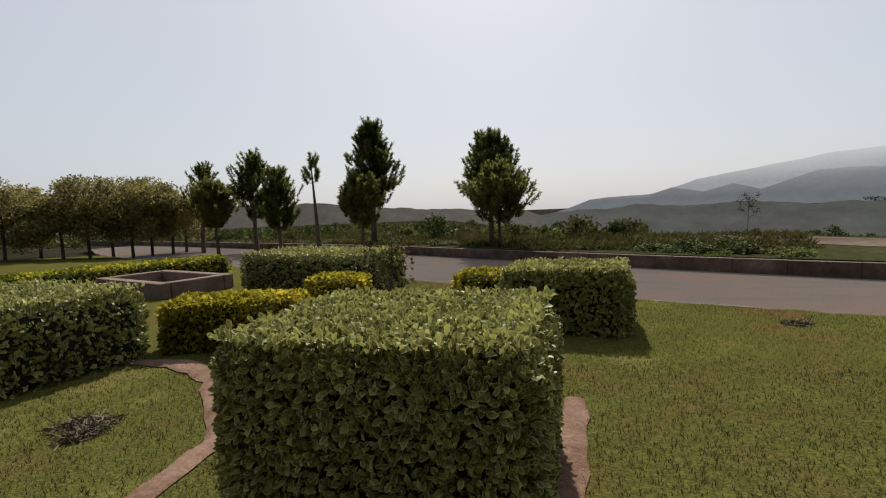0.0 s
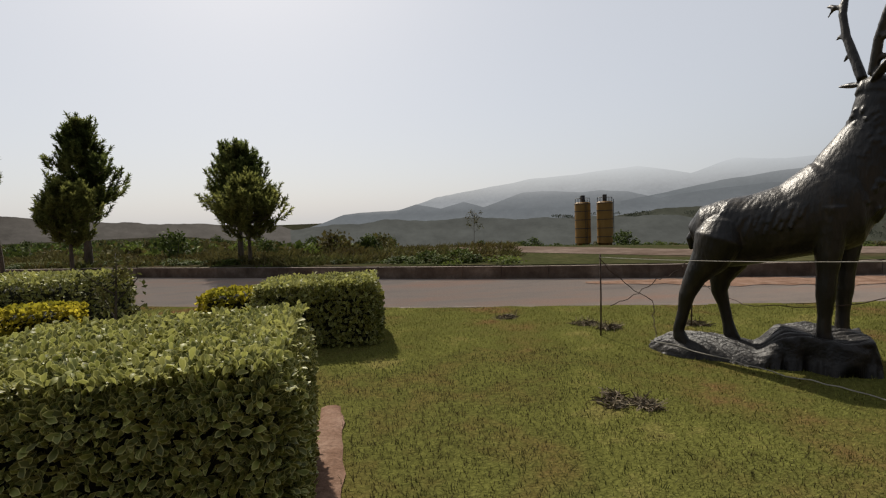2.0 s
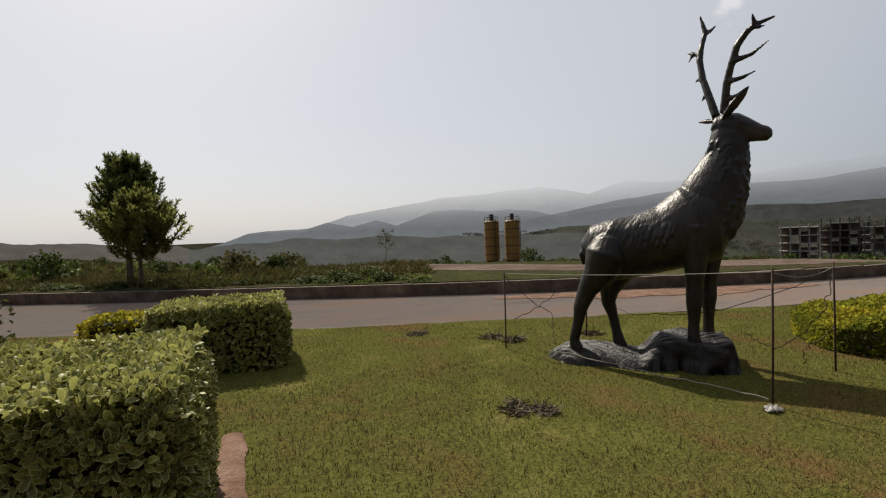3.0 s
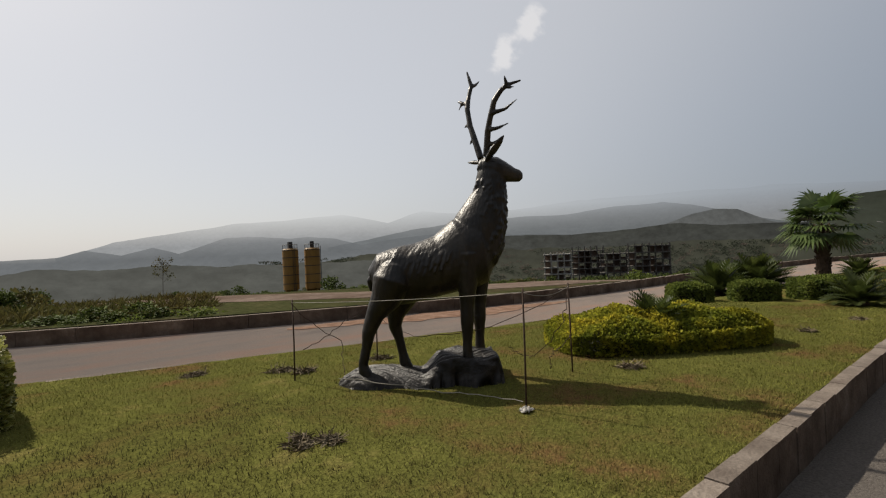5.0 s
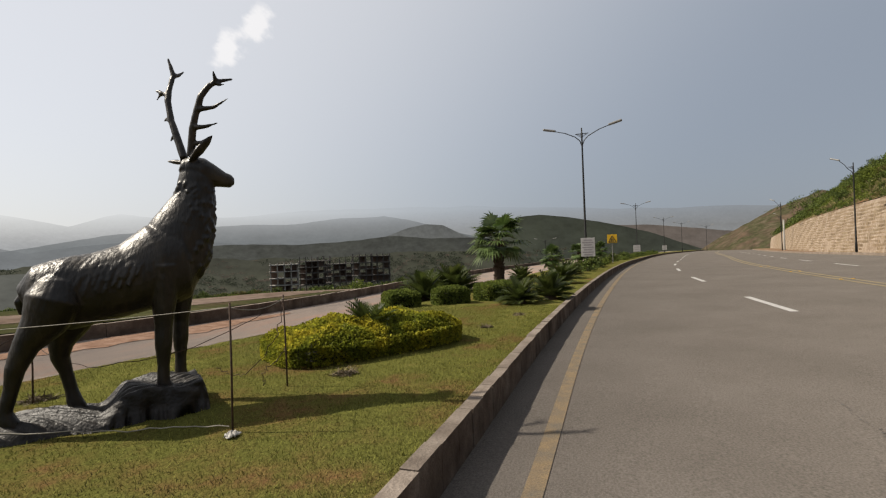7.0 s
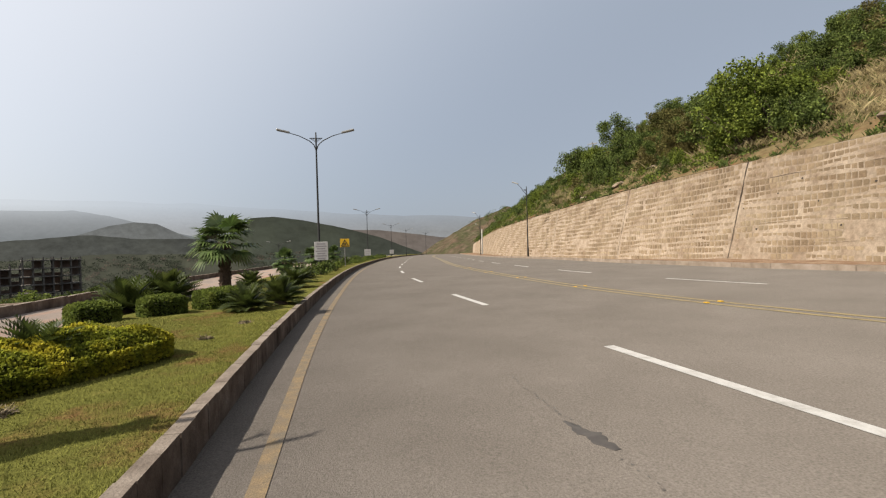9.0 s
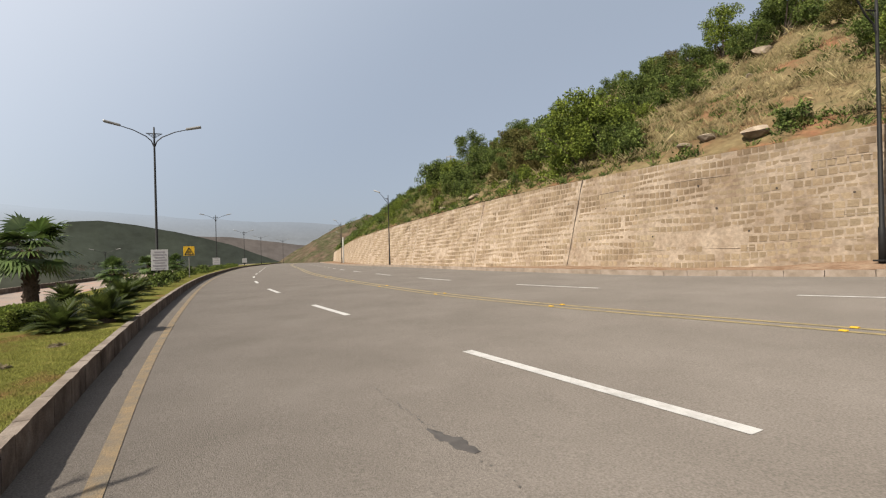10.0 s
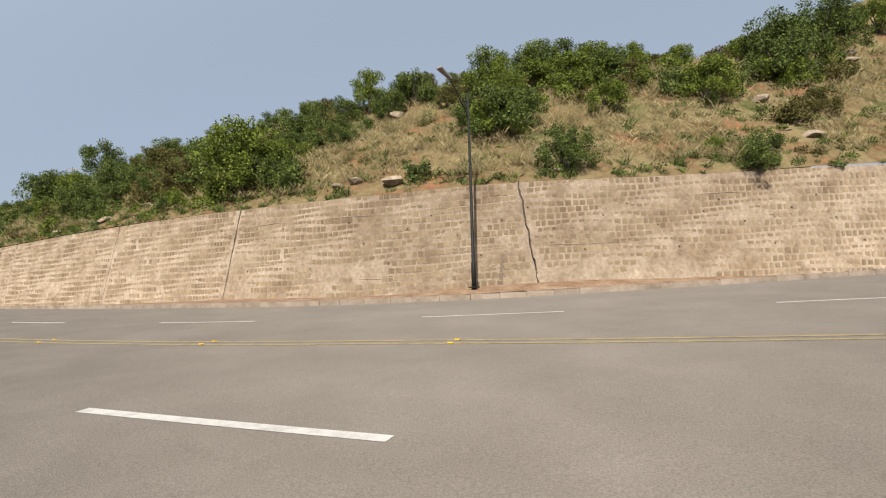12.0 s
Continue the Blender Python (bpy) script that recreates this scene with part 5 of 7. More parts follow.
def palm(x, y, height, crown, seed, label):
    rng = np.random.default_rng(seed)
    z = float(lawn_z(np.float64(x), np.float64(y)))
    th = thing("fan_palm", pose(x, y, z, 0, 0, seed * 17), label, "palm tree", "fan palms")
    bm = bmesh.new()
    tube(bm, [(0, 0, -0.1), (0, 0, 0.1), (0.02, 0, height * 0.5), (0.03, 0.01, height)], [0.26, 0.22, 0.18, 0.15], 12)
    for k in range(70):
        a, zz = rng.uniform(0, 6.28), rng.uniform(0.1, height)
        c = Vector((math.cos(a), math.sin(a), 0))
        tube(bm, [c * 0.13 + Vector((0, 0, zz)), c * 0.24 + Vector((0, 0, zz + 0.12))], [0.04, 0.02], 5)
    part("trunk", bm, M_FIBRE, th, "brown fibrous trunk")
    V, F = [], []
    top = np.array([0.03, 0.01, height])
    for i in range(44):
        az, el = rng.uniform(0, 2 * math.pi), rng.uniform(-0.9, 1.5)
        d = np.array([math.cos(az) * math.cos(el), math.sin(az) * math.cos(el), math.sin(el)])
        s = np.array([-math.sin(az), math.cos(az), 0])
        up = np.cross(d, s)
        stem = crown * rng.uniform(0.38, 0.55)
        hub = top + d * stem
        o = len(V)
        V += [top + s * 0.02, top - s * 0.02, hub - s * 0.012, hub + s * 0.012]
        F.append((o, o + 1, o + 2, o + 3))
        for k in range(19):
            a = (k - 9) / 9 * 1.75
            dd = d * math.cos(a) + s * math.sin(a)
            ln = crown * 0.52 * (1 - 0.25 * abs(k - 9) / 9) * rng.uniform(0.85, 1.1)
            side = np.cross(dd, up) * 0.03 * crown
            mid = hub + dd * ln * 0.55 + up * 0.03
            tip = hub + dd * ln - np.array([0, 0, 0.16 * ln + 0.10 * ln * rng.random()])
            o = len(V)
            V += [hub, mid - side, tip, mid + side]
            F.append((o, o + 1, o + 2, o + 3))
    part("fronds", mesh_of("fronds", np.array(V), np.array(F), M_PALM), None, th, "fan-shaped green fronds")


palm(20.3, 4.0, 1.75, 1.55, 1, "fan palm with a fibrous brown trunk among cycads")
palm(33.0, 3.0, 0.8, 1.0, 2, "young fan palm among the median shrubs")
palm(41.0, 1.6, 0.9, 1.0, 3, "young fan palm among the median shrubs")
palm(52.0, 0.0, 1.0, 1.1, 4, "young fan palm among the median shrubs")

hedge("round_hedge", 10.9, 4.5, 0.85, 0.8, 0.45, -50, 5200, 0.05, M_HEDGE, "rounded dark green hedge clump", "hedge", "median hedges", seed=31, rounding=0.17)
hedge("round_hedge", 11.5, 3.45, 0.9, 0.65, 0.42, -55, 5000, 0.05, M_HEDGE, "loose green hedge clump beside the lawn", "hedge", "median hedges", seed=32, rounding=0.17)
hedge("round_hedge", 12.5, 2.5, 1.15, 0.8, 0.45, -40, 6000, 0.05, M_HEDGE, "dense dark green hedge beside the cycads", "hedge", "median hedges", seed=33, rounding=0.17)


# ---- shrubs and trees ----
def crown_points(n, blobs, rng):
    """Points near the surfaces of overlapping lumps; blobs are (x, y, z, r)."""
    B = np.array(blobs)
    w = B[:, 3] ** 2
    k = rng.choice(len(B), n, p=w / w.sum())
    d = rng.normal(0, 1, (n, 3))
    d /= np.linalg.norm(d, axis=1, keepdims=True)
    r = B[k, 3] * rng.uniform(0.4, 1.2, n)
    P = B[k, :3] + d * r[:, None] * np.array([1, 1, 0.85])
    return P, d


def shrub_meshes(seed, material, n=1500, size=0.11, tall=1.0, lumps=13):
    rng = np.random.default_rng(seed)
    blobs = []
    for i in range(lumps):
        a, r = rng.uniform(0, 6.28), 0.72 * rng.random() ** 0.6
        zz = rng.uniform(0.12, 1.15) * tall * (1 - 0.25 * r)
        k = 1.2 - 0.45 * zz / tall
        blobs.append((math.cos(a) * r * k, math.sin(a) * r * k, zz, rng.uniform(0.11, 0.40 - 0.004 * lumps)))
    P, N = crown_points(n, blobs, rng)
    P[:, 2] = np.maximum(P[:, 2], 0.05)
    v, f = leaf_cloud(P, N + np.array([0, 0, 0.3]), size, rng, 0.8, 0.4)
    crown = mesh_of("crown", v, f, material)
    bm = bmesh.new()
    for x, y, z, r in blobs[:6]:
        tube(bm, [(0, 0, -0.15), (x * 0.3, y * 0.3, z * 0.4), (x, y, z)], [0.035, 0.025, 0.008], 5)
    me = bpy.data.meshes.new("branch_frame")
    bm.to_mesh(me)
    bm.free()
    me.materials.append(M_BARK)
    return crown, me


def make_shrub(variant, m, name, label, category, group):
    th = thing(name, m, label, category, group)
    part("crown", variant[0], None, th)
    part("branch_frame", variant[1], None, th)
    return th


def needles(bm_v, bm_f, c, d, rng, n=16, L=0.24):
    """A tuft of long needles at c pointing about along d."""
    q = d + rng.normal(0, 0.55, (n, 3))
    q /= np.linalg.norm(q, axis=1, keepdims=True)
    s = np.cross(q, rng.normal(0, 1, (n, 3)))
    s /= np.linalg.norm(s, axis=1, keepdims=True) + 1e-9
    ln = L * rng.uniform(0.7, 1.2, (n, 1))
    back = c - d * L * 0.35 * rng.uniform(0, 1, (n, 1))
    o = sum(len(a) for a in bm_v)
    v = np.stack([back - s * 0.016, back + s * 0.016, back + q * ln + s * 0.007, back + q * ln - s * 0.007], 1).reshape(-1, 3)
    bm_v.append(v)
    bm_f.append(o + np.arange(4 * n).reshape(n, 4))


def pine(x, y, H, spread, first, tufts, seed, label, taper=0.75, twin=False, z=None, young=False):
    rng = np.random.default_rng(seed)
    z = float(valley_z(np.float64(x), np.float64(y))) if z is None else z
    th = thing("pine_tree", pose(x, y, z), label, "pine tree", "pines along the service road")
    bm = bmesh.new()
    lean = rng.normal(0, 0.03, 2) * H
    axis = lambda u: np.array([lean[0] * u, lean[1] * u, H * u])
    tube(bm, [axis(u) - np.array([0, 0, 0.2 if u == 0 else 0]) for u in np.linspace(0, 0.97, 8)], [0.028 * H * (1 - 0.85 * u) for u in np.linspace(0, 1, 8)], 8)
    if twin:
        tube(bm, [(0.22, 0, -0.2), (0.28, 0, H * 0.3), (0.35, 0.05, H * 0.62)], [0.02 * H, 0.016 * H, 0.006 * H], 7)
    part("trunk", bm, M_BARK, th)
    lb, V, F = bmesh.new(), [], []
    n = 0
    while n < tufts * 1.35:
        w = int(rng.random() ** 0.9 * 6.99)
        u = first + (1 - first) * ((w + 0.25 + 0.09 * rng.normal()) / 7)
        a = 2 * math.pi * (int(rng.random() * 5) + 0.17 * rng.normal()) / 5 + w * 1.9
        env = spread * (1 - ((u - first) / (1.02 - first)) ** 1.6 * taper) * (0.45 + 0.55 * min(1, (u - first) / 0.12))
        ln = env * rng.uniform(0.4, 0.98) * (1 + 0.15 * math.sin(3 * a + seed))
        rise = rng.uniform(0.15, 0.55)
        p0 = axis(u * 0.96)
        d = np.array([math.cos(a), math.sin(a), rise])
        d /= np.linalg.norm(d)
        p1 = p0 + d * ln
        tube(lb, [p0, p0 * 0.45 + p1 * 0.55 + np.array([0, 0, -0.04]), p1 + np.array([0, 0, 0.06])], [0.018, 0.012, 0.006], 4, cap=False)
        for k in range(4):
            c = p0 + d * ln * (0.42 + 0.19 * k) + rng.normal(0, 0.07, 3)
            up = d * np.array([0.55, 0.55, 0]) + np.array([0, 0, 1.0]) + rng.normal(0, 0.16, 3)
            up /= np.linalg.norm(up)
            tall = rng.uniform(0.22, 0.46)
            for q in range(5):
                needles(V, F, c + up * tall * (q / 4), up, rng, 12, 0.13)
            n += 2
    for q in range(6):
        needles(V, F, axis(0.9 + 0.025 * q), np.array([0, 0, 1.0]), rng, 26, 0.14)
    part("limbs", lb, M_BARK, th)["kind"] = "stuff"
    part("crown", mesh_of("crown", np.concatenate(V), np.concatenate(F), M_PINE_YOUNG if young else M_PINE), None, th, "tufts of long green needles")


def polar(az, d):
    return -math.sin(radians(az)) * d, math.cos(radians(az)) * d


for az, d, H, sp, first, tufts, seed, tw in ((14.2, 16.6, 3.5, 1.3, 0.34, 800, 1, False), (27.6, 19.2, 4.6, 1.3, 0.3, 800, 2, False), (40.4, 23, 3.95, 1.25, 0.3, 480, 3, False), (37.9, 21.5, 3.1, 1.15, 0.22, 430, 4, False),
                                            (33.8, 20, 3.45, 0.62, 0.62, 34, 5, False), (45.6, 24, 3.6, 0.95, 0.35, 240, 6, False), (51, 44, 4.8, 2.6, 0.3, 700, 7, False), (48.6, 40, 4.0, 1.3, 0.3, 250, 8, False)):
    x, y = polar(az, d)
    pine(x - 0.1, y + 0.2, H, sp, first, tufts, seed, "thin sparse young pine with a bare trunk" if tufts < 100 else "dark green pine with upright needle tufts", taper=0.92, twin=tw)
for az, d, H, sp, seed in ((13.5, 14.9, 2.1, 1.35, 11), (28.9, 17.4, 2.2, 0.95, 12), (44.0, 21.5, 2.5, 0.95, 13)):
    x, y = polar(az, d)
    pine(x, y, H, sp, 0.36, 520, seed, "young light green pine standing before a darker one", 0.8, young=True)


def street_tree(x, y, H, seed):
    rng = np.random.default_rng(seed)
    th = thing("street_tree", pose(x, y, 0.12, 0, 0, seed * 50), "small pruned tree with a thin bare trunk and pale leaves", "tree", "row of pruned trees")
    bm = bmesh.new()
    tube(bm, [(0, 0, -0.15), (0.03, 0, 0.8), (0.0, 0.04, H * 0.55), (0.05, 0, H * 0.85)], [0.07, 0.055, 0.045, 0.02], 7)
    for k in range(5):
        a = k * 1.26 + seed
        tube(bm, [(0, 0.02, H * 0.48), (0.3 * math.cos(a), 0.3 * math.sin(a), H * 0.65), (0.6 * math.cos(a), 0.6 * math.sin(a), H * 0.82)], [0.03, 0.02, 0.008], 5)
    part("trunk", bm, M_BARK, th)
    blobs = [(rng.uniform(-0.95, 0.95), rng.uniform(-0.95, 0.95), H * rng.uniform(0.30, 0.92), rng.uniform(0.30, 0.52)) for k in range(24)]
    P, N = crown_points(7600, blobs, rng)
    P[:, 2] = np.minimum(P[:, 2], H + 0.05 * rng.normal(0, 1, len(P)))
    v, f = leaf_cloud(P, N, 0.09, rng, 0.8, 0.42)
    part("crown", mesh_of("crown", v, f, M_TREE), None, th)


M_TREE = mat("pale_tree_leaf", [(0.20, 0.18, 0.06), (0.32, 0.28, 0.09), (0.44, 0.38, 0.14)], 1.0, 0.6, vary=0.4, island=True, leaf=0.5)
for i, (az, d) in enumerate(((63.5, 24), (61, 25), (58.6, 26.5), (57, 24.5), (55, 24.5), (53.2, 25.5), (51.6, 24.5), (50, 25), (48.2, 25), (47.0, 26))):
    x, y = polar(az, d)
    street_tree(x, y, (3.3, 3.2, 2.9, 2.8, 3.3, 3.35, 3.3, 3.25, 3.1, 2.8)[i], i)

BIG_SHRUBS = [shrub_meshes(111, M_BUSH, 9000, 0.046, 1.0, 46), shrub_meshes(112, M_BUSH2, 9000, 0.046, 1.0, 46), shrub_meshes(113, M_BUSH, 9000, 0.046, 1.25, 46), shrub_meshes(114, M_BUSH3, 9000, 0.046, 0.8, 46), shrub_meshes(115, M_BUSH2, 9000, 0.046, 1.1, 46)]
SHRUBS = [shrub_meshes(101, M_BUSH, 1750, 0.098, 1.0, 30), shrub_meshes(102, M_BUSH2, 1750, 0.098, 0.9, 30), shrub_meshes(103, M_BUSH, 1750, 0.098, 1.3, 30), shrub_meshes(104, M_BUSH3, 1750, 0.098, 0.8, 30), shrub_meshes(105, M_BUSH2, 1750, 0.098, 1.1, 30)]


def hill_shrub(x, y, s, k, label="leafy green shrub on the dry hillside"):
    z = float(hill_z(np.float64(x), np.float64(y)))
    return make_shrub((BIG_SHRUBS if s > 1.3 else SHRUBS)[k], pose(x, y, z - 0.1, 0, 0, (x * 97 + y * 31) % 360) @ Matrix.Diagonal((s, s, s, 1)), "hill_shrub", label, "shrub", "hillside shrubs")


for x, y, s, k in HILL_SHRUBS:
    hill_shrub(x, y, s, k, ("leafy bright green shrub on the dry hillside", "dense dark green shrub on the dry hillside", "tall leafy green shrub on the dry hillside", "brownish drying shrub on the hillside", "thick dark green bush on the hillside")[k])
rng0 = random.Random(77)
for i in range(90):
    x = rng0.uniform(-14, 150)
    off = rng0.uniform(1.5, 24) if x < 60 else rng0.uniform(0.8, 22)
    dens = 0.35 if x < 22 and off < 9 else 1.0
    if rng0.random() > dens:
        continue
    y = float(wall_y(x)) - 0.6 - off
    hill_shrub(x, y, rng0.uniform(0.55, 1.35), rng0.choice([0, 1, 1, 2, 3, 4, 4]), "mixed green scrub bush on the hillside")


for i in range(46):
    x = -14 + 1.5 * i + rng0.uniform(-0.6, 0.6)
    y = float(wall_y(x)) - 0.7 - rng0.uniform(12.0, 17)
    hill_shrub(x, y, rng0.uniform(0.9, 1.9), rng0.choice([0, 1, 2, 2, 4, 3]), "green shrub along the crest of the hill")


# dense scrub band above the wall towards the bend, and a few broad bushes by the lamp
for i in range(120):
    x = 15.5 + 62 * rng0.random() ** 1.2
    off = rng0.uniform(0.9, 8.5)
    y = float(wall_y(x)) - 0.7 - off
    k = rng0.choice([0, 0, 1, 2, 3, 4, 4])
    hill_shrub(x, y, rng0.uniform(0.6, 1.25) * (1.0 if off < 3 else 1.2), k, ("leafy bright green shrub above the wall", "dense dark green shrub above the wall", "tall leafy green shrub above the wall", "brownish drying shrub above the wall", "thick dark green bush above the wall")[k])
for i in range(30):
    x = -12 + 0.62 * i + rng0.uniform(-0.3, 0.3)
    y = float(wall_y(x)) - 0.7 - rng0.uniform(6.5, 12.5)
    hill_shrub(x, y, rng0.uniform(0.6, 1.3), rng0.choice([0, 1, 2, 4, 3]), "leafy bush on the upper hillside")


def tufts(name, pts, n, L, material, label, category, seed=1, width=0.012, kind="stuff", spread=0.5, scatter=0.12):
    """Many grass tufts in one mesh; pts are (x, y, z, scale)."""
    rng = np.random.default_rng(seed)
    P = np.repeat(np.array(pts), n, 0)
    m = len(P)
    d = rng.normal(0, spread, (m, 3))
    d[:, 2] = 1
    d /= np.linalg.norm(d, axis=1, keepdims=True)
    s = np.cross(d, rng.normal(0, 1, (m, 3)))
    s /= np.linalg.norm(s, axis=1, keepdims=True)
    ln = (L * P[:, 3] * rng.uniform(0.5, 1.2, m))[:, None]
    b = P[:, :3] + rng.normal(0, scatter, (m, 3)) * np.array([1, 1, 0]) * P[:, 3:4]
    bend = np.stack([d[:, 0], d[:, 1], 0 * d[:, 2] - 0.15], -1) * ln * 0.5
    wd = width * P[:, 3:4]
    V = np.stack([b - s * wd, b + s * wd, b + d * ln * 0.6 + s * wd * 0.7, b + d * ln + bend * 0.6], 1).reshape(-1, 3)
    ob = new(name, mesh_of(name, V, np.arange(4 * m).reshape(m, 4), material))
    return tagged(ob, label, category, kind=kind)


pts = []
for i in range(5200):
    x = rng0.uniform(-14, 75)
    off = rng0.uniform(0.1, 1) ** 1.3 * 20
    if fbm(np.float64(x), np.float64(off), 2.5, 12.0) < -0.25:
        continue
    y = float(wall_y(x)) - 0.7 - off
    pts.append((x, y, float(hill_z(np.float64(x), np.float64(y))) - 0.05, rng0.uniform(0.6, 1.7)))
tufts("dry_grass", pts, 62, 0.30, M_DRY, "straw-coloured dry grass tufts on the hillside", "grass", 5, 0.0046, spread=0.45, scatter=0.26)
pts = []
for i in range(1500):
    x = rng0.uniform(-14, 75)
    off = rng0.uniform(0.0, 1) ** 1.5 * 16
    y = float(wall_y(x)) - 0.7 - off
    pts.append((x, y, float(hill_z(np.float64(x), np.float64(y))) - 0.05, rng0.uniform(0.5, 1.1)))
tufts("green_weeds", pts, 30, 0.4, M_BUSH2, "green weeds among the dry grass", "weeds", 6, 0.014)
pts = []
for i in range(2600):
    a, d = rng0.uniform(-16, 62), 13 + 50 * rng0.random() ** 1.6
    x, y = -math.sin(radians(a)) * d, math.cos(radians(a)) * d
    if y - float(side_y(x)) < 0.4:
        continue
    pts.append((x, y, float(valley_z(np.float64(x), np.float64(y))), rng0.uniform(0.5, 1.3)))
tufts("verge_weeds", pts, 30, 0.24, M_BUSH3, "rough green weeds on the verge past the service road", "weeds", 7, 0.018)


def rock_mesh(seed):
    rng = np.random.default_rng(seed)
    bm = bmesh.new()
    bmesh.ops.create_icosphere(bm, subdivisions=2, radius=1)
    cuts = rng.normal(0, 1, (7, 3))
    for v in bm.verts:
        for c in cuts:
            c = c / np.linalg.norm(c)
            t = float(v.co.dot(Vector(c)))
            if t > 0.55:
                v.co -= Vector(c) * (t - 0.55) * 0.9
        v.co *= 1 + 0.05 * math.sin(v.co.x * 9 + seed) * math.cos(v.co.y * 7)
    me = bpy.data.meshes.new("rock")
    bm.to_mesh(me)
    bm.free()
    me.materials.append(M_ROCK)
    return me


ROCKS = [rock_mesh(k) for k in range(4)]
for i in range(120):
    x = rng0.uniform(-14, 45)
    off = rng0.uniform(0.4, 15)
    y = float(wall_y(x)) - 0.7 - off
    o = new("rock", ROCKS[i % 4])
    s = rng0.choice([0.2, 0.3, 0.4, 0.55, 0.8])
    o.matrix_basis = pose(x, y, float(hill_z(np.float64(x), np.float64(y))) + 0.05 * s, rng0.uniform(-15, 15), rng0.uniform(-15, 15), rng0.uniform(0, 360)) @ Matrix.Diagonal((s, s * 0.75, s * 0.35, 1))
    tagged(o, "flat weathered sandstone rock bedded in the hillside", "rock", "hillside rocks")

# verge planting along the service road
pts = []
VSHRUB = [shrub_meshes(201, M_HEDGE, 620, 0.125, 0.7), shrub_meshes(202, M_BUSH2, 620, 0.125, 0.9), shrub_meshes(203, M_BUSH3, 620, 0.125, 0.7)]
for i in range(150):
    x = -26 + 29.0 * i / 149 + rng0.uniform(-0.15, 0.15)
    y = float(side_y(x)) + rng0.uniform(0.7, 1.5)
    s = rng0.uniform(0.42, 0.62)
    make_shrub(VSHRUB[rng0.choice([0, 1, 1, 2])], pose(x, y, float(valley_z(np.float64(x), np.float64(y))) - 0.12, 0, 0, rng0.uniform(0, 360)) @ Matrix.Diagonal((s * 1.15, s * 1.15, s * (0.42 if x < 1.2 else 0.62), 1)), "verge_shrub", "low dark green shrub in the roadside strip", "shrub", "roadside shrubs")
for i in range(110):
    a, d = rng0.uniform(-2, 62), rng0.uniform(17, 70)
    x, y = polar(a, d)
    if y - float(side_y(x)) < 2.5:
        continue
    s = rng0.uniform(0.5, 1.1)
    make_shrub(VSHRUB[rng0.choice([0, 1, 1, 2])], pose(x, y, float(valley_z(np.float64(x), np.float64(y))) - 0.15, 0, 0, rng0.uniform(0, 360)) @ Matrix.Diagonal((s, s, s, 1)), "verge_bush", "dark scrub bush in rough ground past the road", "bush", "scrub bushes")
make_shrub(VSHRUB[1], pose(*polar(-28.6, 98), -6.2) @ Matrix.Diagonal((3.8, 3.8, 3.0, 1)), "valley_bush", "broad dark green bush beside the silos", "bush", "scrub bushes")
for i in range(150):
    a, d = rng0.uniform(-100, -12), rng0.uniform(115, 420)
    x, y = polar(a, d)
    if y - float(side_y(min(x, 200))) < 6:
        continue
    s = rng0.uniform(0.8, 1.5) * (1 + d / 220)
    make_shrub(VSHRUB[rng0.choice([0, 1, 1, 2])], pose(x, y, float(valley_z(np.float64(x), np.float64(y))) - 0.2 - (0.4 if y - float(side_y(min(x, 200))) < 60 else 0), 0, 0, rng0.uniform(0, 360)) @ Matrix.Diagonal((s * 1.3, s * 1.3, s, 1)), "valley_bush", "dark green scrub bush on the valley slope", "bush", "scrub bushes")
for x0, x1, y0, s0, n in ((21, 55, 5.0, 0.8, 26), (24, 110, 1.0, 0.75, 60)):
    for i in range(n):
        x = x0 + (x1 - x0) * (i + rng0.random()) / n
        y = (float(kerb_y(x)) + rng0.uniform(0.9, 2.6)) if n == 60 else (float(side_y(x)) + rng0.uniform(1.5, 3.0))
        s = s0 * rng0.uniform(0.7, 1.15)
        zz = float(lawn_z(np.float64(x), np.float64(y))) if n == 60 else float(valley_z(np.float64(x), np.float64(y)))
        make_shrub(VSHRUB[rng0.choice([0, 0, 1])], pose(x, y, zz - 0.1, 0, 0, rng0.uniform(0, 360)) @ Matrix.Diagonal((s, s, s * 0.9, 1)), "median_shrub", "rounded green shrub in the planted median", "shrub", "median shrubs")


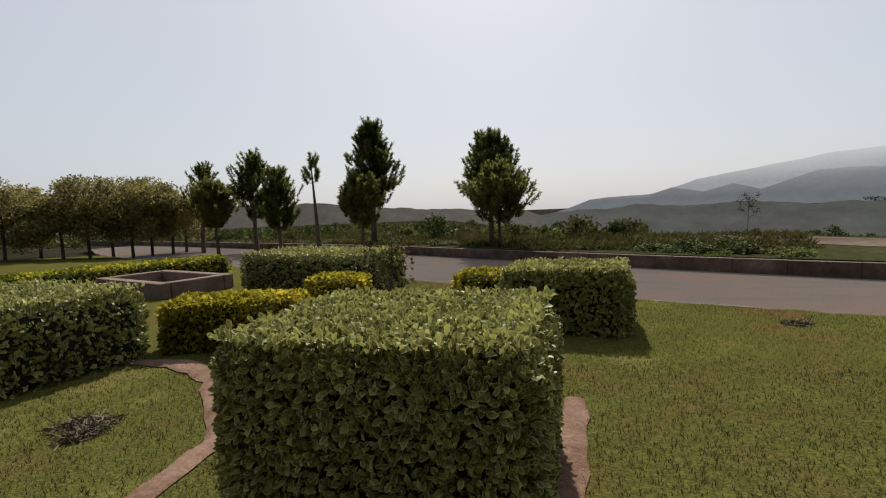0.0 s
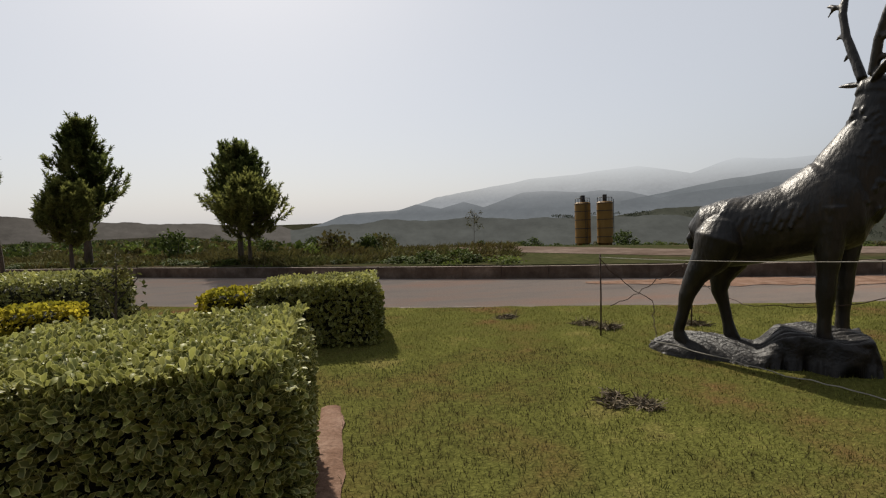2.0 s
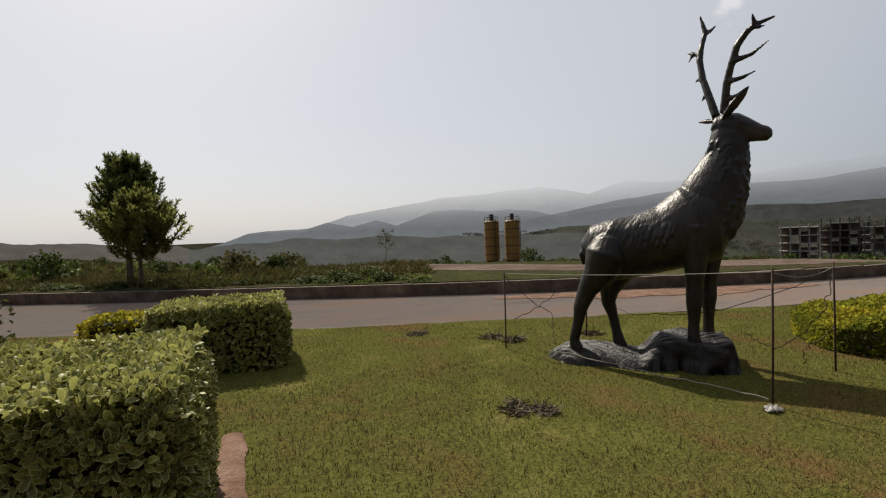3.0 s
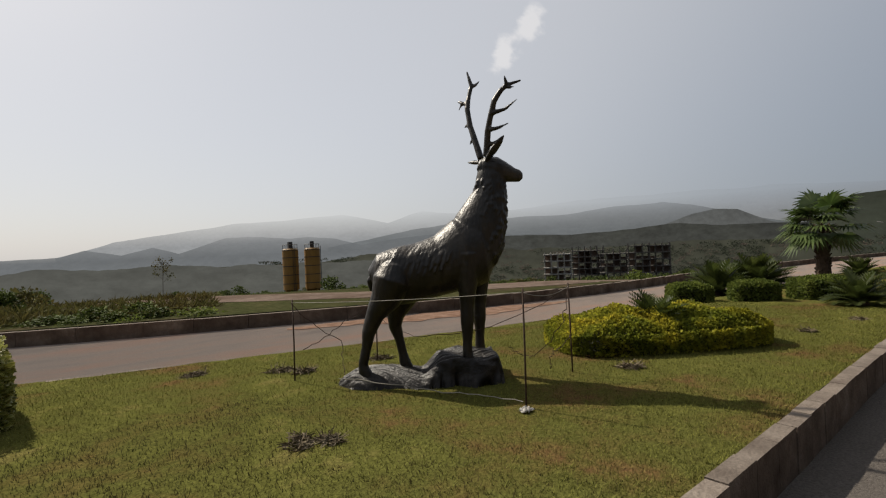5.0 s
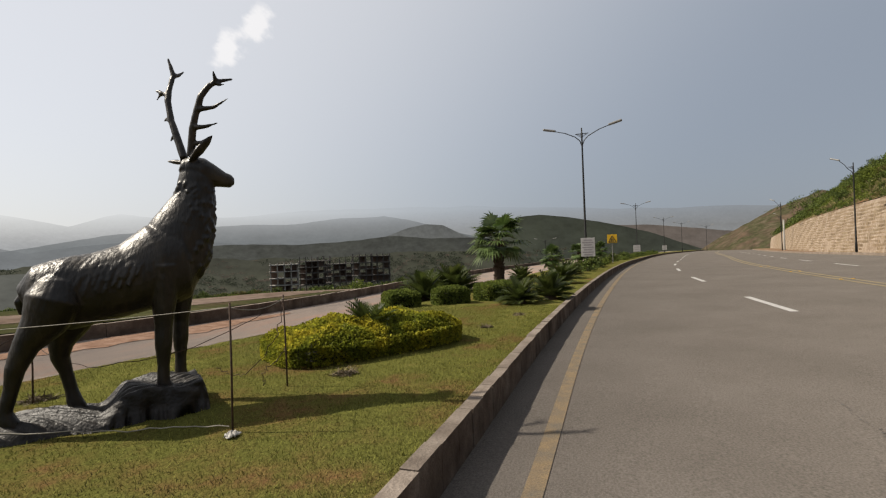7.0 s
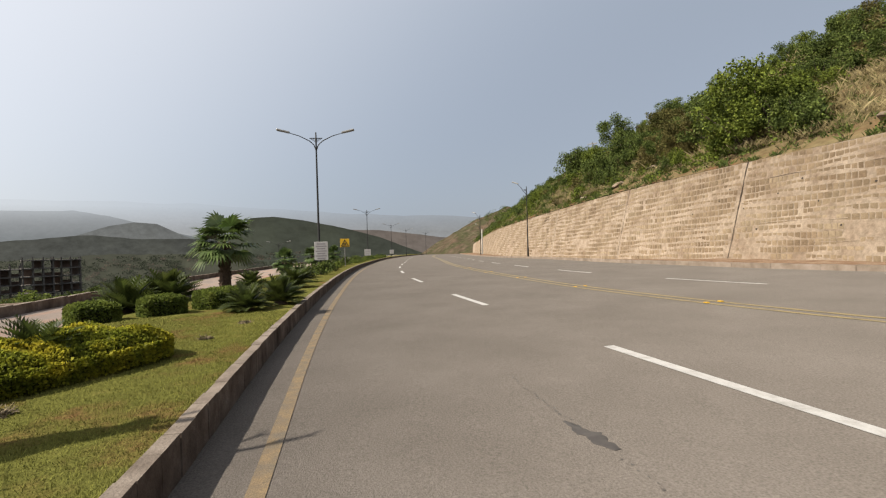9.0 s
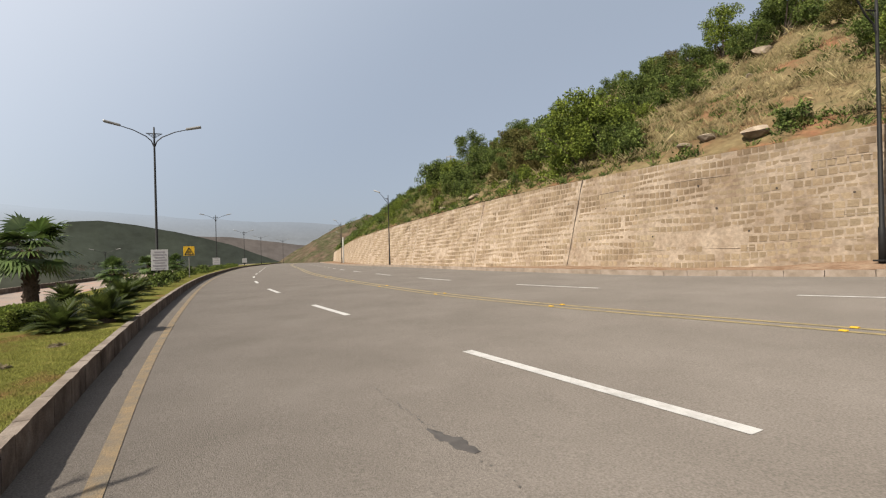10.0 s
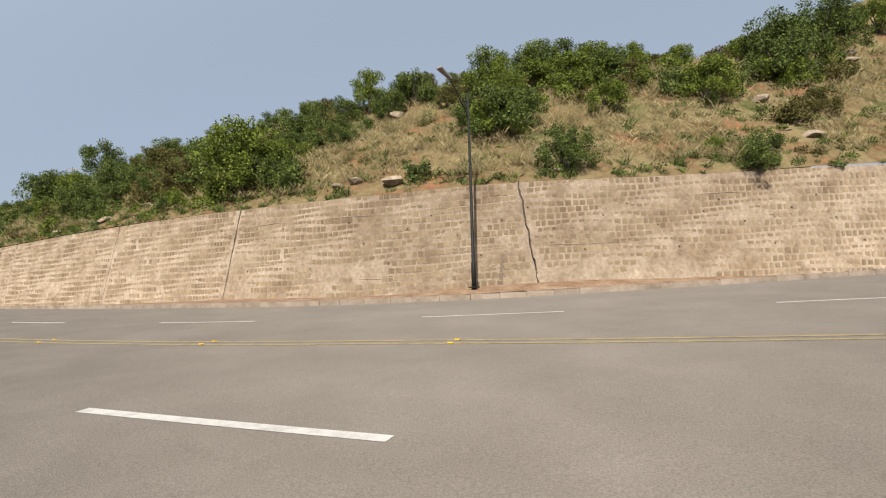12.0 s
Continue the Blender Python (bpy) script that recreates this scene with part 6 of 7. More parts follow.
# ---- grass ----
def lawn_grass():
    rng = np.random.default_rng(41)
    n = 210000
    x = rng.uniform(-4.2, 11, n)
    u = rng.uniform(0, 1, n) ** 1.25
    y = kerb_y(x) + 0.15 + u * (near_y(x) - kerb_y(x) - 0.25)
    keep = fbm(x, y, 0.8, 15.0) + 0.5 * rng.normal(0, 1, n) > -0.75
    for sp in (SOIL_A, SOIL_B):
        q = np.array(sp)
        for (x0, y0, w0), (x1, y1, w1) in zip(q, q[1:]):
            t = np.clip(((x - x0) * (x1 - x0) + (y - y0) * (y1 - y0)) / ((x1 - x0) ** 2 + (y1 - y0) ** 2), 0, 1)
            keep &= np.hypot(x - x0 - t * (x1 - x0), y - y0 - t * (y1 - y0)) > (w0 + (w1 - w0) * t) * 0.9
    x, y = x[keep], y[keep]
    n = len(x)
    b = np.stack([x, y, lawn_z(x, y) - 0.004], -1)
    a = rng.uniform(0, 2 * math.pi, n)
    h = rng.uniform(0.012, 0.034, n)
    lean = rng.uniform(0.2, 1.3, n) * h
    s = np.stack([-np.sin(a), np.cos(a), 0 * a], -1) * 0.0028
    tip = b + np.stack([np.cos(a) * lean, np.sin(a) * lean, h], -1)
    V = np.stack([b - s, b + s, tip], 1).reshape(-1, 3)
    dry = (x < 1.9 + 1.1 * fbm(x, y, 0.9, 21.0) + 0.5 * rng.normal(0, 1, n)) & (y < 4.2 + fbm(x, y, 0.7, 23.0))
    V = V.reshape(n, 3, 3)
    for name, pick, material, label in (("lawn_grass", ~dry, M_BLADE, "short mown grass blades of the lawn"), ("dry_lawn_grass", dry, M_BLADE_DRY, "drying brownish grass beside the clipped hedge")):
        k = int(pick.sum())
        tagged(new(name, mesh_of(name, V[pick].reshape(-1, 3), np.arange(3 * k).reshape(k, 3), material)), label, "grass", kind="stuff")


lawn_grass()


def grass_clump(x, y, r, seed, label="heap of dead cut grass lying on the lawn"):
    rng = np.random.default_rng(seed)
    n = 260
    r *= 0.8
    a, q = rng.uniform(0, 6.28, n), rng.uniform(0, 1, n) ** 0.7 * r
    b = np.stack([np.cos(a) * q * 1.3, np.sin(a) * q * 0.8, 0.05 * r / 0.2 * (1 - q / r) * rng.uniform(0.2, 1.2, n)], -1)
    d = rng.normal(0, 1, (n, 3)) * np.array([1, 1, 0.35])
    d /= np.linalg.norm(d, axis=1, keepdims=True)
    s = np.cross(d, rng.normal(0, 1, (n, 3)))
    s /= np.linalg.norm(s, axis=1, keepdims=True)
    ln = rng.uniform(0.03, 0.09, (n, 1))
    V = np.stack([b - s * 0.004, b + s * 0.004, b + d * ln + s * 0.003, b + d * ln - s * 0.003], 1).reshape(-1, 3)
    o = new("grass_heap", mesh_of("grass_heap", V, np.arange(4 * n).reshape(n, 4), M_CLUMP))
    o.matrix_basis = pose(x, y, float(lawn_z(np.float64(x), np.float64(y))) + 0.01, 0, 0, seed * 33)
    tagged(o, label, "grass heap", "cut grass heaps")


for i, (x, y, r) in enumerate(((1.51, 6.1, 0.16), (1.42, 3.2, 0.15), (1.58, 3.08, 0.1), (4.68, 2.54, 0.14), (2.2, 5.3, 0.18), (2.35, 5.05, 0.14), (-3.3, 2.35, 0.2), (-3.15, 2.25, 0.15), (7.9, 1.75, 0.09), (3.3, 5.0, 0.15), (9.4, 1.45, 0.12), (-4.1, 1.9, 0.12))):
    grass_clump(x, y, r, 50 + i)


# ---- rods and wire round the statue ----
RODS = [(2.12, 4.80, 1.06, 0.5), (3.0, 2.52, 1.17, 1.0), (4.15, 2.87, 1.12, -1.0), (3.22, 4.95, 0.85, 0.6)]
for x, y, h, lean in RODS:
    z = float(lawn_z(np.float64(x), np.float64(y)))
    bm = bmesh.new()
    tube(bm, [(0, 0, -0.05), (0.004, 0, (h - z) * 0.5), (0, 0, h - z)], [0.008, 0.008, 0.007], 7)
    o = part("iron_rod", bm, M_RUST, None, smooth=True)
    o.matrix_basis = pose(x, y, z, 0, lean, 0)
    tagged(o, "thin rusty iron rod driven into the lawn", "rod", "rods round the statue")


def wire(pts, r, label, sag=0.0, seed=1, wob=0.0, material=None):
    rng = random.Random(seed)
    full = []
    for a, b in zip(pts, pts[1:]):
        a, b = Vector(a), Vector(b)
        for k in range(10):
            u = k / 10
            full.append(a.lerp(b, u) + Vector((rng.uniform(-wob, wob), rng.uniform(-wob, wob), -sag * 4 * u * (1 - u) + rng.uniform(-wob, wob))))
    full.append(Vector(pts[-1]))
    bm = bmesh.new()
    tube(bm, full, [r] * len(full), 5)
    o = part("wire", bm, material or M_WIRE, None)
    return tagged(o, label, "wire", "wires round the statue")


T = [Vector((x, y, h - 0.03)) for x, y, h, l in RODS]
wire([T[0], T[1]], 0.0028, "pale wire strung between the rods in front of the statue", 0.02)
wire([T[1], T[2]], 0.003, "pale wire strung between two rods", 0.06)
wire([T[0], (2.5, 4.5, 0.62), (2.35, 4.2, 0.35)], 0.004, "loose twisted wire hanging from a rod", 0.05, 3, 0.012, M_RUST)
wire([(2.2, 4.75, 0.55), (2.6, 4.6, 0.8), (3.0, 4.7, 0.95)], 0.004, "loose twisted wire between the rods", 0.03, 4, 0.015, M_RUST)
wire([T[2], (3.9, 2.8, 0.75), (3.85, 3.1, 0.42), (3.7, 3.3, 0.5)], 0.004, "loose twisted wire hanging from a rod", 0.04, 5, 0.015, M_RUST)
wire([(4.12, 2.86, 0.6), (3.85, 2.9, 0.45), (3.9, 2.95, 0.3)], 0.004, "loose wire tangle at a rod", 0.02, 6, 0.02, M_RUST)
wire([T[3], (3.0, 3.6, 0.7), T[2]], 0.0035, "slack wire behind the statue", 0.12, 7, 0.01, M_RUST)
wire([(2.3, 4.2, 0.33), (2.75, 3.35, 0.26), (3.0, 2.55, 0.27)], 0.0045, "pale cord lying on the lawn by the plinth", -0.01, 8, 0.01)


def rag(x, y):
    rng = np.random.default_rng(8)
    g = np.linspace(-1, 1, 12)
    A, B = np.meshgrid(g, g, indexing="ij")
    Z = 0.03 + 0.075 * np.abs(fbm(A, B, 0.35, 3.0)) * (1.2 - A**2 * 0.6 - B**2 * 0.5)
    P = np.stack([A * 0.05 + 0.025 * fbm(A, B, 0.5, 1.0), B * 0.035 + 0.025 * fbm(A, B, 0.5, 2.0), Z], -1).reshape(-1, 3)
    o = new("rag", mesh_of("rag", P, sheet(12, 12), M_RAG, True))
    so = o.modifiers.new("cloth", "SOLIDIFY")
    so.thickness = 0.004
    o.matrix_basis = pose(x, y, float(lawn_z(np.float64(x), np.float64(y))) - 0.02)
    tagged(o, "crumpled white rag at the foot of a rod", "rag")


rag(2.93, 2.46)


# ---- street lamps and signs ----
def lamp_arm(bm, s, reach, z, rise):
    pts = [(0, 0, z - 0.75), (s * 0.12, 0, z - 0.42), (s * 0.35, 0, z - 0.2), (s * reach * 0.6, 0, z + rise * 0.3), (s * reach, 0, z + rise)]
    tube(bm, pts, [0.03, 0.028, 0.028, 0.024, 0.02], 6)
    tube(bm, [(0, 0, z - 0.05), (s * 0.35, 0, z - 0.05)], [0.022, 0.022], 6)
    for k in range(4):
        u = 0.06 + 0.08 * k
        tube(bm, [(s * u, 0, z - 0.06), (s * (u * 0.6 + 0.02), 0, z - 0.30 + 0.5 * u)], [0.012, 0.012], 4)


def lamp_head():
    bm = bmesh.new()
    vs = box(bm, 0, 0.72, -0.12, 0.12, -0.05, 0.06, 0.04)
    for v in bm.verts:
        if v.co.x < 0.2:
            v.co.y *= 0.55
        v.co.z += 0.02 * math.sin(v.co.x * 4)
    return bm


def street_lamp(x, y, z, H, turn, arms, label, reach=1.05, seed=0):
    th = thing("street_lamp", pose(x, y, z, 0, 0, turn), label, "street lamp", "twin street lamps" if len(arms) == 2 else "wall-side street lamps")
    bm = bmesh.new()
    tube(bm, [(0, 0, -0.2), (0, 0, 0.9), (0, 0, 0.95), (0, 0, H - 0.4), (0, 0, H + 0.12)], [0.09, 0.085, 0.065, 0.042, 0.035], 10)
    part("pole", bm, M_POLE, th, "black painted steel pole", smooth=True)
    bm = bmesh.new()
    box(bm, -0.15, 0.15, -0.15, 0.15, -0.02, 0.03, 0.008)
    part("base_plate", bm, M_POLE, th)
    for s in arms:
        bm = bmesh.new()
        lamp_arm(bm, s, reach, H - 0.15, 0.26 if len(arms) == 2 else 0.6)
        part("arm", bm, M_POLE, th)
        hd = part("lamp_head", lamp_head(), M_LAMP, th, "grey flat lamp housing")
        hd.matrix_basis = pose(s * (reach - 0.1), 0, H + (0.1 if len(arms) == 2 else 0.43), 0, -13 if len(arms) == 2 else -20, 0 if s > 0 else 180)
    return th


def across(x, f):
    return math.degrees(math.atan2(float(f(x + 0.5) - f(x - 0.5)), 1.0)) + 90


for x, y in ((28.2, 0.72), (78, -5.1), (119, -13.4), (146, -20.8), (172, -31.5)):
    street_lamp(x, y, float(lawn_z(np.float64(x), np.float64(y))) - 0.05, 7.72, across(x, kerb_y), (-1, 1), "tall black twin-armed street lamp on the planted median", 1.5)
for x, y, zz in ((6.36, -17.3, 0.88), (47.0, -19.2, -0.10), (88, -26.5, -0.45), (128, -38.4, -1.0)):
    street_lamp(x, y, zz, 7.1, across(x, far_y) - 38, (1,), "tall black single-armed street lamp below the retaining wall", 1.0)
for x, y in ((60, 12), (95, 10)):
    street_lamp(x, y, float(valley_z(np.float64(x), np.float64(y))) - 0.1, 7.0, across(x, side_y), (-1, 1), "distant black twin-armed street lamp along the service road", 1.6)


def marker_pole(x, y, z, h, material, label):
    th = thing("marker_pole", pose(x, y, z), label, "pole", "poles at the far end of the wall")
    bm = bmesh.new()
    tube(bm, [(0, 0, -0.3), (0, 0, 0.3), (0, 0, h)], [0.17, 0.16, 0.12], 10)
    part("shaft", bm, material, th, smooth=True)
    bm = bmesh.new()
    tube(bm, [(0, 0, h), (0, 0, h + 0.12)], [0.15, 0.06], 10)
    part("cap", bm, material, th)


marker_pole(97.2, -29.6, -1.06, 5.3, M_CONC_W, "pale concrete pole at the foot of the retaining wall")
marker_pole(183.9, -49.3, -2.11, 8.7, M_POLE, "dark steel pole at the foot of the retaining wall")


def notice_board(x, y, w, h, z0, label, bars):
    z = float(lawn_z(np.float64(x), np.float64(y)))
    th = thing("notice_board", pose(x, y, z, 0, 0, -90), label, "sign", "median notice boards")
    bm = bmesh.new()
    box(bm, -w / 2, w / 2, -0.02, 0.02, z0, z0 + h, 0.006)
    face = part("board", bm, M_SIGN, th)
    for sx in (-w * 0.3, w * 0.3):
        bm = bmesh.new()
        tube(bm, [(sx, 0.04, -0.1), (sx, 0.04, z0 + h * 0.8)], [0.02, 0.02], 6)
        part("leg", bm, M_POLE, th)
    for k in range(bars):
        bm = bmesh.new()
        ww = w * (0.8 if k % 2 else 0.6) * 0.5
        zz = z0 + h * (0.88 - 0.78 * k / max(1, bars - 1))
        box(bm, -ww, ww, -0.026, -0.021, zz - h * 0.028, zz + h * 0.028)
        part("text_bar", bm, M_INK, face)
    return th


notice_board(27.6, 0.60, 0.72, 1.0, 0.75, "faded white notice board with dark lines in front of the lamp", 7)
notice_board(77, -5.0, 0.95, 1.0, 0.6, "small faded white notice board in the median", 4)
notice_board(118, -13.3, 0.95, 1.0, 0.6, "small faded white notice board in the median", 4)


def warning_sign(x, y):
    z = float(lawn_z(np.float64(x), np.float64(y)))
    th = thing("warning_sign", pose(x, y, z, 0, 0, -92), "square yellow road warning sign with a black-edged triangle", "road sign")
    bm = bmesh.new()
    tube(bm, [(0, 0.03, -0.1), (0, 0.03, 2.2)], [0.03, 0.03], 8)
    part("post", bm, M_LAMP, th)
    bm = bmesh.new()
    box(bm, -0.36, 0.36, -0.012, 0.012, 1.55, 2.22, 0.004)
    plate = part("plate", bm, M_WARN, th, "yellow square plate")
    bm = bmesh.new()
    P = [Vector((-0.28, -0.02, 1.63)), Vector((0.28, -0.02, 1.63)), Vector((0, -0.02, 2.13))]
    for a, b in zip(P, P[1:] + P[:1]):
        tube(bm, [a, b], [0.025, 0.025], 5)
    part("triangle", bm, M_BLACK, plate)
    for s in (-0.06, 0.06):
        bm = bmesh.new()
        box(bm, s - 0.03, s + 0.03, -0.024, -0.016, 1.70, 1.88)
        part("symbol_bar", bm, M_BLACK, plate)


warning_sign(40.5, -0.9)


# ---- far structures ----
def silo(x, y, seed):
    th = thing("cement_silo", pose(x, y, -6.0, 0, 0, seed * 70), "tall ochre-painted cement silo on dark steel legs", "silo", "pair of silos")
    bm = bmesh.new()
    tube(bm, [(0, 0, 0.6), (0, 0, 0.65), (0, 0, 8.9), (0, 0, 9.2)], [1.5, 1.62, 1.62, 1.3], 24)
    part("body", bm, M_SILO, th)
    bm = bmesh.new()
    tube(bm, [(0, 0, -0.9), (0, 0, 0.6)], [0.3, 1.45], 16)
    part("hopper", bm, M_SILO, th)
    for zz in (1.9, 3.7, 5.5, 7.3, 8.85):
        bm = bmesh.new()
        tube(bm, [(0, 0, zz - 0.07), (0, 0, zz + 0.07)], [1.67, 1.67], 24)
        part("hoop", bm, M_SILO_D, th, "dark steel seam ring")
    for k in range(4):
        a = k * math.pi / 2 + 0.4
        bm = bmesh.new()
        tube(bm, [(1.45 * math.cos(a), 1.45 * math.sin(a), -1.5), (1.45 * math.cos(a), 1.45 * math.sin(a), 2)], [0.14, 0.14], 6)
        part("leg", bm, M_SILO, th)
    bm = bmesh.new()
    for k in range(10):
        a = k * math.pi / 5
        tube(bm, [(1.5 * math.cos(a), 1.5 * math.sin(a), 9.0), (1.5 * math.cos(a), 1.5 * math.sin(a), 10.0)], [0.035, 0.035], 4)
        b = a + math.pi / 5
        tube(bm, [(1.5 * math.cos(a), 1.5 * math.sin(a), 10.0), (1.5 * math.cos(b), 1.5 * math.sin(b), 10.0)], [0.035, 0.035], 4)
    part("top_rail", bm, M_SILO_D, th)
    bm = bmesh.new()
    box(bm, -0.4, 0.4, -0.4, 0.4, 9.1, 10.6, 0.05)
    part("filter_box", bm, M_SILO_D, th)
    bm = bmesh.new()
    for s in (-0.2, 0.2):
        tube(bm, [(s, -1.75, -1), (s, -1.75, 9.6)], [0.04, 0.04], 4)
    for k in range(24):
        tube(bm, [(-0.2, -1.75, -0.8 + 0.42 * k), (0.2, -1.75, -0.8 + 0.42 * k)], [0.025, 0.025], 4)
    part("ladder", bm, M_SILO_D, th)


for i, az in enumerate((-24.05, -26.4)):
    x, y = polar(az, 108)
    silo(x, y, i)


def frame_building(az, d, turn, nx, ny, storeys, bay, material, label, z0, raised=0.0):
    """A bare concrete frame: slabs, columns, some block walls, and starter columns above the last slab."""
    x, y = polar(az, d)
    th = thing("unfinished_building", pose(x, y, z0, 0, 0, turn), label, "building", "unfinished concrete blocks")
    rng = random.Random(int(-az * 10))
    W, D, h = nx * bay, ny * bay, 3.0
    for s in range(storeys + 1):
        bm = bmesh.new()
        box(bm, -W / 2 - 0.5, W / 2 + 0.5, -D / 2 - 0.5, D / 2 + 0.5, s * h - 0.38, s * h)
        part("floor_slab", bm, material, th)
    col = bpy.data.meshes.new("column")
    bm = bmesh.new()
    box(bm, -0.2, 0.2, -0.2, 0.2, 0, 1)
    bm.to_mesh(col)
    bm.free()
    col.materials.append(material)
    for i in range(nx + 1):
        for j in range(ny + 1):
            o = part("column", col, None, th)
            o.matrix_basis = Matrix.Translation((-W / 2 + i * bay, -D / 2 + j * bay, -6)) @ Matrix.Diagonal((1, 1, storeys * h + 6 + raised * rng.choice([0.2, 0.6, 1.0, 1.0]), 1))
    for s in range(storeys):
        for i in range(nx):
            for j in (1, ny):
                if rng.random() < (0.12 if j == 1 else 0.85):
                    bm = bmesh.new()
                    yy = -D / 2 + j * bay
                    box(bm, -W / 2 + i * bay + 0.25, -W / 2 + (i + 1) * bay - 0.25, yy - 0.12, yy + 0.12, s * h, s * h + rng.choice([1.1, 2.6, 2.6]))
                    part("infill_wall", bm, M_BRICK, th, "brown block infill wall")


frame_building(-54.3, 232, -52, 4, 2, 4, 2.9, M_CONC_W, "pale concrete frame of an unfinished block", -14.6, 0.8)
frame_building(-57.6, 262, -56, 5, 3, 4, 3.0, M_CONC, "grey concrete frame with bare columns standing above its top slab", -13.9, 2.2)
frame_building(-60.3, 250, -58, 4, 2, 3, 3.0, M_CONC, "low grey concrete frame of an unfinished block", -12.6, 2.2)
frame_building(-62.9, 236, -60, 3, 2, 4, 2.9, M_CONC, "dark concrete frame of an unfinished tower", -12.2, 1.0)
frame_building(-64.9, 240, -62, 3, 2, 4, 2.9, M_CONC, "dark concrete frame of an unfinished block", -12.4, 1.0)


def utility_pole(az, d, z, h):
    x, y = polar(az, d)
    th = thing("utility_pole", pose(x, y, z, 0, 0, 40), "thin utility pole with crossarm on the ridge", "utility pole", "ridge poles")
    bm = bmesh.new()
    tube(bm, [(0, 0, -3), (0, 0, h)], [0.12, 0.08], 6)
    part("pole", bm, M_LAMP, th)
    bm = bmesh.new()
    box(bm, -0.9, 0.9, -0.05, 0.05, h - 0.4, h - 0.25)
    part("crossarm", bm, M_LAMP, th)


for az, d, z, h in ((-119.5, 95, 14, 5.5), (-122.5, 80, 14.2, 4.5), (-118.0, 110, 13.5, 5.5)):
    utility_pole(az, d, z, h)


def cloud_puff():
    """A small cumulus plume, so far behind the valley that it never shifts: a soft-edged backdrop."""
    m = bpy.data.materials.new("cloud_vapour")
    m.use_nodes = True
    n, l = m.node_tree.nodes, m.node_tree.links
    n.remove(n["Principled BSDF"])
    em, tp = n.new("ShaderNodeEmission"), n.new("ShaderNodeBsdfTransparent")
    em.inputs[0].default_value, em.inputs[1].default_value = (1.0, 0.97, 0.95, 1), 0.80
    uv = n.new("ShaderNodeUVMap")
    no = n.new("ShaderNodeTexNoise")
    no.inputs["Scale"].default_value, no.inputs["Detail"].default_value, no.inputs["Roughness"].default_value = 2.6, 5, 0.5
    st = n.new("ShaderNodeMapping")
    st.inputs["Scale"].default_value = (1.0, 2.2, 1.0)
    l.new(uv.outputs[0], st.inputs[0])
    l.new(st.outputs[0], no.inputs["Vector"])
    gr = n.new("ShaderNodeTexGradient")
    gr.gradient_type = "SPHERICAL"
    mp = n.new("ShaderNodeMapping")
    mp.vector_type = "POINT"
    mp.inputs["Location"].default_value, mp.inputs["Scale"].default_value = (-1.0, -1.0, 0), (2.0, 2.0, 2.0)
    l.new(uv.outputs[0], mp.inputs[0])
    l.new(mp.outputs[0], gr.inputs[0])
    su = n.new("ShaderNodeMath")
    su.operation = "MULTIPLY_ADD"
    su.inputs[1].default_value = 1.5
    l.new(no.outputs["Fac"], su.inputs[0])
    l.new(gr.outputs["Fac"], su.inputs[2])
    mr = n.new("ShaderNodeMapRange")
    mr.interpolation_type = "SMOOTHSTEP"
    mr.inputs["From Min"].default_value, mr.inputs["From Max"].default_value = 1.0, 1.5
    mr.inputs["To Max"].default_value = 0.42
    l.new(su.outputs[0], mr.inputs["Value"])
    mu = n.new("ShaderNodeMath")
    mu.operation = "MULTIPLY"
    cl = n.new("ShaderNodeMapRange")
    cl.inputs["From Max"].default_value = 0.5
    l.new(gr.outputs["Fac"], cl.inputs["Value"])
    l.new(mr.outputs[0], mu.inputs[0])
    l.new(cl.outputs[0], mu.inputs[1])
    ms = n.new("ShaderNodeMixShader")
    l.new(mu.outputs[0], ms.inputs[0])
    l.new(tp.outputs[0], ms.inputs[1])
    l.new(em.outputs[0], ms.inputs[2])
    l.new(ms.outputs[0], n["Material Output"].inputs[0])
    for (a0, e0, a1, e1, w) in CLOUDS:
        D = 4200
        P0 = Vector((*polar(a0, D), 1.5 + D * math.tan(radians(e0))))
        P1 = Vector((*polar(a1, D), 1.5 + D * math.tan(radians(e1))))
        side = (P1 - P0).cross(P0).normalized() * D * math.tan(radians(w))
        V = [P0 - side, P0 + side, P1 + side, P1 - side]
        me = mesh_of("backdrop_cloud", np.array([tuple(v) for v in V]), np.array([[0, 1, 2, 3]]), m, False, np.array([(0, 0), (1, 0), (1, 1), (0, 1)]))
        o = new("backdrop_cloud", me)
        o.visible_shadow = False
        tagged(o, "small white cumulus plume in the hazy sky", "cloud", kind="structure")


cloud_puff()


# ---- hillside scrub ----
def hill_scrub(name, count, material, label, seed, x0, x1, size, leaf, dens):
    """Low bushes too many to count, as one mesh of small leaves."""
    rng = np.random.default_rng(seed)
    x = rng.uniform(x0, x1, count)
    off = rng.uniform(0, 1, count) ** 1.2 * 20
    keep = fbm(x, off, 4.0, seed * 1.1) + dens > rng.uniform(-0.6, 0.6, count)
    x, off = x[keep], off[keep]
    y = wall_y(x) - 0.9 - off
    c = np.stack([x, y, hill_z(x, y)], -1)
    n = 150
    r = rng.uniform(0.5, 1.25, len(x)) * size
    k = np.repeat(np.arange(len(x)), n)
    d = rng.normal(0, 1, (len(k), 3))
    d /= np.linalg.norm(d, axis=1, keepdims=True)
    d[:, 2] = np.abs(d[:, 2])
    P = c[k] + d * (r[k] * rng.uniform(0.35, 1.1, len(k)))[:, None] * np.array([1.1, 1.1, 0.9])
    v, f = leaf_cloud(P, d, leaf, rng, 0.8, 0.42)
    tagged(new(name, mesh_of(name, v, f, material)), label, "scrub", kind="stuff")


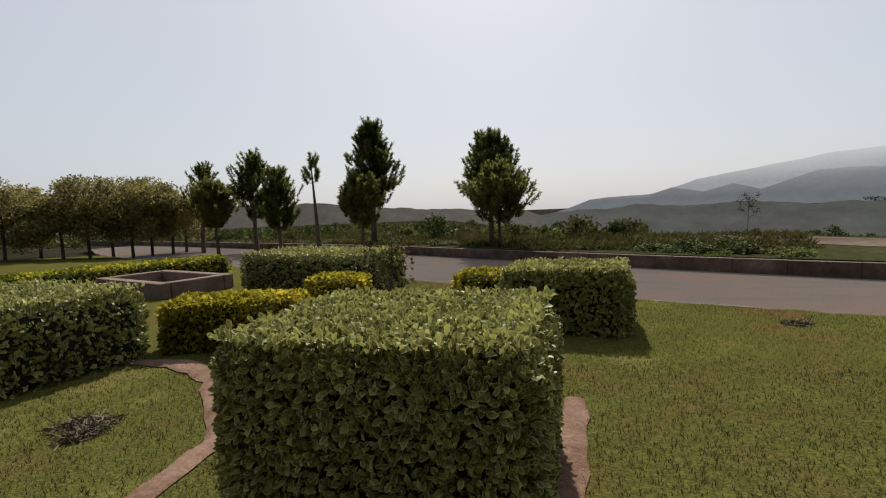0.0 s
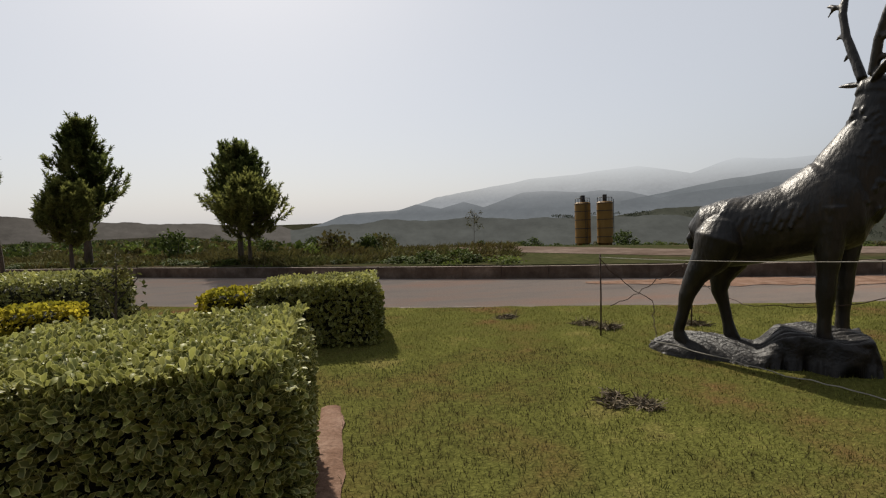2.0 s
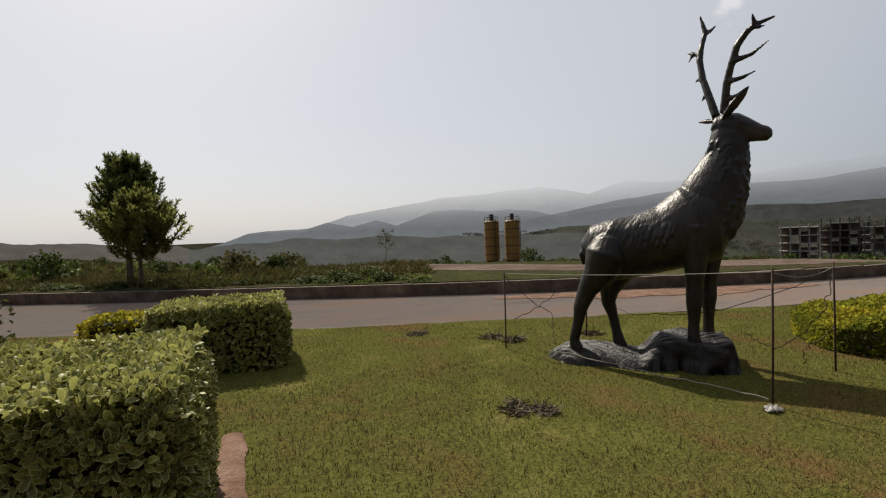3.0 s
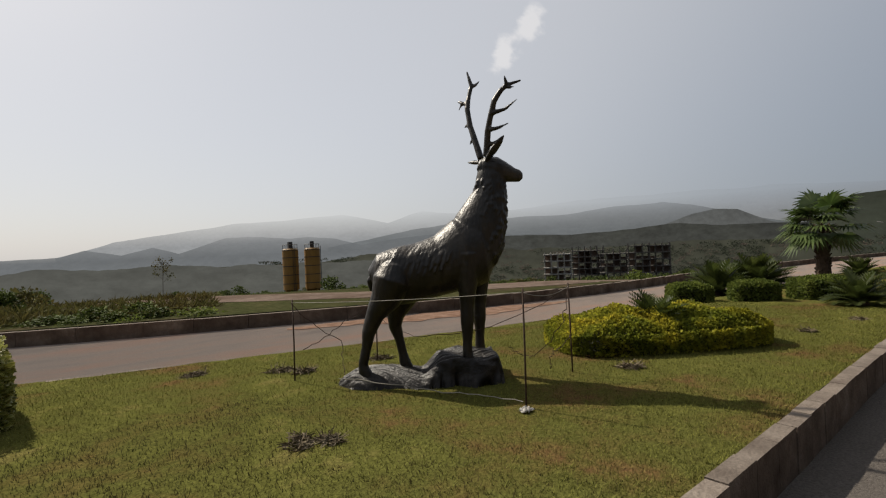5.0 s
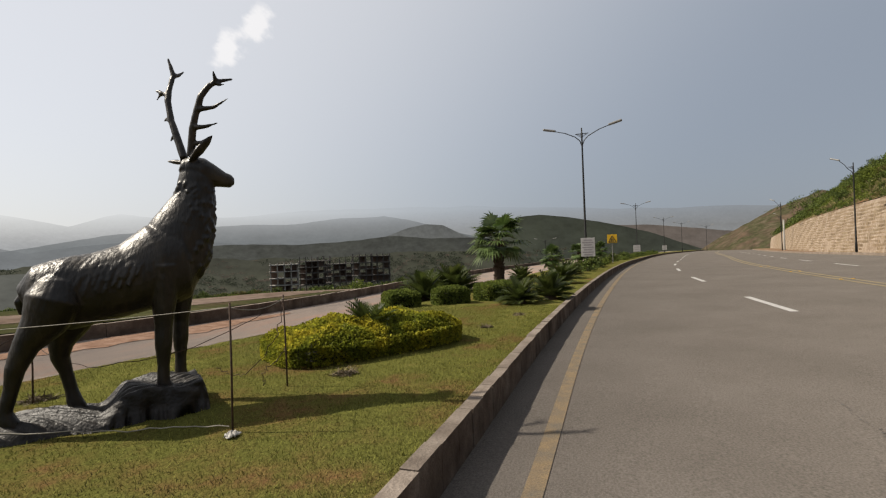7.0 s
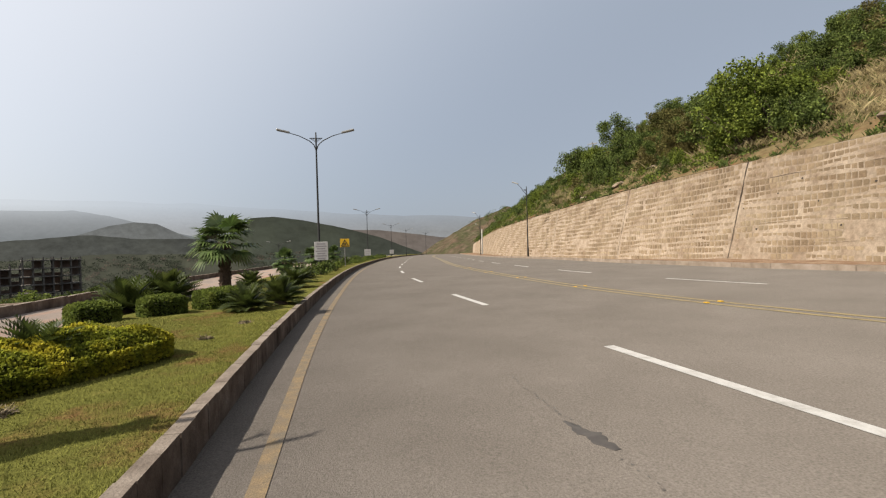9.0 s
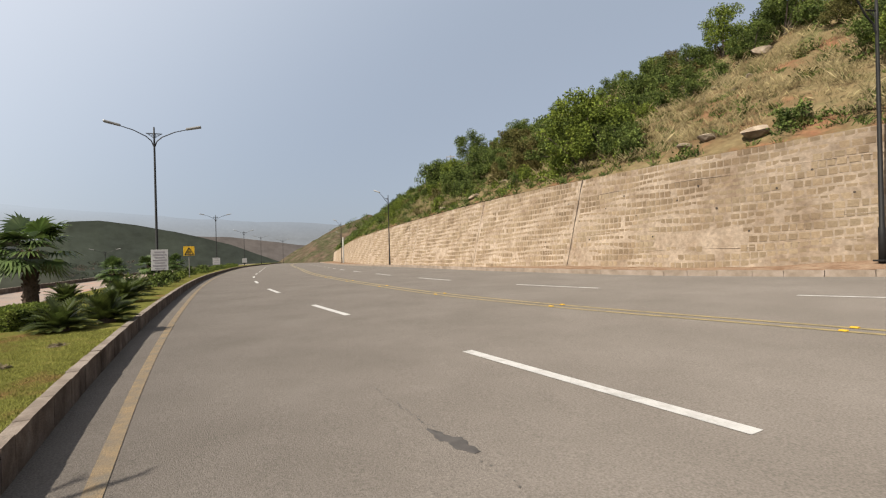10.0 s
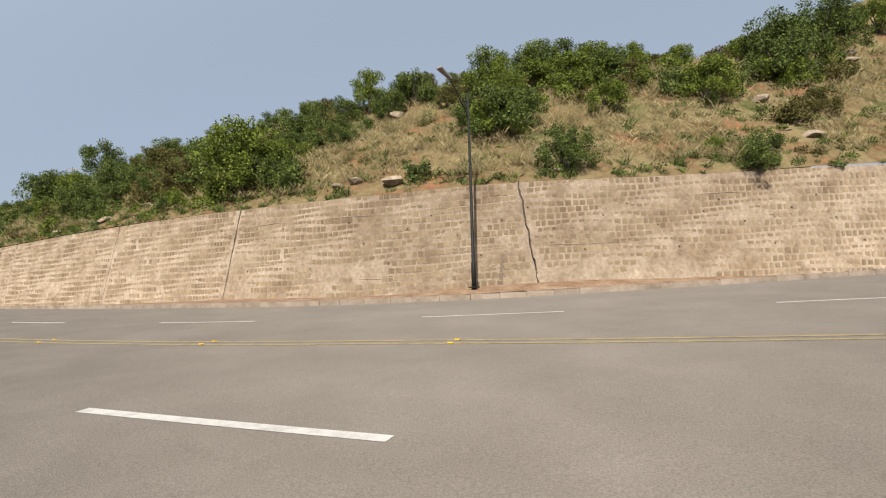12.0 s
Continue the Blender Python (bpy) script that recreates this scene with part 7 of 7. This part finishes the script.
hill_scrub("hill_scrub", 760, M_BUSH2, "low green scrub covering the hillside", 3, -14, 110, 0.5, 0.09, 0.1)
hill_scrub("hill_scrub_brown", 320, M_BUSH3, "low drying brown scrub on the hillside", 4, -14, 90, 0.45, 0.09, 0.0)
hill_scrub("hill_scrub_far", 420, M_BUSH2, "green scrub on the far end of the hillside", 6, 80, 150, 1.0, 0.2, 0.3)
hill_scrub("hill_scrub_thick", 460, M_BUSH, "thick bright scrub on the lower hillside", 5, 17, 120, 0.8, 0.11, 0.4)


def spur_scrub():
    """Scattered bushes on the spur past the bend."""
    rng = np.random.default_rng(8)
    a, b = rng.uniform(-0.8, 0.6, 240), rng.uniform(-0.8, 0.35, 240)
    c = np.stack([183 + a * 60, -66 + b * 34, -4 + 19.5 * np.clip(1 - np.hypot(a, b), 0, 1) ** 0.8], -1)
    k = np.repeat(np.arange(240), 110)
    d = rng.normal(0, 1, (len(k), 3))
    d /= np.linalg.norm(d, axis=1, keepdims=True)
    P = c[k] + d * (rng.uniform(0.6, 1.7, 240)[k] * rng.uniform(0.4, 1.1, len(k)))[:, None]
    v, f = leaf_cloud(P, d, 0.3, rng, 0.8, 0.42)
    tagged(new("spur_scrub", mesh_of("spur_scrub", v, f, M_BUSH2)), "scattered green scrub on the brown spur", "scrub", kind="stuff")


spur_scrub()


def far_scrub(name, count, a0, a1, d0, d1, material, label, seed, size):
    """Scrub too far and too thick to count, on the valley side."""
    rng = np.random.default_rng(seed)
    a, d = np.radians(rng.uniform(a0, a1, count)), d0 + (d1 - d0) * rng.random(count) ** 1.3
    x, y = -np.sin(a) * d, np.cos(a) * d
    off = y - side_y(np.clip(x, -40, 200))
    keep = (off > 5) & (fbm(x, y, 30, seed * 1.0) > -0.25)
    x, y, d, off = x[keep], y[keep], d[keep], off[keep]
    c = np.stack([x, y, valley_z(x, y) - 0.2 - 0.3 * (off > 55)], -1)
    k = np.repeat(np.arange(len(x)), 60)
    n = rng.normal(0, 1, (len(k), 3))
    n /= np.linalg.norm(n, axis=1, keepdims=True)
    n[:, 2] = np.abs(n[:, 2])
    r = rng.uniform(0.35, 1.0, len(x)) * size * (1 + d / 160)
    P = c[k] + n * (r[k] * rng.uniform(0.4, 1.1, len(k)))[:, None] * np.array([1.3, 1.3, 0.75])
    v, f = leaf_cloud(P, n, 0.42 * size, rng, 0.8, 0.45)
    tagged(new(name, mesh_of(name, v, f, material)), label, "scrub", kind="stuff")


far_scrub("verge_scrub", 900, 2, 64, 24, 190, M_BUSH2, "rough green scrub past the service road", 31, 0.8)
far_scrub("verge_scrub_brown", 500, 0, 64, 22, 170, M_BUSH3, "drying brown scrub past the service road", 32, 0.7)
far_scrub("valley_scrub", 1100, -92, -8, 90, 400, M_BUSH2, "dark green scrub covering the valley side", 33, 1.0)


# ---- sapling ----
def sapling(x, y, h, name, label, z=None, seed=1):
    rng = np.random.default_rng(seed)
    z = float(lawn_z(np.float64(x), np.float64(y))) if z is None else z
    th = thing(name, pose(x, y, z), label, "sapling")
    bm = bmesh.new()
    tube(bm, [(0, 0, -0.05), (0.02, 0, h * 0.5), (0.05, 0.02, h)], [0.014, 0.011, 0.005], 6)
    tips = []
    for k in range(7):
        a = k * 2.4
        u = h * (0.4 + 0.08 * k)
        t = (0.02 + math.cos(a) * 0.28 * h / 1.2, math.sin(a) * 0.28 * h / 1.2, u + 0.25 * h / 1.2)
        tube(bm, [(0.02, 0, u), t], [0.007, 0.003], 4)
        tips.append(t)
    part("stem", bm, M_BARK, th)
    T2 = np.repeat(np.array(tips + [(0.05, 0.02, h)]), 40, 0)
    P = T2 * (1 - 0.5 * rng.random((len(T2), 1)) * np.array([1, 1, 0.35])) + rng.normal(0, 0.035 * h, (len(T2), 3))
    v, f = leaf_cloud(P, rng.normal(0, 1, P.shape), 0.045 * h, rng, 0.8, 0.3)
    part("foliage", mesh_of("foliage", v, f, M_BUSH3), None, th)


sapling(-2.35, 4.75, 0.95, "sapling", "thin leafy sapling among the golden bushes", None, 2)
sapling(*polar(-11.5, 24), 1.6, "sapling", "thin young tree on the far verge", 0.0, 3)
